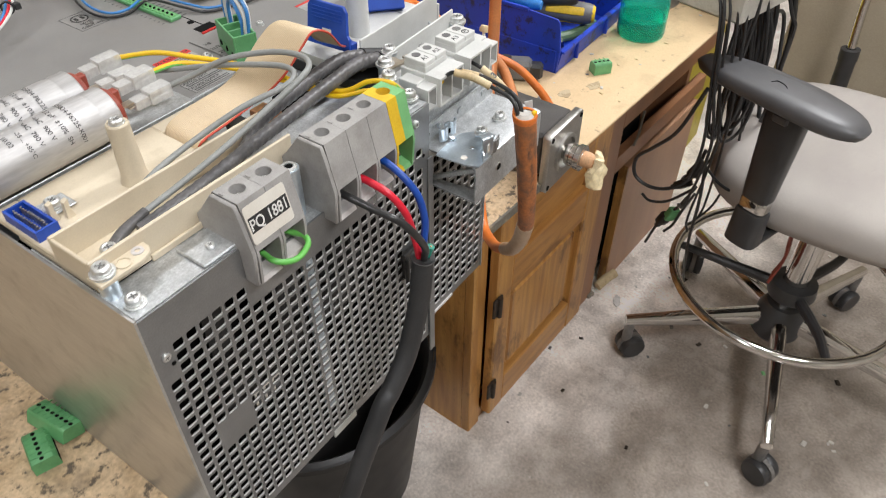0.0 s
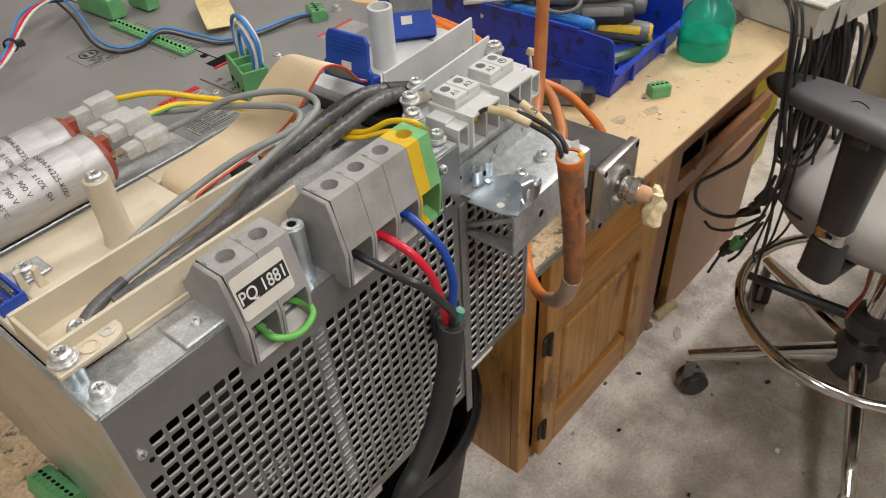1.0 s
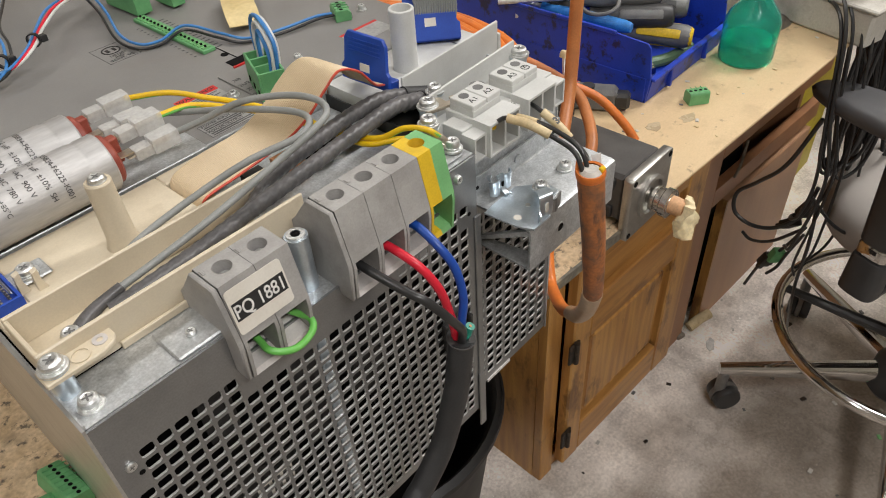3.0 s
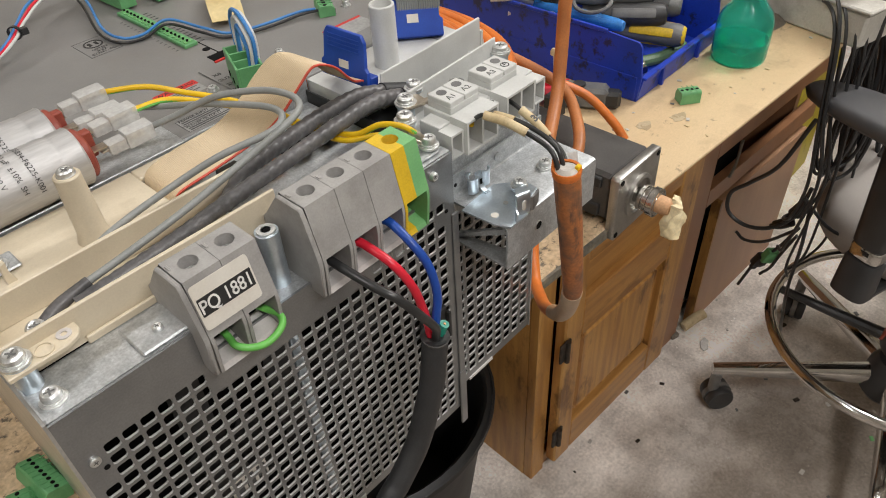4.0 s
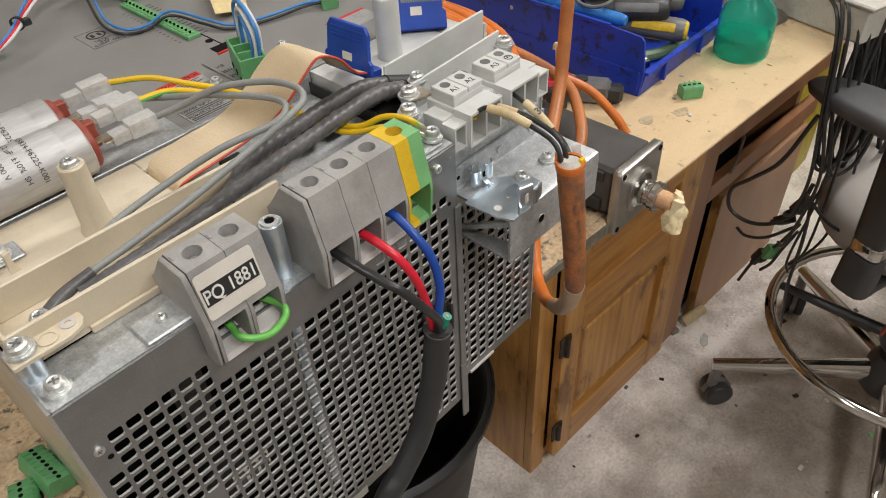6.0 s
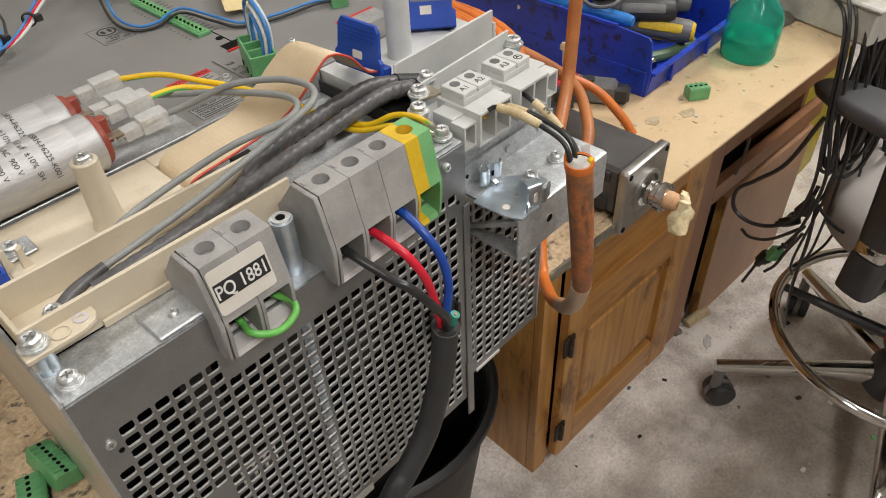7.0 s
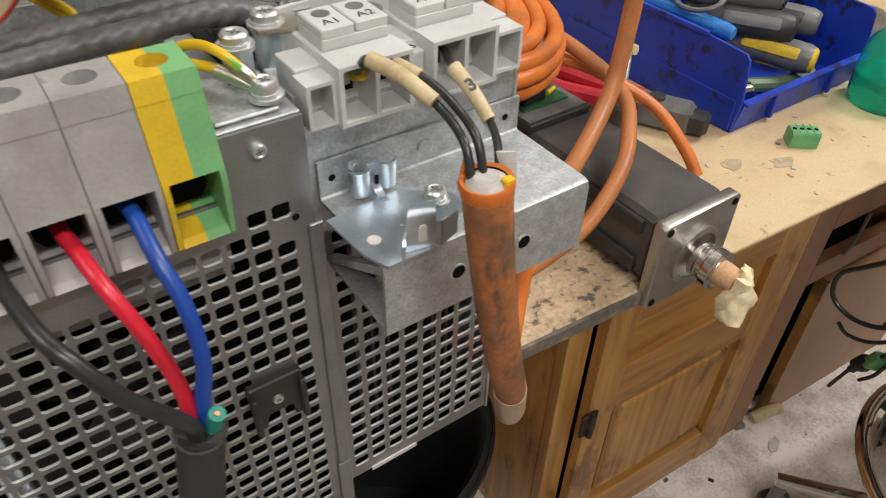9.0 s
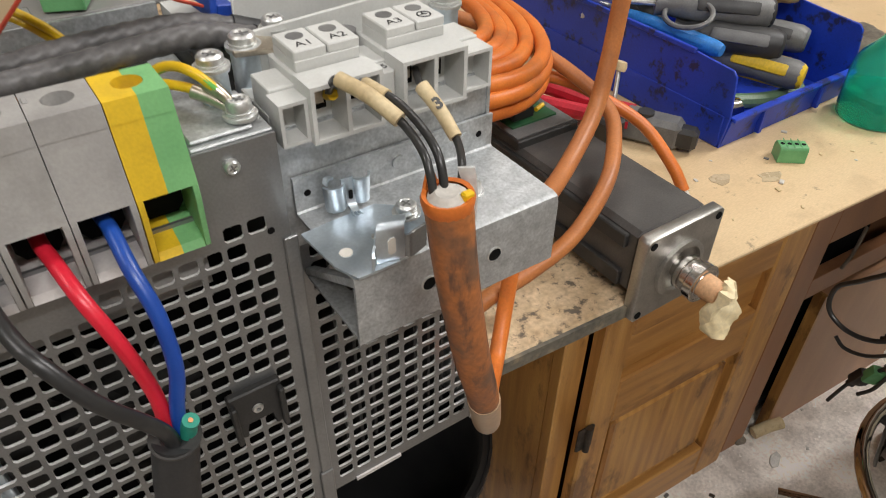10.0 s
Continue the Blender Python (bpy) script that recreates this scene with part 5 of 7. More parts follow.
w2 = [(0.2895, 0.011, 1.0475), (0.284, 0.0, 1.0545), (0.2815, -0.012, 1.0585), (0.2845, -0.029, 1.0565), (0.2825, -0.0505, 1.052), (0.2805, -0.0595, 1.038)]
w3 = [(0.3135, 0.011, 1.0475), (0.3075, 0.0, 1.0505), (0.3035, -0.01, 1.051), (0.3045, -0.02, 1.0458), (0.3045, -0.0305, 1.0395), (0.296, -0.046, 1.0395), (0.2855, -0.0595, 1.035)]
for w in (w1, w2, w3):
    part("core", T(w, 0.0015, 12), "blackwire", oc, "black core")
part("marker_sleeve", T([(0.272, -0.006, 1.0612), (0.2765, -0.0185, 1.0592), (0.2813, -0.0305, 1.054)], 0.0028, 14), "cream", oc, "dirty cream marker sleeve")
part("marker_sleeve", T([(0.2825, -0.006, 1.0568), (0.2815, -0.012, 1.0583), (0.2828, -0.02, 1.058)], 0.0022, 14), "cream", oc, "dirty cream marker sleeve")
sl = part("marker_sleeve", T([(0.3037, -0.009, 1.0512), (0.3045, -0.02, 1.046), (0.3046, -0.030, 1.0398)], 0.0029, 14, r_end=0.0025), "cream", oc, "dirty cream marker sleeve")
part("lettering", letters("3", 0.0065, frame_pose((0.3037, -0.0198, 1.0491), (0.95, -0.05, 0.2), (-0.05, 0.88, 0.47)), bold=0.0003), "greyink", sl)
part("ferrule", cyl(bmesh.new(), (0.2757, 0.0125, 1.0465), (0.2754, 0.007, 1.049), 0.0022, seg=12), "yellowwire", oc)

# ---- capacitors ----
def capacitor(y, z, r, lines):
    ob = thing("film_capacitor", (0.04, y, z - r), "cylindrical aluminium film capacitor with printed data and a red end", "capacitor", "pair of capacitors")
    turn = frame_pose((0.0, y, z), (0, 1, 0), (0, 0, 1))
    x0, x1 = -0.012, 0.094
    prof = [(0, x0), (r * 0.8, x0), (r * 0.97, x0 + 0.0015), (r, x0 + 0.004), (r, x1 - 0.014), (r * 0.972, x1 - 0.0125), (r * 0.972, x1 - 0.0112), (r, x1 - 0.0095), (r, x1 - 0.002), (r * 1.015, x1 - 0.001), (r * 0.97, x1), (r * 0.9, x1 - 0.001), (0, x1 - 0.001)]
    part("can", lathe(bmesh.new(), prof, 48, turn), "alu", ob)
    cap = part("end_cap", lathe(bmesh.new(), [(0, x1 - 0.001), (r * 0.86, x1 - 0.001), (r * 0.86, x1 + 0.003), (r * 0.8, x1 + 0.0042), (0, x1 + 0.0042)], 36, turn), "redcap", ob, "red-brown plastic end cap")
    part("terminal_bridge", B(x1 + 0.003, x1 + 0.010, y - 0.003, y + 0.003, z - 0.004, z + 0.012, 0.0008), "redcap", cap)
    bm = bmesh.new()
    for k, s in ((0, 0.0078), (1, -0.0078)):
        box(bm, x1 + 0.0042, x1 + 0.013, y + s - 0.003, y + s + 0.003, z + 0.003, z + 0.0038)
    part("tab", bm, "tin", ob)
    # printed data, wrapped round the can
    for text, size, xx, ang, al in lines:
        bm = letters(text, size, Matrix.Identity(4), al)
        bmesh.ops.triangulate(bm, faces=bm.faces)
        for v in bm.verts:
            a = radians(ang) + v.co.x / r
            v.co = Vector((xx + v.co.y, y - (r + 0.00025) * math.sin(a), z + (r + 0.00025) * math.cos(a)))
        part("printed_data", bm, "greyink", ob)
    return ob


RC = 0.0168
data = [("B25834-F6225-K001", 0.0041, 0.066, 38, "CENTER"), ("2.2 µF  ±10%  SH", 0.0041, 0.058, 36, "CENTER"), ("=AC  900 V", 0.0041, 0.05, 28, "CENTER"), ("=AC  780 V", 0.0041, 0.0425, 28, "CENTER"), ("-25 ... +85°C", 0.0036, 0.0355, 44, "CENTER"), ("10.02", 0.0041, 0.028, 24, "CENTER")]
capacitor(0.1395, CZ + 0.0012 + RC, RC, data)
capacitor(0.1737, CZ + 0.0012 + RC, RC, data)


def hood(p, d, parent_label="milky translucent push-on terminal hood"):
    """A translucent crimp hood at p, pointing along d."""
    ob = thing("terminal_hood", p, parent_label, "terminal hood", "hoods on the capacitors")
    m = frame_pose(p, d, (-d[1], d[0], 0))
    bm = bmesh.new()
    box(bm, 0.0, 0.0105, -0.0044, 0.0044, -0.004, 0.0028, 0.0012, m, 2)
    part("neck", bm, "milky", ob)
    bm = bmesh.new()
    box(bm, 0.0105, 0.0275, -0.0054, 0.0054, -0.0046, 0.005, 0.0014, m, 2)
    part("hood", bm, "milky", ob)
    bm = bmesh.new()
    box(bm, -0.004, 0.013, -0.003, 0.003, -0.0008, 0.0002, 0.0002, m)
    box(bm, 0.013, 0.023, -0.0018, 0.0018, -0.0018, 0.0018, 0.0006, m)
    part("crimp", bm, "tin", ob)
    return ob


ZC = CZ + 0.0012 + RC
hood((0.1065, 0.1815, ZC + 0.0075), (0.97, -0.06, 0.03))
hood((0.1065, 0.1655, ZC + 0.0025), (0.97, -0.04, -0.02))
hood((0.1075, 0.147, ZC + 0.0065), (0.97, -0.03, 0.03))
hood((0.1075, 0.1325, ZC + 0.0005), (0.97, -0.05, 0.03))

# ---- cables on the cover ----
def wire(pts, r, material, label, group="", seg=10, name="wire", n=8):
    ob = thing(name, pts[0], label, "wire", group)
    part("insulation", T(pts, r, seg, n), material, ob)
    return ob


g1 = wire([(0.028, 0.047, 1.053), (0.045, 0.05, 1.056), (0.07, 0.047, 1.062), (0.104, 0.044, 1.070), (0.138, 0.039, 1.082), (0.161, 0.034, 1.092), (0.175, 0.037, 1.0955), (0.1805, 0.050, 1.096), (0.177, 0.073, 1.093), (0.163, 0.1, 1.086), (0.147, 0.119, 1.075), (0.134, 0.1305, 1.0688)], 0.0019, "greycable", "grey insulated cable looping back to a capacitor", "grey loop cables", 14)
part("shrink_tube", T([(0.022, 0.0455, 1.0495), (0.033, 0.0485, 1.054), (0.05, 0.0495, 1.0575)], 0.0042, 14, r_end=0.0026), "sleeve", g1, "dark heat-shrink tube")
g2 = wire([(0.041, 0.0695, 1.0495), (0.055, 0.0705, 1.0535), (0.075, 0.071, 1.0605), (0.104, 0.0665, 1.069), (0.133, 0.0555, 1.080), (0.158, 0.043, 1.087), (0.169, 0.045, 1.090), (0.172, 0.056, 1.090), (0.168, 0.073, 1.088), (0.16, 0.108, 1.080), (0.146, 0.15, 1.0695), (0.134, 0.164, 1.069)], 0.0019, "greycable", "grey insulated cable looping back to a capacitor", "grey loop cables", 14)
s1 = thing("twisted_black_sleeve", (0.15, 0.05, 1.06), "thick black cable in a twisted shiny sleeve", "cable", "black sleeved cables")
part("sleeve", T([(0.04, 0.0445, 1.0525), (0.086, 0.0425, 1.0575), (0.127, 0.0462, 1.0595), (0.168, 0.0507, 1.0602), (0.214, 0.0567, 1.0602), (0.243, 0.0595, 1.0597), (0.262, 0.061, 1.0545), (0.29, 0.063, 1.044)], 0.0038, 24, 44, r_end=0.0054, twist=300, lobes=3, lobe=0.04), "sleeve", s1)
part("end_band", T([(0.268, 0.0614, 1.0524), (0.29, 0.063, 1.044)], 0.0058, 16), "black", s1, "black heat-shrink band")
s2 = thing("twisted_black_sleeve", (0.2, 0.07, 1.06), "thick black cable in a twisted shiny sleeve", "cable", "black sleeved cables")
part("sleeve", T([(0.128, 0.056, 1.0505), (0.153, 0.0645, 1.058), (0.187, 0.0688, 1.06), (0.222, 0.0735, 1.06), (0.246, 0.0745, 1.0585), (0.262, 0.0728, 1.0545), (0.285, 0.0705, 1.046)], 0.0047, 24, 44, twist=300, lobes=3, lobe=0.04), "sleeve", s2)
part("end_band", T([(0.263, 0.0727, 1.0542), (0.285, 0.0705, 1.046)], 0.0056, 16), "black", s2, "black heat-shrink band")


def earth_wire(pts, label):
    ob = thing("earth_wire", pts[0], label, "wire", "yellow and green earth wires")
    part("yellow_side", T(pts, 0.0018, 12), "yellowwire", ob)
    line = smooth_line(pts, 8)
    off = [p + Vector((0.0003, -0.0007, -0.0003)) for p in line]
    part("green_stripe", T(off, 0.00138, 10, 1), "greenwire", ob)
    return ob


earth_wire([(0.132, 0.1797, 1.0755), (0.152, 0.162, 1.0765), (0.166, 0.141, 1.0735), (0.18, 0.124, 1.069), (0.198, 0.098, 1.0605), (0.207, 0.077, 1.0535), (0.217, 0.05, 1.0535), (0.226, 0.035, 1.0615), (0.231, 0.021, 1.0635), (0.2375, 0.0155, 1.0565)], "yellow earth wire with a green stripe")
earth_wire([(0.134, 0.146, 1.0745), (0.154, 0.1425, 1.0735), (0.172, 0.128, 1.0685), (0.192, 0.108, 1.060), (0.206, 0.078, 1.0525), (0.212, 0.054, 1.0505), (0.224, 0.037, 1.0545), (0.2325, 0.023, 1.0555), (0.238, 0.0165, 1.0535)], "yellow earth wire with a green stripe")
ferr = thing("ring_lug", (0.2395, 0.0125, 1.052), "crimped ring lugs under an earth screw", "cable lug")
part("crimp", T([(0.2345, 0.0195, 1.0595), (0.2375, 0.0155, 1.0562), (0.240, 0.0125, 1.0522)], 0.0027, 12, r_end=0.002), "tin", ferr)
part("crimp", T([(0.2305, 0.0235, 1.0555), (0.2345, 0.0185, 1.0540), (0.239, 0.013, 1.0515)], 0.0027, 12, r_end=0.002), "tin", ferr)

rib = thing("ribbon_cable", (0.18, 0.09, 1.05), "wide beige ribbon cable with a red edge wire", "ribbon cable")
RL = [(0.114, 0.1165, 1.043), (0.119, 0.1175, 1.0525), (0.137, 0.114, 1.0588), (0.162, 0.1095, 1.0635), (0.179, 0.1045, 1.0745), (0.191, 0.1025, 1.085), (0.2015, 0.098, 1.0945), (0.209, 0.093, 1.0965), (0.222, 0.0895, 1.088), (0.238, 0.094, 1.072), (0.252, 0.101, 1.062)]
RR = [(0.115, 0.086, 1.043), (0.12, 0.0855, 1.0505), (0.14, 0.0845, 1.0535), (0.163, 0.0835, 1.057), (0.177, 0.0775, 1.0645), (0.187, 0.0695, 1.0765), (0.1985, 0.066, 1.089), (0.209, 0.0645, 1.0965), (0.222, 0.0635, 1.091), (0.238, 0.069, 1.074), (0.256, 0.081, 1.062)]
wires_n = 26
A_, C_ = smooth_line(RL, 6), smooth_line(RR, 6)
for k in range(2):
    bm = bmesh.new()
    for q in range(wires_n):
        if (q == wires_n - 1) != (k == 1):
            continue
        f0 = (q + 0.5) / wires_n
        line = [a.lerp(c, f0) for a, c in zip(A_, C_)]
        tube(bm, line, 0.00068 if k == 0 else 0.0008, 6, 1)
    rp_ = part("insulation_band" if k == 0 else "edge_wire", bm, "ribbon" if k == 0 else "redstripe", rib, "" if k == 0 else "red edge wire")
    if k == 0:
        tagged(rp_, kind="stuff")

# ---- header clips, tube and plugs on the cover ----
def blue_header(o, ang, lean, label, w=0.040, h=0.034):
    ob = thing("blue_header", o, label, "connector", "blue header connectors")
    m = Matrix.Translation(o) @ pose(0, 0, 0, lean, 0, ang)
    bm = bmesh.new()
    pts = [(-w / 2, 0), (w / 2, 0), (w / 2, h * 0.3), (w / 2 - 0.003, h * 0.36), (w / 2 - 0.003, h * 0.86), (w / 2 - 0.006, h), (-w / 2 + 0.006, h), (-w / 2 + 0.003, h * 0.86), (-w / 2 + 0.003, h * 0.36), (-w / 2, h * 0.3)]
    prism(bm, pts, "y", -0.0014, 0.0014, 0.0004)
    bmesh.ops.transform(bm, matrix=m, verts=bm.verts)
    plate_ = part("ejector_plate", bm, "blueclip", ob)
    for k in range(4):
        b2 = box(bmesh.new(), -w / 2 + 0.007, w / 2 - 0.007, -0.0021, -0.0014, h * (0.62 + 0.08 * k), h * (0.645 + 0.08 * k))
        bmesh.ops.transform(b2, matrix=m, verts=b2.verts)
        part("rib", b2, "blueclip", plate_)
    b2 = box(bmesh.new(), -0.0042, 0.0042, -0.0017, -0.0013, h * 0.26, h * 0.42)
    bmesh.ops.transform(b2, matrix=m, verts=b2.verts)
    part("slot", b2, "label", plate_)
    b2 = box(bmesh.new(), -w / 2, w / 2, 0.0014, 0.009, -0.001, 0.006, 0.0005)
    bmesh.ops.transform(b2, matrix=m, verts=b2.verts)
    part("socket", b2, "blueclip", ob)
    return ob


blue_header((0.2575, 0.1005, 1.056), -86, -8, "blue ribbon-cable header with a raised ejector plate", 0.042, 0.033)
b2h = blue_header((0.3385, 0.1165, 1.051), -42, -24, "tilted blue ribbon-cable plug with a ribbed back", 0.044, 0.038)
rib2 = thing("grey_ribbon_cable", (0.345, 0.12, 1.045), "short grey ribbon cable hanging from a blue plug", "ribbon cable")
bm = bmesh.new()
for q in range(18):
    f0 = q / 17
    tube(bm, [Vector((0.328, 0.140, 1.090)).lerp(Vector((0.352, 0.118, 1.090)), f0), Vector((0.331, 0.134, 1.092)).lerp(Vector((0.355, 0.113, 1.092)), f0), Vector((0.336, 0.1285, 1.075)).lerp(Vector((0.358, 0.1085, 1.075)), f0), Vector((0.334, 0.1305, 1.051)).lerp(Vector((0.356, 0.1105, 1.051)), f0)], 0.0009, 6, 4)
tagged(part("insulation_band", bm, "greycable", rib2), kind="stuff")
wtube = thing("white_plastic_tube", (0.3015, 0.1075, 1.047), "open white plastic tube standing on the drive", "tube")
part("tube", lathe(bmesh.new(), [(0.0088, 0), (0.0088, 0.0435), (0.0083, 0.044), (0.007, 0.044), (0.0068, 0.043), (0.0068, 0.005), (0, 0.005)], 32, Matrix.Translation((0.3015, 0.1075, 1.047))), "white", wtube)


def plug_block(o, ang, n, label, w=0.0051, h=0.012, d=0.011, group="green plug connectors", screws=True, sock=False, m=None):
    """A row connector: n poles along its x."""
    m = m if m is not None else Matrix.Translation(o) @ pose(0, 0, 0, 0, 0, ang)
    ob = thing("green_plug_connector", o, label, "connector", group, m=m)
    L = n * w
    bm = bmesh.new()
    prism(bm, [(-d / 2, 0), (d / 2, 0), (d / 2, h * 0.82), (d / 2 - 0.0015, h), (-d / 2 + 0.003, h), (-d / 2, h * 0.72)], "x", -L / 2, L / 2, 0.0003)
    part("body", bm, "plug", ob, local=True)
    for i in range(n):
        x = -L / 2 + w * (i + 0.5)
        if screws:
            part("screw_well", cyl(bmesh.new(), (x, 0.0008, h - 0.0003), (x, 0.0008, h + 0.0002), w * 0.32, seg=10), "dark", ob, local=True)
        part("wire_hole", B(x - w * 0.34, x + w * 0.34, -d / 2 - 0.0003, -d / 2 + 0.0004, h * 0.12, h * 0.6), "dark", ob, local=True)
        if i:
            part("rib", B(-L / 2 + w * i - 0.0003, -L / 2 + w * i + 0.0003, -d / 2 + 0.0005, d / 2 - 0.0012, h - 0.0002, h + 0.0006), "plug", ob, local=True)
    return ob


pb = thing("green_plug_connector", (0.219, 0.157, CZ + 0.001), "open-topped green three-pole plug with blue and white wires", "connector", "green plug connectors", m=Matrix.Translation((0.219, 0.157, CZ + 0.001)) @ pose(0, 0, 0, 0, 0, -112))
part("base", B(-0.019, 0.019, -0.009, 0.009, 0.0, 0.009, 0.0004), "plug", pb, local=True)
for y0, y1 in ((-0.009, -0.0075), (0.0075, 0.009)):
    part("long_wall", B(-0.019, 0.019, y0, y1, 0.009, 0.022, 0.0003), "plug", pb, local=True)
for k in range(4):
    part("divider", B(-0.019 + 0.01217 * k, -0.0175 + 0.01217 * k, -0.0075, 0.0075, 0.009, 0.0218, 0.0002), "plug", pb, local=True)
for k in range(3):
    part("wire_hole", cyl(bmesh.new(), (-0.0122 + 0.0122 * k, -0.0094, 0.006), (-0.0122 + 0.0122 * k, -0.0088, 0.006), 0.0022, seg=14), "dark", pb, local=True)
    part("clamp_screw", cyl(bmesh.new(), (-0.0122 + 0.0122 * k, 0.003, 0.009), (-0.0122 + 0.0122 * k, 0.003, 0.0105), 0.0026, seg=14), "screw", pb, local=True)
for k, (mt, a, b, hgt) in enumerate((("lightblue", (0.2275, 0.176), (0.221, 0.145), 1.099), ("whitewire", (0.2265, 0.173), (0.2195, 0.147), 1.095), ("lightblue", (0.2255, 0.169), (0.219, 0.150), 1.09), ("whitewire", (0.229, 0.172), (0.2235, 0.1465), 1.0975))):
    wire([(a[0], a[1], 1.066), (a[0] + 0.001, a[1] + 0.0005, hgt - 0.008), ((a[0] + b[0]) / 2, (a[1] + b[1]) / 2, hgt), (b[0] + 0.001, b[1], hgt - 0.012), (b[0], b[1], 1.066)], 0.0014, mt, "thin wire looping out of a green plug", "looped signal wires", 8)
# long terminal strip: a low header and two plugs with pale wires
strip = thing("green_terminal_strip", (0.229, 0.287, CZ), "long low green header strip in the cover", "connector")
part("tray", B(0.2235, 0.2345, 0.243, 0.345, CZ, CZ + 0.003, 0.0005), "plug", strip)
for i in range(18):
    part("pole", B(0.2255, 0.2318, 0.2455 + i * 0.0055, 0.2488 + i * 0.0055, CZ + 0.003, CZ + 0.0038), "green", strip)
    part("pin", B(0.2278, 0.2292, 0.2463 + i * 0.0055, 0.2477 + i * 0.0055, CZ + 0.0038, CZ + 0.0052), "dark", strip)
p1 = plug_block((0.236, 0.372, CZ + 0.002), 92, 9, "green plug with pale bare wires", 0.0055, 0.016, 0.014)
p2_ = plug_block((0.2635, 0.352, CZ + 0.002), 92, 5, "green plug with pale bare wires", 0.0055, 0.016, 0.012)
for i, (x, y) in enumerate(((0.234, 0.36), (0.235, 0.375), (0.236, 0.388), (0.263, 0.346), (0.264, 0.358))):
    wire([(x, y, 1.066), (x - 0.002, y + 0.002, 1.085), (x - 0.006, y + 0.006, 1.105), (x - 0.014, y + 0.012, 1.125)], 0.0019, "cream", "pale sleeved wire in a green plug", "pale wires", 8)
px6 = plug_block((0.331, 0.2085, CZ), 62, 4, "small green plug with a handwritten mark", 0.005, 0.009, 0.013)
part("lettering", letters("X6", 0.007, frame_pose((0.0, 0.0005, 0.0092), (0.6, -0.8, 0), (0.8, 0.6, 0)) @ pose(0, 0, 0.0003)), "ink", px6, local=True)
wire([(0.322, 0.2085, 1.055), (0.311, 0.216, 1.0545), (0.282, 0.223, 1.053), (0.257, 0.233, 1.0525), (0.247, 0.253, 1.055), (0.235, 0.283, 1.058), (0.215, 0.287, 1.0525), (0.201, 0.294, 1.0525), (0.198, 0.318, 1.055), (0.211, 0.365, 1.062), (0.22, 0.43, 1.07)], 0.0011, "lightblue", "thin blue wire running across the cover", "signal wires", 8)
wire([(0.323, 0.2065, 1.054), (0.311, 0.2135, 1.053), (0.28, 0.2195, 1.0515), (0.253, 0.232, 1.051), (0.243, 0.252, 1.0535), (0.232, 0.279, 1.0565), (0.213, 0.283, 1.051), (0.197, 0.292, 1.051), (0.194, 0.318, 1.053), (0.207, 0.368, 1.06), (0.215, 0.43, 1.068)], 0.0011, "blackwire", "thin black wire running across the cover", "signal wires", 8)
for dx, mt in ((0.0, "red"), (0.003, "whitewire"), (-0.0032, "lightblue")):
    wire([(0.06 + dx, 0.335, 1.055), (0.090 + dx, 0.324, 1.056), (0.104 + dx, 0.318, 1.060), (0.117 + dx, 0.312, 1.064), (0.134 + dx, 0.320, 1.069), (0.151 + dx, 0.343, 1.070), (0.178 + dx * 2, 0.376, 1.070), (0.205 + dx * 3, 0.392, 1.068), (0.225 + dx, 0.40, 1.06)], 0.0011, mt, "thin twisted signal wire bundled with others", "signal wires", 8)
for dx, mt in ((0.0, "lightblue"), (0.004, "blackwire")):
    wire([(0.19 + dx, 0.50, 1.075), (0.155 + dx, 0.42, 1.074), (0.13 + dx, 0.371, 1.072), (0.121 + dx, 0.335, 1.070), (0.108 + dx, 0.312, 1.062), (0.086 + dx, 0.315, 1.056), (0.06 + dx, 0.345, 1.053)], 0.0011, mt, "thin signal wire bundled with others", "signal wires", 8)
for p, a in (((0.1405, 0.3285, 1.070), 40), ((0.113, 0.322, 1.066), 20)):
    tie = thing("cable_tie", p, "small black cable tie round signal wires", "cable tie", "cable ties")
    part("band", lathe(bmesh.new(), [(0.0042, -0.0014), (0.0052, -0.0014), (0.0052, 0.0014), (0.0042, 0.0014), (0.0042, -0.0014)], 16, frame_pose(p, (0, 0, 1), (0.7, -0.7, 0))), "blackwire", tie)
    part("lock", B(p[0] + 0.003, p[0] + 0.008, p[1] - 0.006, p[1] - 0.001, p[2] - 0.002, p[2] + 0.003, 0.0005), "blackwire", tie)
tape = thing("masking_tape_flag", (0.279, 0.27, 1.05), "strip of cream masking tape stuck over wires", "tape")
part("strip", sheet(bmesh.new(), [(0.2565, 0.254, 1.0555), (0.262, 0.266, 1.059), (0.272, 0.285, 1.0605), (0.286, 0.309, 1.058)], [(0.2815, 0.247, 1.0525), (0.2875, 0.258, 1.058), (0.297, 0.276, 1.0595), (0.312, 0.297, 1.056)], 0.0006, 5, 3), "masking", tape)

# printed marks on the cover
def print_line(parent, text, size, x, y, ang, material="greyink", z=CZ + 0.00015, align="CENTER"):
    return part("printed_text", letters(text, size, pose(x, y, z, 0, 0, ang), align), material, parent)


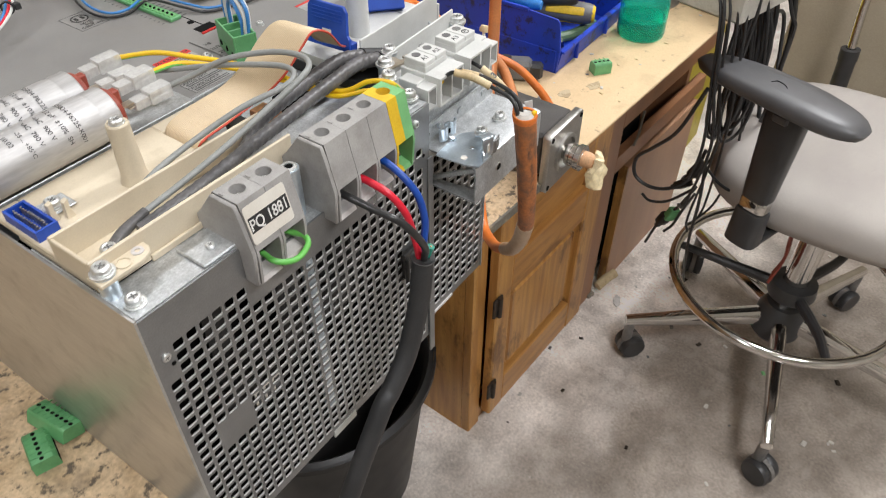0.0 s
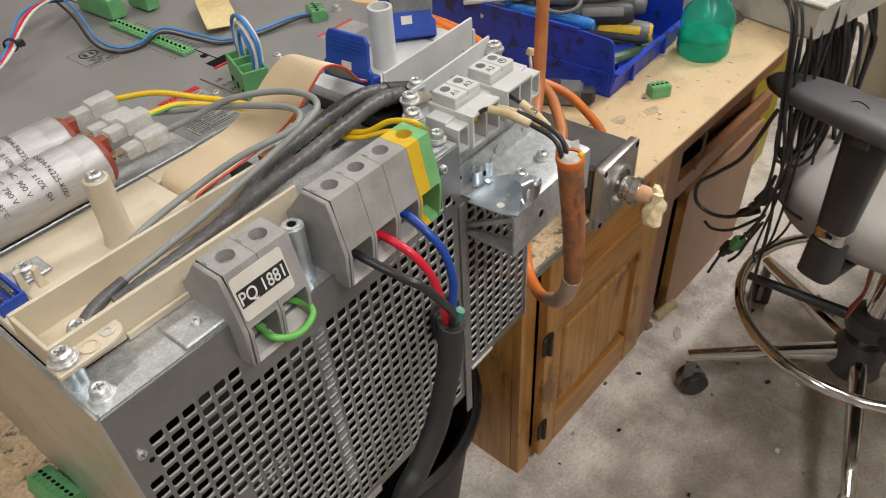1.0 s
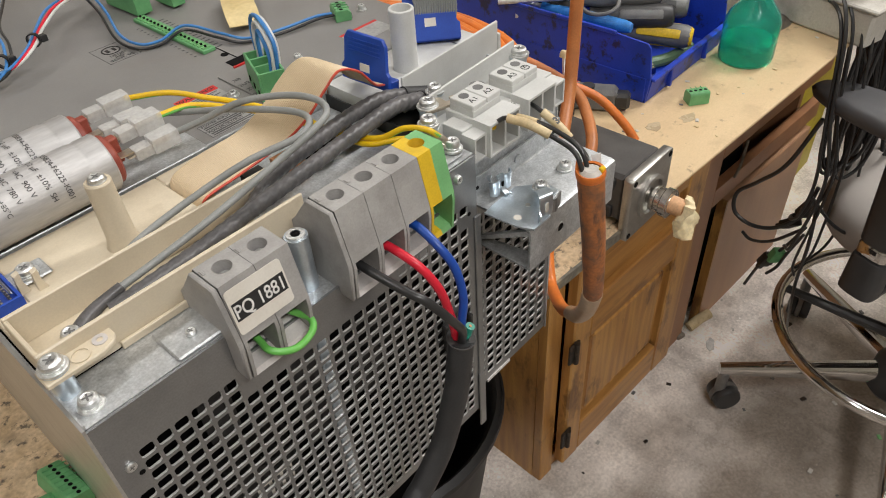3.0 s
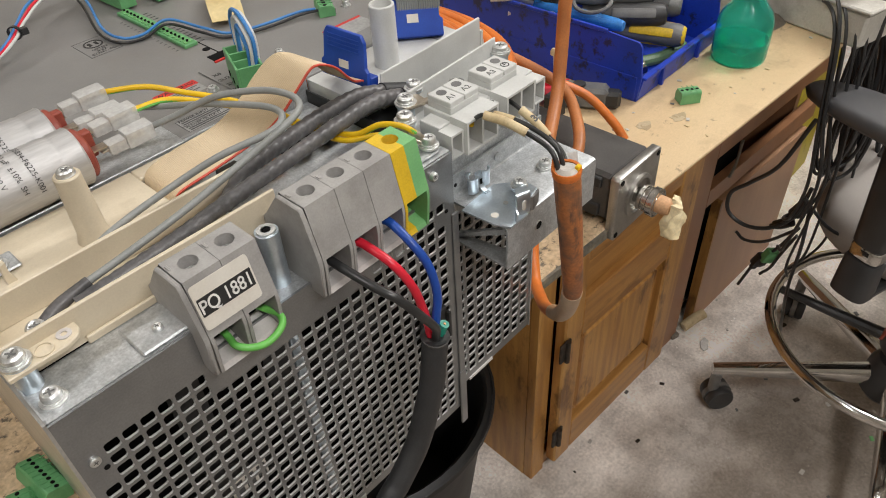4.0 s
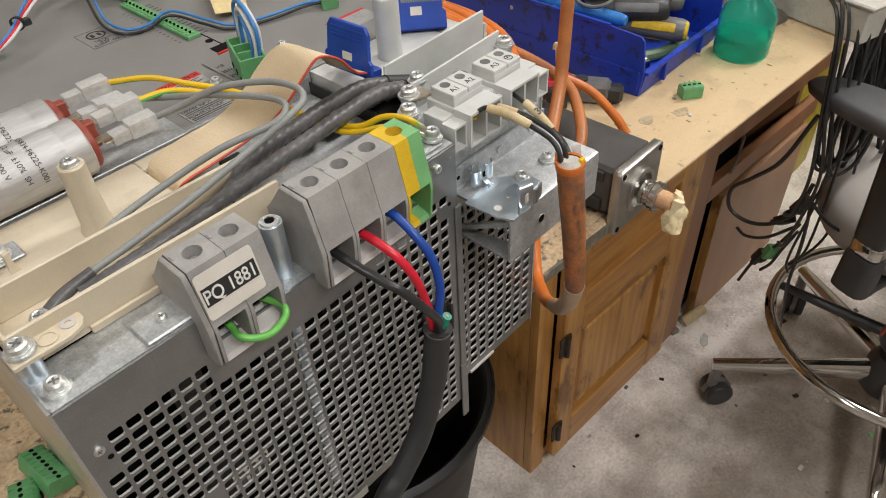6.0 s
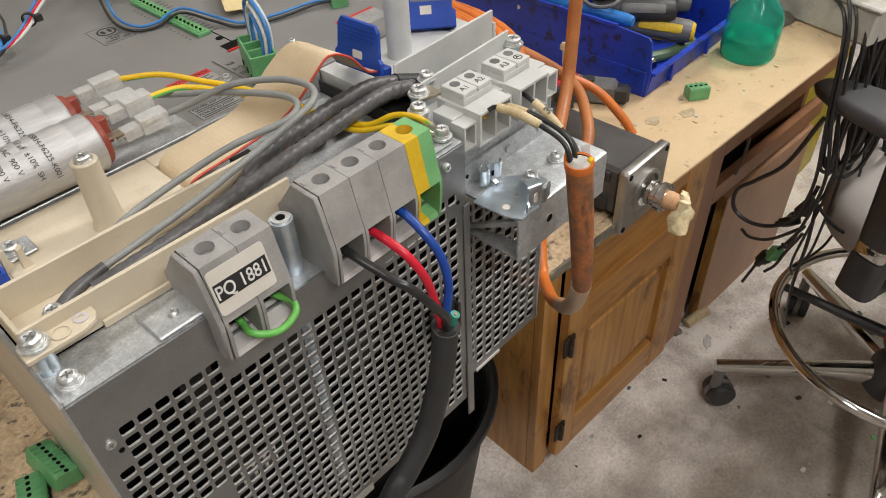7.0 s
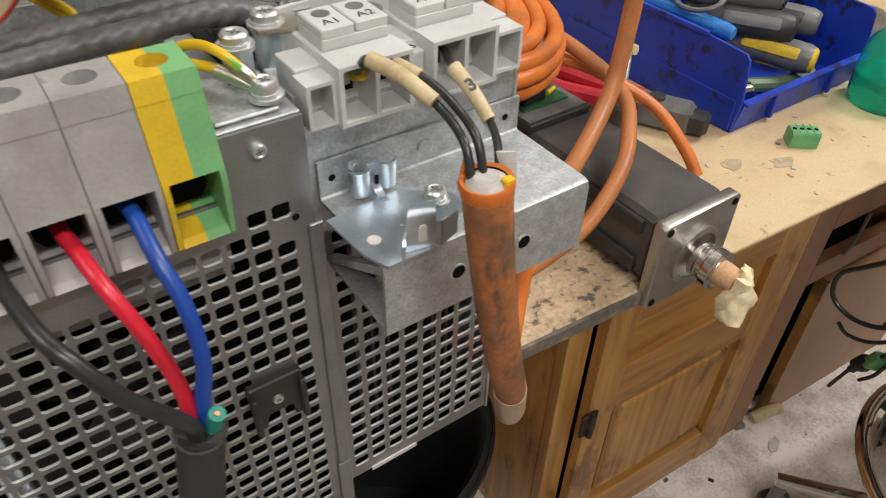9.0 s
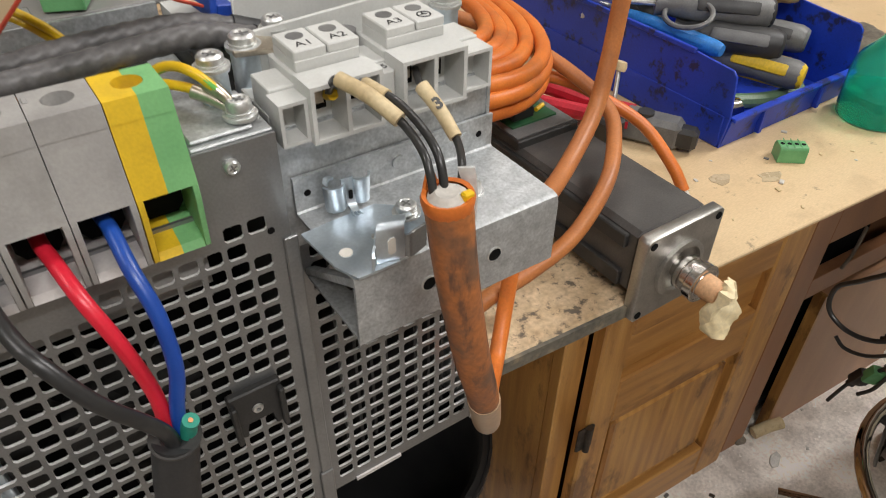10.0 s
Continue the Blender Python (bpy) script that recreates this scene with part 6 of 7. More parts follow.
warn = thing("warning_label", (0.184, 0.195, CZ), "red and grey warning label with small print", "label")
part("field", B(0.168, 0.2, 0.1795, 0.1975, CZ, CZ + 0.00012), "greylabel", warn)
part("red_bar", B(0.168, 0.2, 0.1905, 0.1975, CZ + 0.00014, CZ + 0.00026), "redlabel", warn)
print_line(warn, "WARNING!", 0.0058, 0.184, 0.194, 0, "ink", CZ + 0.00034)
for k in range(4):
    part("print_bar", B(0.170, 0.197 - 0.004 * (k % 2), 0.1880 - k * 0.0022, 0.1889 - k * 0.0022, CZ + 0.00014, CZ + 0.00024), "greyink", warn)
rate = thing("rating_label", (0.18, 0.146, CZ), "grey rating label with framed small print", "label")
part("field", B(0.160, 0.199, 0.1385, 0.1565, CZ, CZ + 0.00012), "greylabel", rate)
for a in ((0.160, 0.199, 0.1385, 0.1388), (0.160, 0.199, 0.1562, 0.1565), (0.160, 0.199, 0.1474, 0.1477), (0.160, 0.1603, 0.1388, 0.1562), (0.1987, 0.199, 0.1388, 0.1562)):
    part("frame_line", B(*a, CZ + 0.00014, CZ + 0.00024), "greyink", rate)
for txt, yy in (("POWER INPUT", 0.1542), ("POWER OUTPUT", 0.1454)):
    print_line(rate, txt, 0.0034, 0.1615, yy, 0, "ink", CZ + 0.0003, "LEFT")
for yy in (0.1512, 0.1489, 0.1424, 0.1402):
    part("print_bar", B(0.162, 0.193, yy, yy + 0.0011, CZ + 0.00014, CZ + 0.00026), "greyink", rate)
mark = thing("approval_mark", (0.183, 0.303, CZ), "small printed approval mark on the grey cover", "printed mark")
part("ring", lathe(bmesh.new(), [(0.0062, 0), (0.0062, 0.0002), (0.0074, 0.0002), (0.0074, 0)], 28, Matrix.Translation((0.1845, 0.3115, CZ + 0.0001))), "ink", mark)
part("ring_bar", B(0.1805, 0.183, 0.309, 0.3145, CZ, CZ + 0.0003), "ink", mark)
part("ring_bar", B(0.186, 0.1882, 0.309, 0.3145, CZ, CZ + 0.0003), "ink", mark)
for txt, yy in (("LISTED", 0.3005), ("IND.", 0.2965), ("CONT. EQ.", 0.2925)):
    print_line(mark, txt, 0.0042, 0.1845, yy, 0, "ink", CZ + 0.0003)
for a in ((0.172, 0.1975, 0.2885, 0.2888), (0.172, 0.1975, 0.322, 0.3223), (0.172, 0.1723, 0.2888, 0.322), (0.1972, 0.1975, 0.2888, 0.322)):
    part("frame_line", B(*a, CZ, CZ + 0.0002), "greyink", mark)
names = thing("terminal_names", (0.22, 0.16, CZ), "printed terminal names beside a green plug", "printed mark")
for k, txt in enumerate(("X8", "2U2", "2V2", "2W2")):
    print_line(names, txt, 0.0052, 0.2135, 0.1875 - 0.0092 * k, 0, "ink", CZ + 0.00135)
tags = thing("strip_numbers", (0.242, 0.29, CZ), "rows of tiny print beside the header strip", "printed mark")
for i in range(16):
    part("print_bar", B(0.238, 0.2425, 0.2465 + i * 0.0055, 0.2476 + i * 0.0055, CZ, CZ + 0.0002), "greyink", tags)
    part("print_bar", B(0.2175, 0.2195, 0.2465 + i * 0.0055, 0.2474 + i * 0.0055, CZ, CZ + 0.0002), "greyink", tags)
red2 = thing("red_marking", (0.33, 0.18, CZ), "thin red printed label on the cover", "label")
part("red_bar", B(0.305, 0.343, 0.1795, 0.1825, CZ, CZ + 0.0002), "redlabel", red2)
part("field", B(0.305, 0.343, 0.160, 0.1795, CZ, CZ + 0.00015), "greylabel", red2)

# ---- motor on the bench ----
def motor():
    ob = thing("servo_motor", (0.55, 0.12, ZB), "black square servo motor with a bare steel flange and shaft", "motor")
    x0, x1, z0, z1 = 0.509, 0.589, 0.7865, 0.8645
    zz = ZP + 0.0005
    part("body", B(x0 + 0.005, x1 - 0.004, 0.034, 0.215, zz, z1 - 0.003, 0.004), "motorbody", ob)
    for k in (0, 1):
        a = x0 + 0.001 if k == 0 else x1 - 0.0055
        part("side_rib", B(a, a + 0.0055, 0.045, 0.205, zz + 0.004, zz + 0.018, 0.001), "motor", ob)
        part("side_rib", B(a, a + 0.0055, 0.045, 0.205, z1 - 0.020, z1 - 0.008, 0.001), "motor", ob)
    fl = part("flange", prism(bmesh.new(), [(x0 + 0.003, z0), (x1 - 0.003, z0), (x1, z0 + 0.003), (x1, z1 - 0.003), (x1 - 0.003, z1), (x0 + 0.003, z1), (x0, z1 - 0.003), (x0, z0 + 0.003)], "y", 0.0235, 0.0335, 0.0006), "castalu", ob, "machined square flange")
    cx, cz = 0.549, 0.8255
    for sx in (-1, 1):
        for sz in (-1, 1):
            part("bolt_hole", cyl(bmesh.new(), (cx + sx * 0.034, 0.0228, cz + sz * 0.033), (cx + sx * 0.034, 0.0237, cz + sz * 0.033), 0.0031, seg=16), "dark", fl)
    turn = frame_pose((cx, 0.0236, cz), (1, 0, 0), (0, 0, 1))
    part("pilot_ring", lathe(bmesh.new(), [(0.024, 0), (0.024, 0.0035), (0.0225, 0.004), (0.0195, 0.004), (0.0195, -0.001)], 40, turn), "castalu", fl)
    part("seal", lathe(bmesh.new(), [(0.0195, 0.0), (0.0, 0.0)], 32, turn), "motor", fl)
    part("shaft", lathe(bmesh.new(), [(0.0085, 0.0), (0.0085, 0.006), (0.0135, 0.006), (0.014, 0.0065), (0.014, 0.0105), (0.0125, 0.011), (0.0125, 0.012), (0.0136, 0.0125), (0.0136, 0.0165), (0.009, 0.017), (0.009, 0.018)], 32, turn), "bearing", ob, "polished stepped shaft")
    bg = part("bearing", lathe(bmesh.new(), [(0.010, 0.0175), (0.0152, 0.0175), (0.0158, 0.018), (0.0158, 0.0245), (0.0152, 0.025), (0.0135, 0.025), (0.0132, 0.0245), (0.0105, 0.0245), (0.0102, 0.025), (0.0088, 0.025)], 36, turn), "bearing", ob, "steel ball bearing")
    part("bearing_shield", lathe(bmesh.new(), [(0.0133, 0.0243), (0.0104, 0.0243)], 30, turn), "motor", bg)
    part("plug", lathe(bmesh.new(), [(0.0, 0.02), (0.0092, 0.02), (0.0096, 0.03), (0.0088, 0.040), (0.006, 0.0415), (0.0, 0.041)], 28, turn), "cork", ob, "orange-brown wooden plug on the shaft")
    tb = part("terminal_box", B(x0 + 0.004, x1 - 0.01, 0.172, 0.232, z1 - 0.004, z1 + 0.004, 0.001), "motor", ob)
    part("box_rim", B(x0 + 0.006, x1 - 0.012, 0.176, 0.228, z1 + 0.004, z1 + 0.0048), "toolgrey", tb)
    part("circuit_board", B(x0 + 0.012, x1 - 0.02, 0.19, 0.222, z1 + 0.0048, z1 + 0.0065), "pcb", tb)
    part("socket", B(x0 + 0.018, x0 + 0.04, 0.196, 0.214, z1 + 0.0065, z1 + 0.016, 0.001), "blackwire", tb)
    part("resistor", cyl(bmesh.new(), (x0 + 0.045, 0.2, z1 + 0.0095), (x0 + 0.056, 0.204, z1 + 0.0095), 0.002, seg=10), "yellowwire", tb)
    tag = thing("cream_tape_tag", (cx, -0.018, 0.82), "crumpled cream tape tag stuck to the plug on the shaft", "tape")
    bm = bmesh.new()
    pts = [(-0.007, 0.004), (0.006, 0.006), (0.009, -0.006), (0.0105, -0.02), (0.008, -0.034), (0.003, -0.041), (-0.005, -0.038), (-0.009, -0.024), (-0.0085, -0.008)]
    rnd = random.Random(4)
    n = 14
    grid = [[None] * (n + 1) for _ in range(n + 1)]
    for i in range(n + 1):
        for j in range(n + 1):
            u, v = i / n * 2 - 1, j / n
            wdt = 0.0105 * (0.75 + 0.35 * math.sin(v * 3.0)) + rnd.uniform(-0.0006, 0.0006)
            p = Vector((cx + u * wdt, -0.0185 - 0.003 * math.cos(u * 1.4) + 0.004 * math.sin(v * 5 + u * 2), cz + 0.012 - v * 0.044))
            p += noise.noise_vector(p * 160) * 0.0022
            grid[i][j] = p
    for sgn in (-1, 1):
        vv = [[bm.verts.new(p + Vector((0, sgn * (0.0035 + 0.0015 * math.sin(a * 0.9 + b))  , 0))) for b, p in enumerate(r)] for a, r in enumerate(grid)]
        for i in range(n):
            for j in range(n):
                bm.faces.new((vv[i][j], vv[i + 1][j], vv[i + 1][j + 1], vv[i][j + 1]))
        edge = [vv[i][0] for i in range(n + 1)] + [vv[n][j] for j in range(1, n + 1)] + [vv[i][n] for i in range(n - 1, -1, -1)] + [vv[0][j] for j in range(n - 1, 0, -1)]
        if sgn < 0:
            first = edge
        else:
            for k in range(len(edge)):
                q = (k + 1) % len(edge)
                bm.faces.new((first[k], first[q], edge[q], edge[k]))
    part("tape", bm, "fluff", tag, smooth=60)


motor()
# orange cables behind the motor
coil = thing("orange_cable_coil", (0.5, 0.24, ZB), "coil of orange cable behind the drive", "cable")
pts = []
for k in range(7 * 14 + 1):
    a = 2 * math.pi * k / 14
    t = k / 14
    inward = 0.0118 * max(0.0, t - 2)
    wob = 0.0025 * math.sin(a * 1.7)
    pts.append(Vector((0.49 + (0.107 - inward + wob) * math.cos(a + 2.2), 0.312 + (0.148 - inward + wob) * math.sin(a + 2.2), (0.905 + 0.0135 * t if t < 2 else 0.932 + 0.003 * (t - 2)) + 0.006 * math.sin(a + 1.2))))
part("jacket", T(pts, 0.0066, 14, 3), "orange", coil)
part("loose_end", T([pts[-1], pts[-1] + Vector((-0.012, 0.01, 0.004)), pts[-1] + Vector((-0.03, 0.028, 0.0)), pts[-1] + Vector((-0.05, 0.06, -0.012))], 0.0066, 14), "orangebrown", coil, "worn free end")
up = thing("orange_riser_cable", (0.43, 0.06, 0.88), "orange-brown cable rising from beside the drive", "cable")
part("jacket", T([(0.425, 0.054, 0.903), (0.45, 0.072, 0.893), (0.498, 0.101, 0.888), (0.546, 0.127, 0.904), (0.564, 0.137, 0.935), (0.574, 0.143, 0.975), (0.582, 0.147, 1.03), (0.575, 0.15, 1.10), (0.55, 0.16, 1.19), (0.48, 0.22, 1.27), (0.36, 0.36, 1.25), (0.3, 0.5, 1.12), (0.29, 0.56, 1.06)], 0.0068, 14), "orangebrown", up)
low = thing("orange_branch_cable", (0.45, 0.06, 0.83), "orange-brown cable sagging from the riser to the bench", "cable")
part("jacket", T([(0.362, 0.13, 0.822), (0.368, 0.085, 0.825), (0.384, 0.066, 0.83), (0.404, 0.062, 0.84), (0.44, 0.063, 0.845), (0.476, 0.063, 0.86), (0.516, 0.077, 0.88), (0.55, 0.105, 0.889), (0.573, 0.136, 0.897), (0.572, 0.175, 0.91), (0.555, 0.225, 0.925), (0.52, 0.29, 0.935), (0.46, 0.37, 0.925), (0.42, 0.43, 0.9)], 0.006, 14), "orangebrown", low)
sig = thing("bright_orange_cable", (0.585, 0.15, 0.88), "bright orange cable with a grey sheath end over the motor", "cable")
part("jacket", T([(0.52, 0.26, 0.90), (0.552, 0.215, 0.903), (0.575, 0.187, 0.900), (0.592, 0.163, 0.891), (0.612, 0.13, 0.874), (0.621, 0.10, 0.848), (0.623, 0.084, 0.830)], 0.0052, 14), "orange", sig)
part("grey_end", T([(0.6228, 0.086, 0.831), (0.6245, 0.076, 0.822), (0.628, 0.066, 0.8135)], 0.0036, 12), "label", sig)

# ---- blue open-front bin with tools ----
def open_bin():
    ob = thing("blue_parts_bin", (0.84, 0.3, ZP), "royal-blue open-front plastic parts bin full of hand tools", "parts bin")
    x0, x1, y0, y1, z0 = 0.742, 0.948, 0.138, 0.50, ZP
    W = 0.0028
    part("floor", B(x0, x1, y0, y1, z0, z0 + 0.003), "binblue", ob)
    side = [(y0, z0), (y1, z0), (y1, z0 + 0.085), (y0 + 0.075, z0 + 0.083), (y0 + 0.006, z0 + 0.079), (y0 + 0.001, z0 + 0.074), (y0 - 0.004, z0 + 0.034)]
    for x in (x0, x1 - W):
        part("side_wall", prism(bmesh.new(), side, "x", x, x + W, 0.0006), "binblue", ob)
    for x in (x0 - 0.0012, x1):
        part("side_step", B(x, x + 0.0012, y0 + 0.002, y1, z0 + 0.001, z0 + 0.034, 0.0004), "binblue", ob)
    part("front_lip", prism(bmesh.new(), [(y0, z0), (y0 + 0.003, z0), (y0 - 0.001, z0 + 0.033), (y0 - 0.006, z0 + 0.033)], "x", x0 + W, x1 - W, 0.0005), "binblue", ob)
    part("lip_ledge", B(x0 + W, x1 - W, y0 - 0.009, y0 - 0.001, z0 + 0.030, z0 + 0.034, 0.0008), "binblue", ob)
    part("label_holder", B(x0 + 0.05, x0 + 0.055, y0 - 0.008, y0 - 0.002, z0 + 0.004, z0 + 0.030, 0.0006), "binblue", ob)
    part("label_holder", B(x1 - 0.06, x1 - 0.055, y0 - 0.008, y0 - 0.002, z0 + 0.004, z0 + 0.030, 0.0006), "binblue", ob)
    part("back_wall", B(x0, x1, y1, y1 + W, z0, z0 + 0.085), "binblue", ob)
    part("rim", B(x0 - 0.003, x0 + 0.001, y0 + 0.05, y1, z0 + 0.080, z0 + 0.085, 0.0006), "binblue", ob)
    return ob


open_bin()


def screwdriver(p, d, grip, cap, label, L=0.105, r=0.015, blade=0.08, ring=None):
    ob = thing("screwdriver", p, label, "screwdriver", "tools in the blue bin")
    d = Vector(d).normalized()
    m = Matrix.Translation(p) @ d.to_track_quat("Z", "Y").to_matrix().to_4x4()
    bm = lathe(bmesh.new(), [(0, 0), (r * 0.85, 0.001), (r, 0.008), (r, L * 0.25), (r * 0.92, L * 0.4), (r * 1.02, L * 0.6), (r * 0.8, L * 0.8), (r * 0.62, L * 0.9), (r * 0.75, L), (0, L)], 12)
    bmesh.ops.transform(bm, matrix=m, verts=bm.verts)
    h = part("handle", bm, grip, ob)
    bm = lathe(bmesh.new(), [(0, -0.002), (r * 0.7, -0.002), (r * 0.86, 0.001), (r * 0.86, 0.003)], 20, m)
    part("end_cap", bm, cap, h)
    for k in range(3):
        a = 2 * math.pi * k / 3
        bm = box(bmesh.new(), r * 0.5, r * 1.05, -r * 0.42, r * 0.42, L * 0.12, L * 0.66, r * 0.26, None, 2)
        bmesh.ops.transform(bm, matrix=m @ pose(0, 0, 0, 0, 0, 120 * k + 30), verts=bm.verts)
        part("soft_grip", bm, ring or "toolblack", h)
    part("blade", cyl(bmesh.new(), m @ Vector((0, 0, L)), m @ Vector((0, 0, L + blade)), 0.0032, seg=10), "screw", ob)
    return ob


Zb = ZP + 0.003
screwdriver((0.873, 0.148, Zb + 0.034), (-0.35, 0.93, 0.02), "toolgrey", "toolyellow", "dark grey screwdriver with a yellow end and belly", 0.11, 0.0155, 0.1, "toolyellow")
screwdriver((0.868, 0.178, Zb + 0.058), (-0.6, 0.8, 0.02), "toolblack", "toolblack", "black and grey screwdriver lying on top", 0.11, 0.0165, 0.1, "toolgrey")
screwdriver((0.878, 0.205, Zb + 0.082), (-0.7, 0.7, 0.01), "toolgrey", "toolblack", "grey screwdriver with black grips lying on the heap", 0.12, 0.0175, 0.1)
screwdriver((0.926, 0.185, Zb + 0.048), (-0.45, 0.9, 0.04), "toolgrey", "toolgrey", "grey screwdriver against the bin wall", 0.12, 0.0155, 0.1)
screwdriver((0.797, 0.200, Zb + 0.062), (-0.12, 0.99, 0.03), "toolblue", "toolblue", "slim bright blue screwdriver", 0.13, 0.0085, 0.06, "toolblue")
screwdriver((0.935, 0.215, Zb + 0.088), (-0.62, 0.78, 0.03), "wood", "wood", "pale wooden tool handle", 0.12, 0.011, 0.06, "wood")
screwdriver((0.80, 0.29, Zb + 0.052), (0.35, 0.93, 0.1), "toolblack", "toolgrey", "black screwdriver deeper in the bin", 0.11, 0.016, 0.08)
screwdriver((0.86, 0.30, Zb + 0.085), (-0.9, 0.4, 0.1), "toolgrey", "toolblack", "grey and black tool handle on the heap", 0.12, 0.017, 0.05)
screwdriver((0.79, 0.24, Zb + 0.03), (0.2, 0.97, 0.05), "toolblack", "toolblack", "black tool handle at the bottom of the heap", 0.12, 0.016, 0.05)
pl = thing("pliers", (0.88, 0.30, Zb + 0.09), "pliers with dull green handles on the heap", "pliers", "tools in the blue bin")
part("handle", T([(0.83, 0.34, Zb + 0.10), (0.87, 0.30, Zb + 0.113), (0.915, 0.262, Zb + 0.112), (0.94, 0.235, Zb + 0.10)], 0.0065, 10), "toolgreen", pl)
part("handle", T([(0.83, 0.35, Zb + 0.10), (0.885, 0.325, Zb + 0.113), (0.93, 0.29, Zb + 0.112), (0.942, 0.25, Zb + 0.102)], 0.0065, 10), "toolyellow", pl)
part("jaw", B(0.80, 0.84, 0.335, 0.365, Zb + 0.092, Zb + 0.106, 0.004), "screw", pl)
ringtool = thing("grey_hose_ring", (0.80, 0.20, Zb + 0.09), "pale blue-grey loop of hose on the tools", "hose")
rp = [(0.80 + 0.02 * math.cos(2 * math.pi * k / 16), 0.25 + 0.026 * math.sin(2 * math.pi * k / 16), Zb + 0.083 + 0.008 * math.cos(2 * math.pi * k / 16)) for k in range(17)]
part("hose", T(rp, 0.0028, 8, 2), "toolgrey", ringtool)
nut = thing("chrome_socket", (0.80, 0.165, Zb), "bright socket lying in the bin", "socket", "tools in the blue bin")
part("body", lathe(bmesh.new(), [(0.006, 0), (0.011, 0), (0.0115, 0.002), (0.0115, 0.02), (0.0105, 0.022), (0.006, 0.022), (0.006, 0)], 24, frame_pose((0.80, 0.165, Zb + 0.0118), (0, 0, 1), (0.3, 0.9, 0))), "chrome", nut)
heap = thing("small_tool", (0.84, 0.17, Zb), "small dark teal tool on the bin floor", "tool", "tools in the blue bin")
part("grip", T([(0.80, 0.19, Zb + 0.008), (0.85, 0.165, Zb + 0.008), (0.90, 0.16, Zb + 0.008)], 0.008, 10), "toolgreen", heap)

# red-handled cutter beside the bin
cut = thing("cable_cutter", (0.69, 0.22, ZP), "grey cable cutter with red grips lying beside the bin", "cutter")
part("grip", T([(0.667, 0.292, ZP + 0.024), (0.678, 0.262, ZP + 0.026), (0.70, 0.215, ZP + 0.022), (0.722, 0.18, ZP + 0.02)], 0.0085, 10), "toolred", cut)
part("grip", T([(0.65, 0.28, ZP + 0.017), (0.66, 0.25, ZP + 0.018), (0.685, 0.21, ZP + 0.017), (0.706, 0.17, ZP + 0.018)], 0.0085, 10), "toolred", cut)
part("head", box(bmesh.new(), -0.013, 0.013, -0.03, 0.03, 0.001, 0.03, 0.005, pose(0.7205, 0.155, ZP, 0, 0, 28)), "toolgrey", cut)
part("pivot", cyl(bmesh.new(), (0.715, 0.16, ZP + 0.03), (0.715, 0.16, ZP + 0.033), 0.008, seg=16), "toolblack", cut)
part("jaw", box(bmesh.new(), -0.009, 0.009, -0.016, 0.016, 0.004, 0.026, 0.004, pose(0.733, 0.128, ZP, 0, 0, 28)), "toolblack", cut)
for o in (cut,):
    o.matrix_basis = pose(-0.026, 0.03, 0) @ o.matrix_basis
bolt = thing("rubber_tipped_pin", (0.66, 0.215, ZP), "thin steel pin with a cream rubber tip", "pin")
part("pin", cyl(bmesh.new(), (0.652, 0.20, ZP + 0.03), (0.668, 0.215, ZP + 0.072), 0.0022, seg=10), "screw", bolt)
part("tip", lathe(bmesh.new(), [(0, 0), (0.006, 0.001), (0.0065, 0.005), (0.005, 0.009), (0, 0.0095)], 16, frame_pose((0.668, 0.215, ZP + 0.07), (1, 0, -0.3), (0, 1, 0))), "cream", bolt)
part("foot", B(0.640, 0.664, 0.19, 0.21, ZP, ZP + 0.032, 0.003), "toolblack", bolt)

# ---- bottle ----
def bottle():
    c = (0.928, 0.0905, ZP)
    ob = thing("spray_bottle", c, "translucent sea-green plastic bottle half filled with green liquid", "bottle")
    r = 0.0365
    outer = [(0, 0), (r * 0.88, 0), (r * 0.97, 0.003), (r, 0.008), (r, 0.05), (r * 0.97, 0.058), (r * 0.86, 0.068), (r * 0.64, 0.078), (0.0175, 0.087), (0.0145, 0.094), (0.0145, 0.118)]
    t = 0.0012
    inner = [(0.0133, 0.118), (0.0133, 0.0942), (0.0163, 0.0862), (r * 0.64 - t, 0.0768), (r * 0.86 - t, 0.0668), (r * 0.97 - t, 0.0572), (r - t, 0.0498), (r - t, 0.0082), (r * 0.9, 0.0022), (0, 0.0015)]
    b = part("shell", lathe(bmesh.new(), outer + inner, 48, Matrix.Translation(c)), "bottle", ob)
    b.visible_shadow = False
    part("liquid", lathe(bmesh.new(), [(0, 0.0022), (r * 0.89, 0.003), (r - t - 0.0003, 0.009), (r - t - 0.0003, 0.031), (0, 0.031)], 48, Matrix.Translation(c)), "liquid", ob, "green liquid")
    part("collar", lathe(bmesh.new(), [(0.0146, 0.106), (0.017, 0.106), (0.0175, 0.108), (0.0175, 0.124), (0.0165, 0.126), (0, 0.126)], 28, Matrix.Translation(c)), "bottle", ob)
    part("spray_head", B(c[0] - 0.012, c[0] + 0.03, c[1] - 0.009, c[1] + 0.009, ZP + 0.126, ZP + 0.152, 0.004), "bottle", ob)


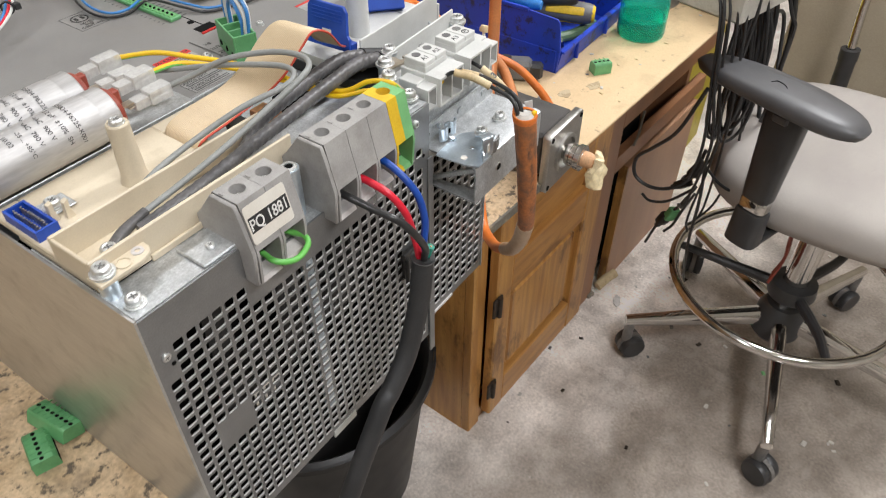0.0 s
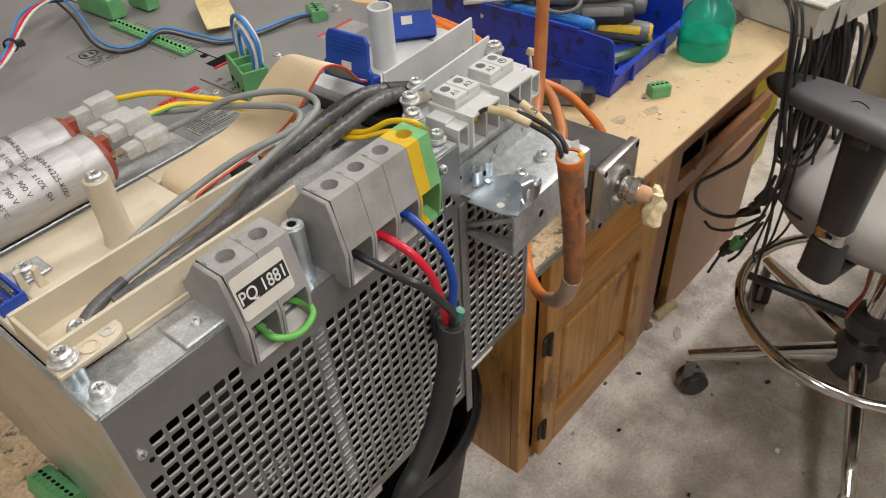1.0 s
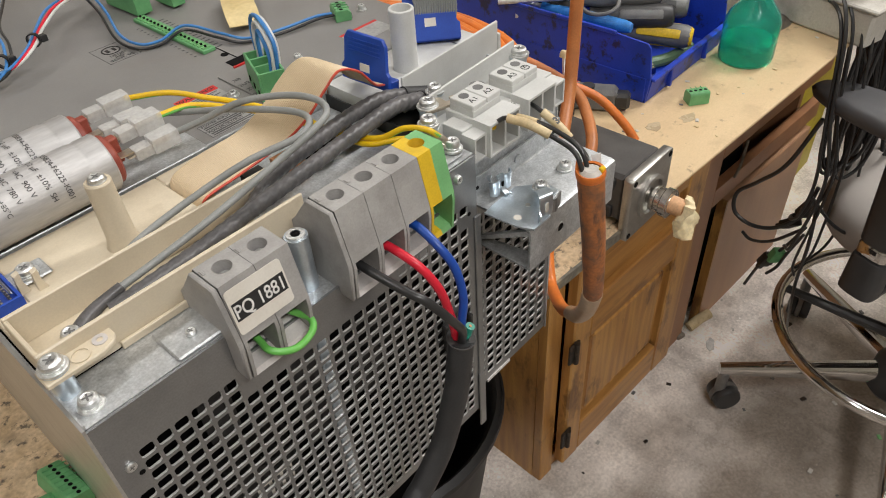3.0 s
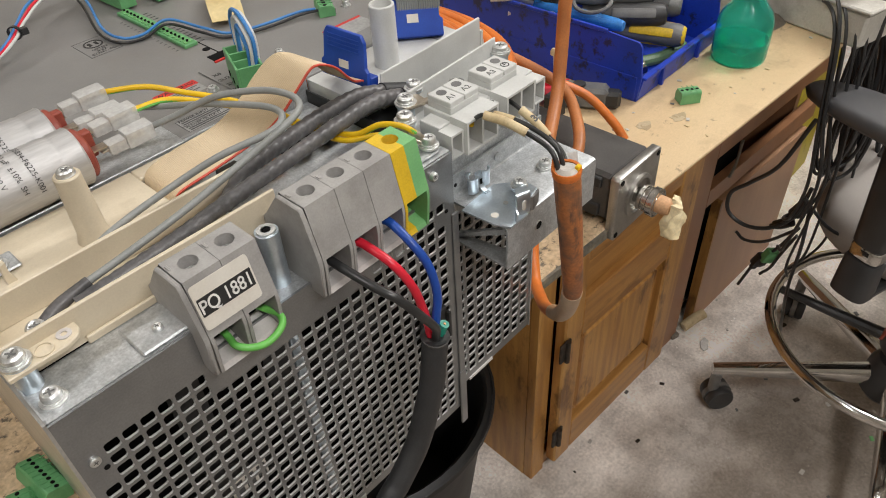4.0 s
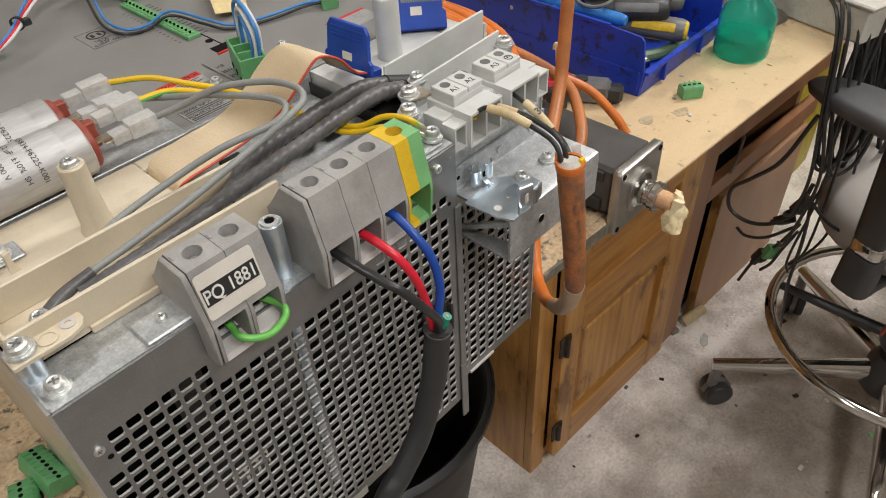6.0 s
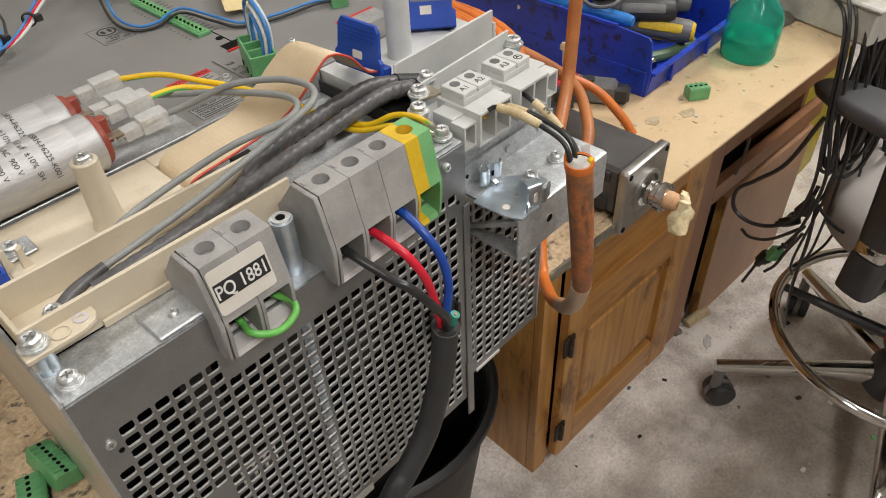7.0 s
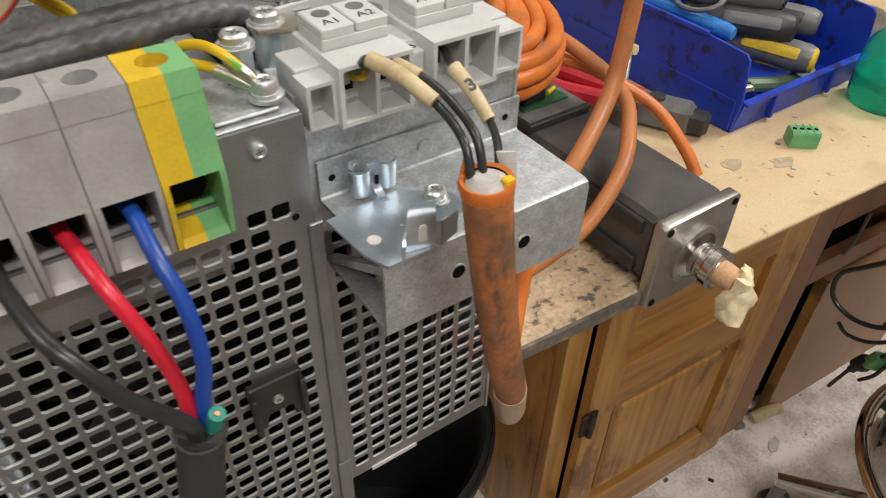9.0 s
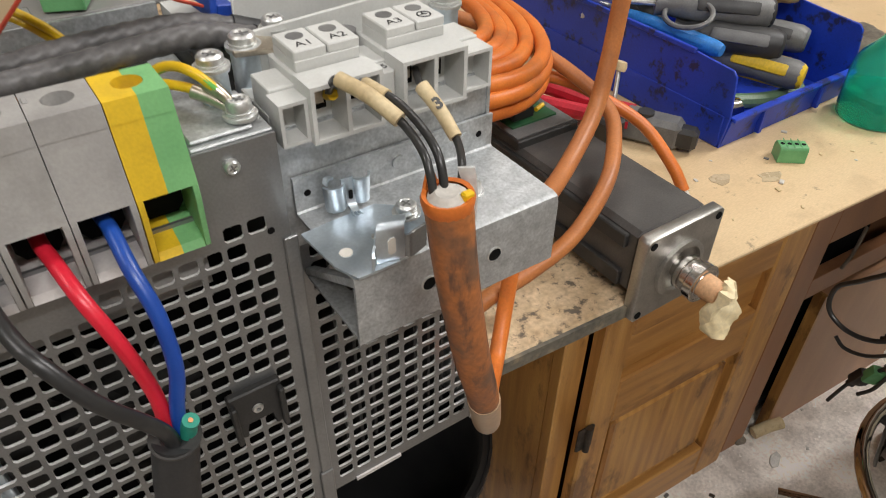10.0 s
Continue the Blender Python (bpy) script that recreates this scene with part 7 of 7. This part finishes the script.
bottle()
plug_block((0.784, 0.0885, ZP), 142, 4, "loose green four-pole plug lying on the plywood", 0.0066, 0.0165, 0.018, "loose green plugs")
plug_block((0, 0, 0), 0, 8, "loose green eight-pole plug leaning on another beside the drive", 0.0054, 0.014, 0.02, "loose green plugs", m=Matrix.Translation((-0.0145, 0.190, ZB + 0.004)) @ pose(0, 0, 0, 20, 0, 96))
plug_block((0, 0, 0), 0, 6, "loose green plug lying beside the drive", 0.0054, 0.014, 0.02, "loose green plugs", m=Matrix.Translation((-0.0345, 0.178, ZB)) @ pose(0, 0, 0, 0, 0, 72))
rnd = random.Random(8)
for k in range(46):
    x, y = rnd.uniform(0.62, 1.05), rnd.uniform(0.03, 0.13)
    if (x - 0.928) ** 2 + (y - 0.09) ** 2 < 0.0016:
        continue
    s = rnd.uniform(0.0008, 0.0022)
    if k > 15:
        break
    sc = thing("scrap", (x, y, ZP), "tiny scrap of wire or plastic on the plywood", "scrap", "scraps on the bench")
    part("bit", box(bmesh.new(), -s * 1.6, s * 1.6, -s, s, 0, s * 0.8, s * 0.2, pose(x, y, ZP, 0, 0, rnd.uniform(0, 180))), rnd.choice(("debris", "toolgrey", "black", "cream")), sc)
for x, y, a in ((0.742, 0.078, 15), (0.700, 0.1, 60)):
    chp = thing("veneer_chip", (x, y, ZP), "flat pale chip of clear film on the plywood", "chip", "chips on the bench")
    part("chip", prism(bmesh.new(), [(x + (0.012 + 0.004 * math.sin(a * 0.11 + 2.3 * k)) * math.cos(k * 0.7), y + (0.0075 + 0.002 * math.sin(a + 1.7 * k)) * math.sin(k * 0.7)) for k in range(9)], "z", ZP, ZP + 0.0004), "film", chp)
gcard = thing("green_card", (0.675, 0.15, 0.765), "green plastic card tucked below the bench edge", "card")
part("card", prism(bmesh.new(), [(0.655, 0.755), (0.73, 0.748), (0.735, 0.772), (0.66, 0.774)], "y", 0.135, 0.137), "plug", gcard)

# ---- chair ----
def chair():
    cx, cy = 1.187, -0.255
    ob = thing("swivel_chair", (cx, cy, 0), "grey upholstered swivel work chair with chrome foot ring and castors", "chair")
    # star base
    base = part("base_hub", lathe(bmesh.new(), [(0, 0.1), (0.045, 0.1), (0.052, 0.11), (0.05, 0.165), (0.038, 0.188), (0, 0.188)], 28, Matrix.Translation((cx, cy, 0))), "chairblack", ob)
    for k in range(5):
        a = radians(50 + 72 * k)
        c, s = math.cos(a), math.sin(a)
        R = 0.315
        m = Matrix.Translation((cx, cy, 0)) @ pose(0, 0, 0, 0, 0, 50 + 72 * k)
        bm = bmesh.new()
        prof = [(0.035, 0.017, 0.128, 0.17), (0.12, 0.0155, 0.12, 0.156), (0.22, 0.0135, 0.11, 0.14), (R + 0.012, 0.0115, 0.1, 0.121)]
        rings = []
        for x, w, z0, z1 in prof:
            rings.append([bm.verts.new(m @ Vector((x, w * ya, z0 + (z1 - z0) * za))) for ya, za in ((-0.8, 0), (0.8, 0), (1, 0.35), (0.92, 0.68), (0.6, 0.92), (0, 1), (-0.6, 0.92), (-0.92, 0.68), (-1, 0.35))])
        for r0, r1 in zip(rings, rings[1:]):
            for i in range(9):
                j = (i + 1) % 9
                bm.faces.new((r0[i], r0[j], r1[j], r1[i]))
        bm.faces.new(rings[0])
        bm.faces.new(rings[-1][::-1])
        part("base_leg", bm, "chrome", ob, "chromed star-base leg")
        # castor
        wx, wy = cx + c * R, cy + s * R
        ta = a + (0.9, 1.9, -0.6, 0.4, 1.4)[k]
        tx, ty = math.cos(ta), math.sin(ta)
        ox, oy = wx - ty * 0.012, wy + tx * 0.012
        cs = part("castor", cyl(bmesh.new(), (wx, wy, 0.045), (wx, wy, 0.1), 0.011, seg=16), "wheel", ob, "twin-wheel castor")
        for sg in (-1, 1):
            q = Vector((ox, oy, 0.0285))
            ax = Vector((tx, ty, 0))
            part("wheel", lathe(bmesh.new(), [(0, 0), (0.022, 0), (0.0265, 0.002), (0.0285, 0.006), (0.0285, 0.014), (0.026, 0.019), (0, 0.021)], 28, frame_pose(q + ax * sg * 0.004, (-ty, tx, 0), (0, 0, sg))), "chairblack", cs)
        part("hood", lathe(bmesh.new(), [(0.026, -0.005), (0.030, -0.005), (0.030, 0.005), (0.026, 0.005)], 24, frame_pose((ox, oy, 0.0285), (-ty, tx, 0), (0, 0, 1)) @ Matrix.Identity(4)), "wheel", cs)
    # column
    part("column", cyl(bmesh.new(), (cx, cy, 0.18), (cx, cy, 0.41), 0.026, seg=28), "chrome", ob, "chromed gas-lift column")
    part("inner_column", cyl(bmesh.new(), (cx, cy, 0.41), (cx, cy, 0.43), 0.016, seg=20), "chrome", ob)
    part("mechanism", B(cx - 0.09, cx + 0.09, cy - 0.06, cy + 0.06, 0.425, 0.44, 0.006), "chairblack", ob)
    part("lever", T([(cx, cy - 0.05, 0.433), (cx + 0.02, cy - 0.16, 0.432), (cx + 0.03, cy - 0.22, 0.428)], 0.006, 10), "chairblack", ob)
    part("tilt_knob", lathe(bmesh.new(), [(0, 0), (0.02, 0), (0.024, 0.006), (0.024, 0.03), (0, 0.032)], 20, frame_pose((cx - 0.06, cy - 0.14, 0.425), (0, 1, 0), (0, 0, 1))), "chairblack", ob)
    # foot ring
    zr, rr = 0.255, 0.226
    rc = [(cx - 0.01 + rr * math.cos(2 * math.pi * k / 48), cy + 0.02 + rr * math.sin(2 * math.pi * k / 48), zr) for k in range(49)]
    part("foot_ring", T(rc, 0.0105, 14, 1, caps=False), "chrome", ob, "chromed foot ring")
    part("ring_collar", lathe(bmesh.new(), [(0.0262, 0.215), (0.046, 0.215), (0.05, 0.225), (0.046, 0.25), (0.0262, 0.255)], 28, Matrix.Translation((cx, cy, 0))), "chairblack", ob)
    for k in range(3):
        a = radians(95 + 120 * k)
        c, s = math.cos(a), math.sin(a)
        part("ring_spoke", T([(cx + 0.04 * c, cy + 0.04 * s, 0.232), (cx + 0.14 * c, cy + 0.14 * s, 0.238), (cx - 0.01 + rr * c, cy + 0.02 + rr * s, 0.252)], 0.012, 10, r_end=0.008), "chairblack", ob)
    # seat
    bm = bmesh.new()
    seat = []
    N = 56
    for z, k in ((0.452, 0.0), (0.452, 0.90), (0.458, 0.97), (0.478, 1.0), (0.506, 0.99), (0.526, 0.94), (0.536, 0.8), (0.535, 0.5), (0.532, 0.0)):
        ring = []
        for i in range(N):
            a = 2 * math.pi * i / N
            ca, sa = math.cos(a), math.sin(a)
            q = (abs(ca) ** 2.9 + abs(sa) ** 2.9) ** (-1 / 2.9)
            ring.append(bm.verts.new((cx + 0.098 + 0.25 * q * ca * k, cy - 0.003 + 0.248 * q * sa * k, z)) if k else None)
        if k == 0:
            v0 = bm.verts.new((cx + 0.098, cy - 0.003, z))
            ring = [v0] * N
        seat.append(ring)
    for r0, r1 in zip(seat, seat[1:]):
        for i in range(N):
            j = (i + 1) % N
            f = []
            for v in (r0[i], r0[j], r1[j], r1[i]):
                if v not in f:
                    f.append(v)
            if len(f) > 2:
                bm.faces.new(f)
    part("seat", bm, "fabric", ob, "grey fabric seat cushion", smooth=60)
    part("seat_pan", prism(bmesh.new(), [(cx + 0.09 + 0.2 * math.cos(2 * math.pi * i / 32), cy + 0.19 * math.sin(2 * math.pi * i / 32)) for i in range(32)], "z", 0.438, 0.4535), "chairblack", ob)
    # arm rests
    for sg, ax, ay in ((1, 1.012, -0.120),):
        bm = bmesh.new()
        N2 = 28
        rows = []
        ang = radians(72)
        for z, k in ((0.720, 0.55), (0.720, 0.86), (0.727, 0.97), (0.737, 1.0), (0.744, 0.95), (0.7485, 0.82), (0.7495, 0.4)):
            ring = []
            for i in range(N2):
                a = 2 * math.pi * i / N2
                ca, sa = math.cos(a), math.sin(a)
                u, v = 0.15 * math.copysign(abs(ca) ** 0.75, ca) * k, (0.043 - 0.006 * ca) * math.copysign(abs(sa) ** 0.8, sa) * k
                dip = -0.006 * (u / 0.15) ** 2
                ring.append(bm.verts.new((ax + u * math.cos(ang) - v * math.sin(ang), ay + u * math.sin(ang) + v * math.cos(ang), z + dip)))
            rows.append(ring)
        for r0, r1 in zip(rows, rows[1:]):
            for i in range(N2):
                j = (i + 1) % N2
                bm.faces.new((r0[i], r0[j], r1[j], r1[i]))
        bm.faces.new(rows[0][::-1])
        bm.faces.new(rows[-1])
        arm = part("arm_pad", bm, "armgrey", ob, "dark grey moulded arm pad with a crack", smooth=60)
        part("crack", T([(ax - 0.012, ay - 0.012, 0.7492), (ax - 0.004, ay - 0.006, 0.7496), (ax + 0.002, ay + 0.006, 0.7497), (ax - 0.006, ay + 0.014, 0.7494)], 0.0009, 6), "dark", arm)
        m = pose(ax + 0.003, ay - 0.026, 0, 0, 0, 72)
        for nm, z0, z1, w0, w1, d0, d1, mt in (("arm_sleeve", 0.533, 0.722, 0.026, 0.036, 0.019, 0.022, "chairblack"), ("arm_band", 0.508, 0.533, 0.025, 0.0255, 0.018, 0.0185, "chrome"), ("arm_socket", 0.433, 0.508, 0.03, 0.028, 0.023, 0.021, "chairblack")):
            bm = bmesh.new()
            rows = []
            for z, w_, d_ in ((z0, w0 * 0.86, d0 * 0.86), (z0 + 0.004, w0, d0), (z1 - 0.004, w1, d1), (z1, w1 * 0.92, d1 * 0.92)):
                rows.append([bm.verts.new(m @ Vector((w_ * math.copysign(abs(math.cos(q)) ** 0.55, math.cos(q)), d_ * math.copysign(abs(math.sin(q)) ** 0.55, math.sin(q)), z))) for q in (2 * math.pi * (i + 0.5) / 20 for i in range(20))])
            for r0, r1 in zip(rows, rows[1:]):
                for i in range(20):
                    bm.faces.new((r0[i], r0[(i + 1) % 20], r1[(i + 1) % 20], r1[i]))
            bm.faces.new(rows[0][::-1])
            bm.faces.new(rows[-1])
            part(nm, bm, mt, ob)
        bm = box(bmesh.new(), -0.03, 0.03, -0.2, 0.0, 0.437, 0.449, 0.003, m)
        part("arm_bar", bm, "chairblack", ob)
        part("arm_button", box(bmesh.new(), -0.014, 0.014, 0.018, 0.027, 0.692, 0.708, 0.003, m), "armgrey", ob)
    red = thing("red_cable_bundle", (1.19, -0.2, 0.3), "bunch of dark red wires hanging under the seat", "wire bundle")
    for k in range(5):
        part("wire", T([(cx - 0.045 + 0.006 * k, cy + 0.03, 0.43), (cx - 0.06 + 0.008 * k, cy + 0.04, 0.40), (cx - 0.05 + 0.004 * k, cy + 0.035, 0.33), (cx - 0.062 + 0.009 * k, cy + 0.045, 0.27)], 0.003, 8), "redcap", red)


chair()

# ---- far end of the bench ----
wb = thing("white_junction_box", (1.09, 0.08, ZP), "grimy white metal box at the end of the bench", "box")
part("body", box(bmesh.new(), 0.0, 0.28, -0.045, 0.12, 0, 0.05, 0.004, pose(1.055, 0.015, ZP, 0, 0, -14)), "boxwhite", wb)
part("lid", box(bmesh.new(), -0.004, 0.284, -0.049, 0.124, 0.05, 0.056, 0.002, pose(1.055, 0.015, ZP, 0, 0, -14)), "boxwhite", wb)
dr = thing("dirty_white_drum", (1.12, 0.03, ZP + 0.056), "scuffed off-white cable drum on the box", "drum")
part("drum", lathe(bmesh.new(), [(0, 0), (0.045, 0), (0.05, 0.004), (0.047, 0.012), (0.047, 0.07), (0.05, 0.078), (0.045, 0.082), (0, 0.082)], 32, Matrix.Translation((1.115, 0.03, ZP + 0.056))), "boxwhite", dr)
rag = thing("crumpled_rag", (1.05, 0.16, ZP), "crumpled grey-brown rag on the bench", "rag")
bm = bmesh.new()
n = 22
vv = [[None] * (n + 1) for _ in range(n + 1)]
for i in range(n + 1):
    for j in range(n + 1):
        u, v = i / n - 0.5, j / n - 0.5
        p = Vector((1.05 + u * 0.17 + v * 0.05, 0.165 + v * 0.16, 0))
        e = max(0.0, 1 - 2.05 * max(abs(u), abs(v)))
        z = ZP + 0.001 + 0.028 * e ** 0.4 * (0.65 + 0.6 * noise.noise(p * 30) + 0.25 * noise.noise(p * 80))
        vv[i][j] = bm.verts.new((p.x + 0.008 * noise.noise(p * 25 + Vector((5, 0, 0))), p.y + 0.008 * noise.noise(p * 25 + Vector((0, 7, 0))), max(ZP + 0.001, z)))
for i in range(n):
    for j in range(n):
        bm.faces.new((vv[i][j], vv[i + 1][j], vv[i + 1][j + 1], vv[i][j + 1]))
bmesh.ops.solidify(bm, geom=bm.faces, thickness=0.002)
part("cloth", bm, "rag", rag, smooth=60)
rnd = random.Random(21)
for k in range(6):
    x = 1.005 + 0.014 * (k % 5) + rnd.uniform(-0.006, 0.006)
    y = 0.008 - 0.008 * (k % 4) - 0.012 + rnd.uniform(-0.006, 0.006)
    low = rnd.choice((0.36, 0.42, 0.48, 0.55))
    pts = [(x + 0.1, y + 0.07, ZP + 0.03 + 0.003 * k), (x + 0.05, y + 0.03, ZP + 0.05 + 0.003 * k), (x + 0.012, y, ZP + 0.025), (x, y - 0.018, 0.72), (x + 0.01, y - 0.03 + rnd.uniform(-0.01, 0.01), 0.60), (x + 0.035 + rnd.uniform(-0.02, 0.02), y - 0.02, low + 0.04), (x + 0.06 + rnd.uniform(-0.02, 0.02), y - 0.012 + rnd.uniform(-0.02, 0.02), low)]
    if k % 3 == 0:
        pts += [(x + 0.11, y - 0.03, low + 0.03), (x + 0.12, y - 0.035, low + 0.16), (x + 0.10, y - 0.01, 0.72)]
    wire(pts, rnd.choice((0.0024, 0.0034, 0.0028)), "blackwire", "black mains cable hanging in a bunch off the bench", "hanging black cables", 8, "hanging_cable")
for k in range(5):
    x, y = 1.10 + 0.014 * (k % 4), -0.02 - 0.012 * (k // 2)
    wire([(x, y + 0.06, ZP + 0.07), (x + 0.015, y + 0.01, ZP + 0.045), (x + 0.022, y - 0.02, 0.74), (x + 0.03, y - 0.028, 0.64), (x + 0.02, y - 0.02, 0.58), (x - 0.01, y + 0.0, 0.57), (x - 0.025, y + 0.01, 0.64), (x - 0.02, y + 0.005, 0.74), (x - 0.01, y + 0.01, ZP + 0.05), (x + 0.01, y + 0.07, ZP + 0.06)], 0.003, "blackwire", "black mains cable coiled off the bench end", "hanging black cables", 8, "hanging_cable")
wire([(1.02, -0.012, 0.70), (1.03, 0.02, 0.60), (1.045, 0.06, 0.54), (1.052, 0.09, 0.50), (1.05, 0.085, 0.462), (1.05, 0.05, 0.448), (1.052, 0.01, 0.462), (1.06, -0.02, 0.50), (1.06, -0.03, 0.56)], 0.0036, "blackwire", "black cable hanging in a wide loop", "hanging black cables", 10, "hanging_cable")
wire([(1.03, -0.03, 0.56), (1.06, -0.075, 0.50), (1.09, -0.12, 0.478), (1.12, -0.17, 0.49)], 0.003, "blackwire", "thin black cable running towards the chair", "hanging black cables", 8, "hanging_cable")
for pts in ([(1.07, -0.03, 0.47), (1.09, -0.005, 0.40), (1.098, 0.015, 0.36), (1.102, 0.028, 0.335), (1.1, 0.038, 0.30), (1.1, 0.046, 0.268)], [(1.075, -0.03, 0.45), (1.095, -0.01, 0.38), (1.10, 0.0, 0.34), (1.10, 0.014, 0.315)], [(1.075, -0.025, 0.46), (1.09, 0.02, 0.40), (1.09, 0.055, 0.385), (1.09, 0.075, 0.395)]):
    wire(pts, 0.003, "blackwire", "thin black lead with its plug hanging free", "hanging black cables", 8, "hanging_cable")
wire([(1.04, -0.04, 0.55), (1.06, -0.045, 0.45), (1.085, -0.043, 0.33), (1.15, -0.04, 0.2), (1.25, -0.03, 0.06), (1.34, -0.01, 0.006), (1.40, 0.0, 0.006)], 0.0032, "blackwire", "thin black lead reaching the floor", "hanging black cables", 8, "hanging_cable")
for p, d, mt in (((1.101, 0.022, 0.345), (0, 0.35, -0.9), "blackwire"), ((1.098, 0.008, 0.365), (0, 0.3, -0.9), "plug"), ((1.075, -0.02, 0.50), (0, 0.4, -0.9), "blackwire"), ((1.085, 0.0, 0.455), (0.1, 0.6, -0.6), "blackwire")):
    pg = thing("mains_plug", p, "small black cable plug hanging free", "plug", "hanging plugs")
    m = frame_pose(p, Vector(d).orthogonal(), Vector(d).cross(Vector(d).orthogonal()))
    part("body", box(bmesh.new(), -0.008, 0.008, -0.011, 0.011, -0.018, 0.014, 0.004, m, 2), mt, pg)
    part("grip", box(bmesh.new(), -0.005, 0.005, -0.006, 0.006, 0.014, 0.026, 0.002, m), "blackwire", pg)

rnd = random.Random(33)
for k in range(9):
    x, y, low = 1.13 + 0.012 * k, -0.05 + rnd.uniform(-0.03, 0.03), rnd.uniform(0.46, 0.66)
    sw, bow = rnd.uniform(-0.035, 0.035), rnd.uniform(0.03, 0.075)
    wire([(1.1 + 0.01 * k, 0.05, ZP + 0.062), (x - 0.01, y + 0.04, ZP + 0.075), (x + 0.012 + sw * 0.3, y - 0.01, 0.77), (x + sw, y - 0.02, low + 0.1), (x + sw + bow * 0.5, y - 0.012, low), (x + sw + bow, y + 0.015, low + 0.09), (x + bow * 0.8, y + 0.035, 0.76), (x + 0.03, 0.03, ZP + 0.06)], rnd.choice((0.0036, 0.0045, 0.0055)), "blackwire", "black mains cable coiled off the bench end", "hanging black cables", 8, "hanging_cable")

# ---- floor clutter, locker and pole behind ----
lk = thing("beige_locker", (2.4, -0.7, 0), "tall beige painted steel locker behind the chair", "locker")
part("body", B(2.02, 2.5, -1.8, 0.045, 0.0, 1.9, 0.004), "locker", lk)
part("door", B(2.005, 2.02, -0.9, 0.035, 0.06, 1.87, 0.003), "locker", lk)
part("plinth", B(2.012, 2.02, -1.79, 0.035, 0.0, 0.055), "locker", lk)
pole = thing("gas_strut_pole", (1.9, -0.14, 0), "chrome pole with a black sleeve leaning before the locker", "pole")
part("sleeve", T([(1.9, -0.16, 0.0), (1.9, -0.148, 0.22), (1.9, -0.139, 0.425)], 0.022, 16), "chairblack", pole)
part("rod", T([(1.9, -0.139, 0.425), (1.905, -0.125, 0.6), (1.915, -0.11, 0.9)], 0.011, 14), "chrome", pole)
part("collar", lathe(bmesh.new(), [(0.012, 0), (0.024, 0), (0.024, 0.03), (0.012, 0.032)], 16, frame_pose((1.9, -0.139, 0.415), (1, 0, 0), (0, 1, -0.06))), "chairblack", pole)
part("foot", B(1.82, 1.98, -0.24, -0.08, 0.0, 0.012, 0.003), "iron", pole)
rnd = random.Random(5)
junk = thing("floor_debris_pile", (1.19, 0.17, 0), "small heap of pale rubble and pipe ends by the cabinet", "debris")
for k in range(14):
    x, y, s = 1.19 + rnd.uniform(-0.055, 0.055), 0.172 + rnd.uniform(-0.03, 0.045), rnd.uniform(0.008, 0.02)
    part("chunk", box(bmesh.new(), -s, s, -s * 0.7, s * 0.7, 0, s * 1.1, s * 0.25, pose(x, y, 0.0, 0, 0, rnd.uniform(0, 180))), rnd.choice(("debris", "boxwhite", "iron", "rag")), junk)
part("pipe_end", T([(1.16, 0.15, 0.02), (1.19, 0.14, 0.03), (1.215, 0.13, 0.035)], 0.012, 12), "cream", junk)
chipw = thing("white_scrap", (1.156, 0.093, 0), "flat white plastic scrap on the floor", "scrap", "scraps on the floor")
part("bit", prism(bmesh.new(), [(1.14, 0.085), (1.152, 0.08), (1.176, 0.092), (1.178, 0.103), (1.16, 0.104), (1.145, 0.095)], "z", 0.0, 0.004, 0.0008), "whiteink", chipw)
for k in range(46):
    x, y = rnd.uniform(0.66, 1.7), rnd.uniform(-0.55, 0.17)
    s = rnd.uniform(0.0015, 0.005)
    mt = rnd.choice(("debris", "boxwhite", "iron", "toolgrey", "green" if k % 6 == 0 else "debris"))
    sc = thing("scrap", (x, y, 0), "small scrap of swarf or plastic on the floor", "scrap", "scraps on the floor")
    part("bit", box(bmesh.new(), -s * 1.5, s * 1.5, -s, s, 0, s * 0.8, s * 0.2, pose(x, y, 0, 0, 0, rnd.uniform(0, 180))), mt, sc)
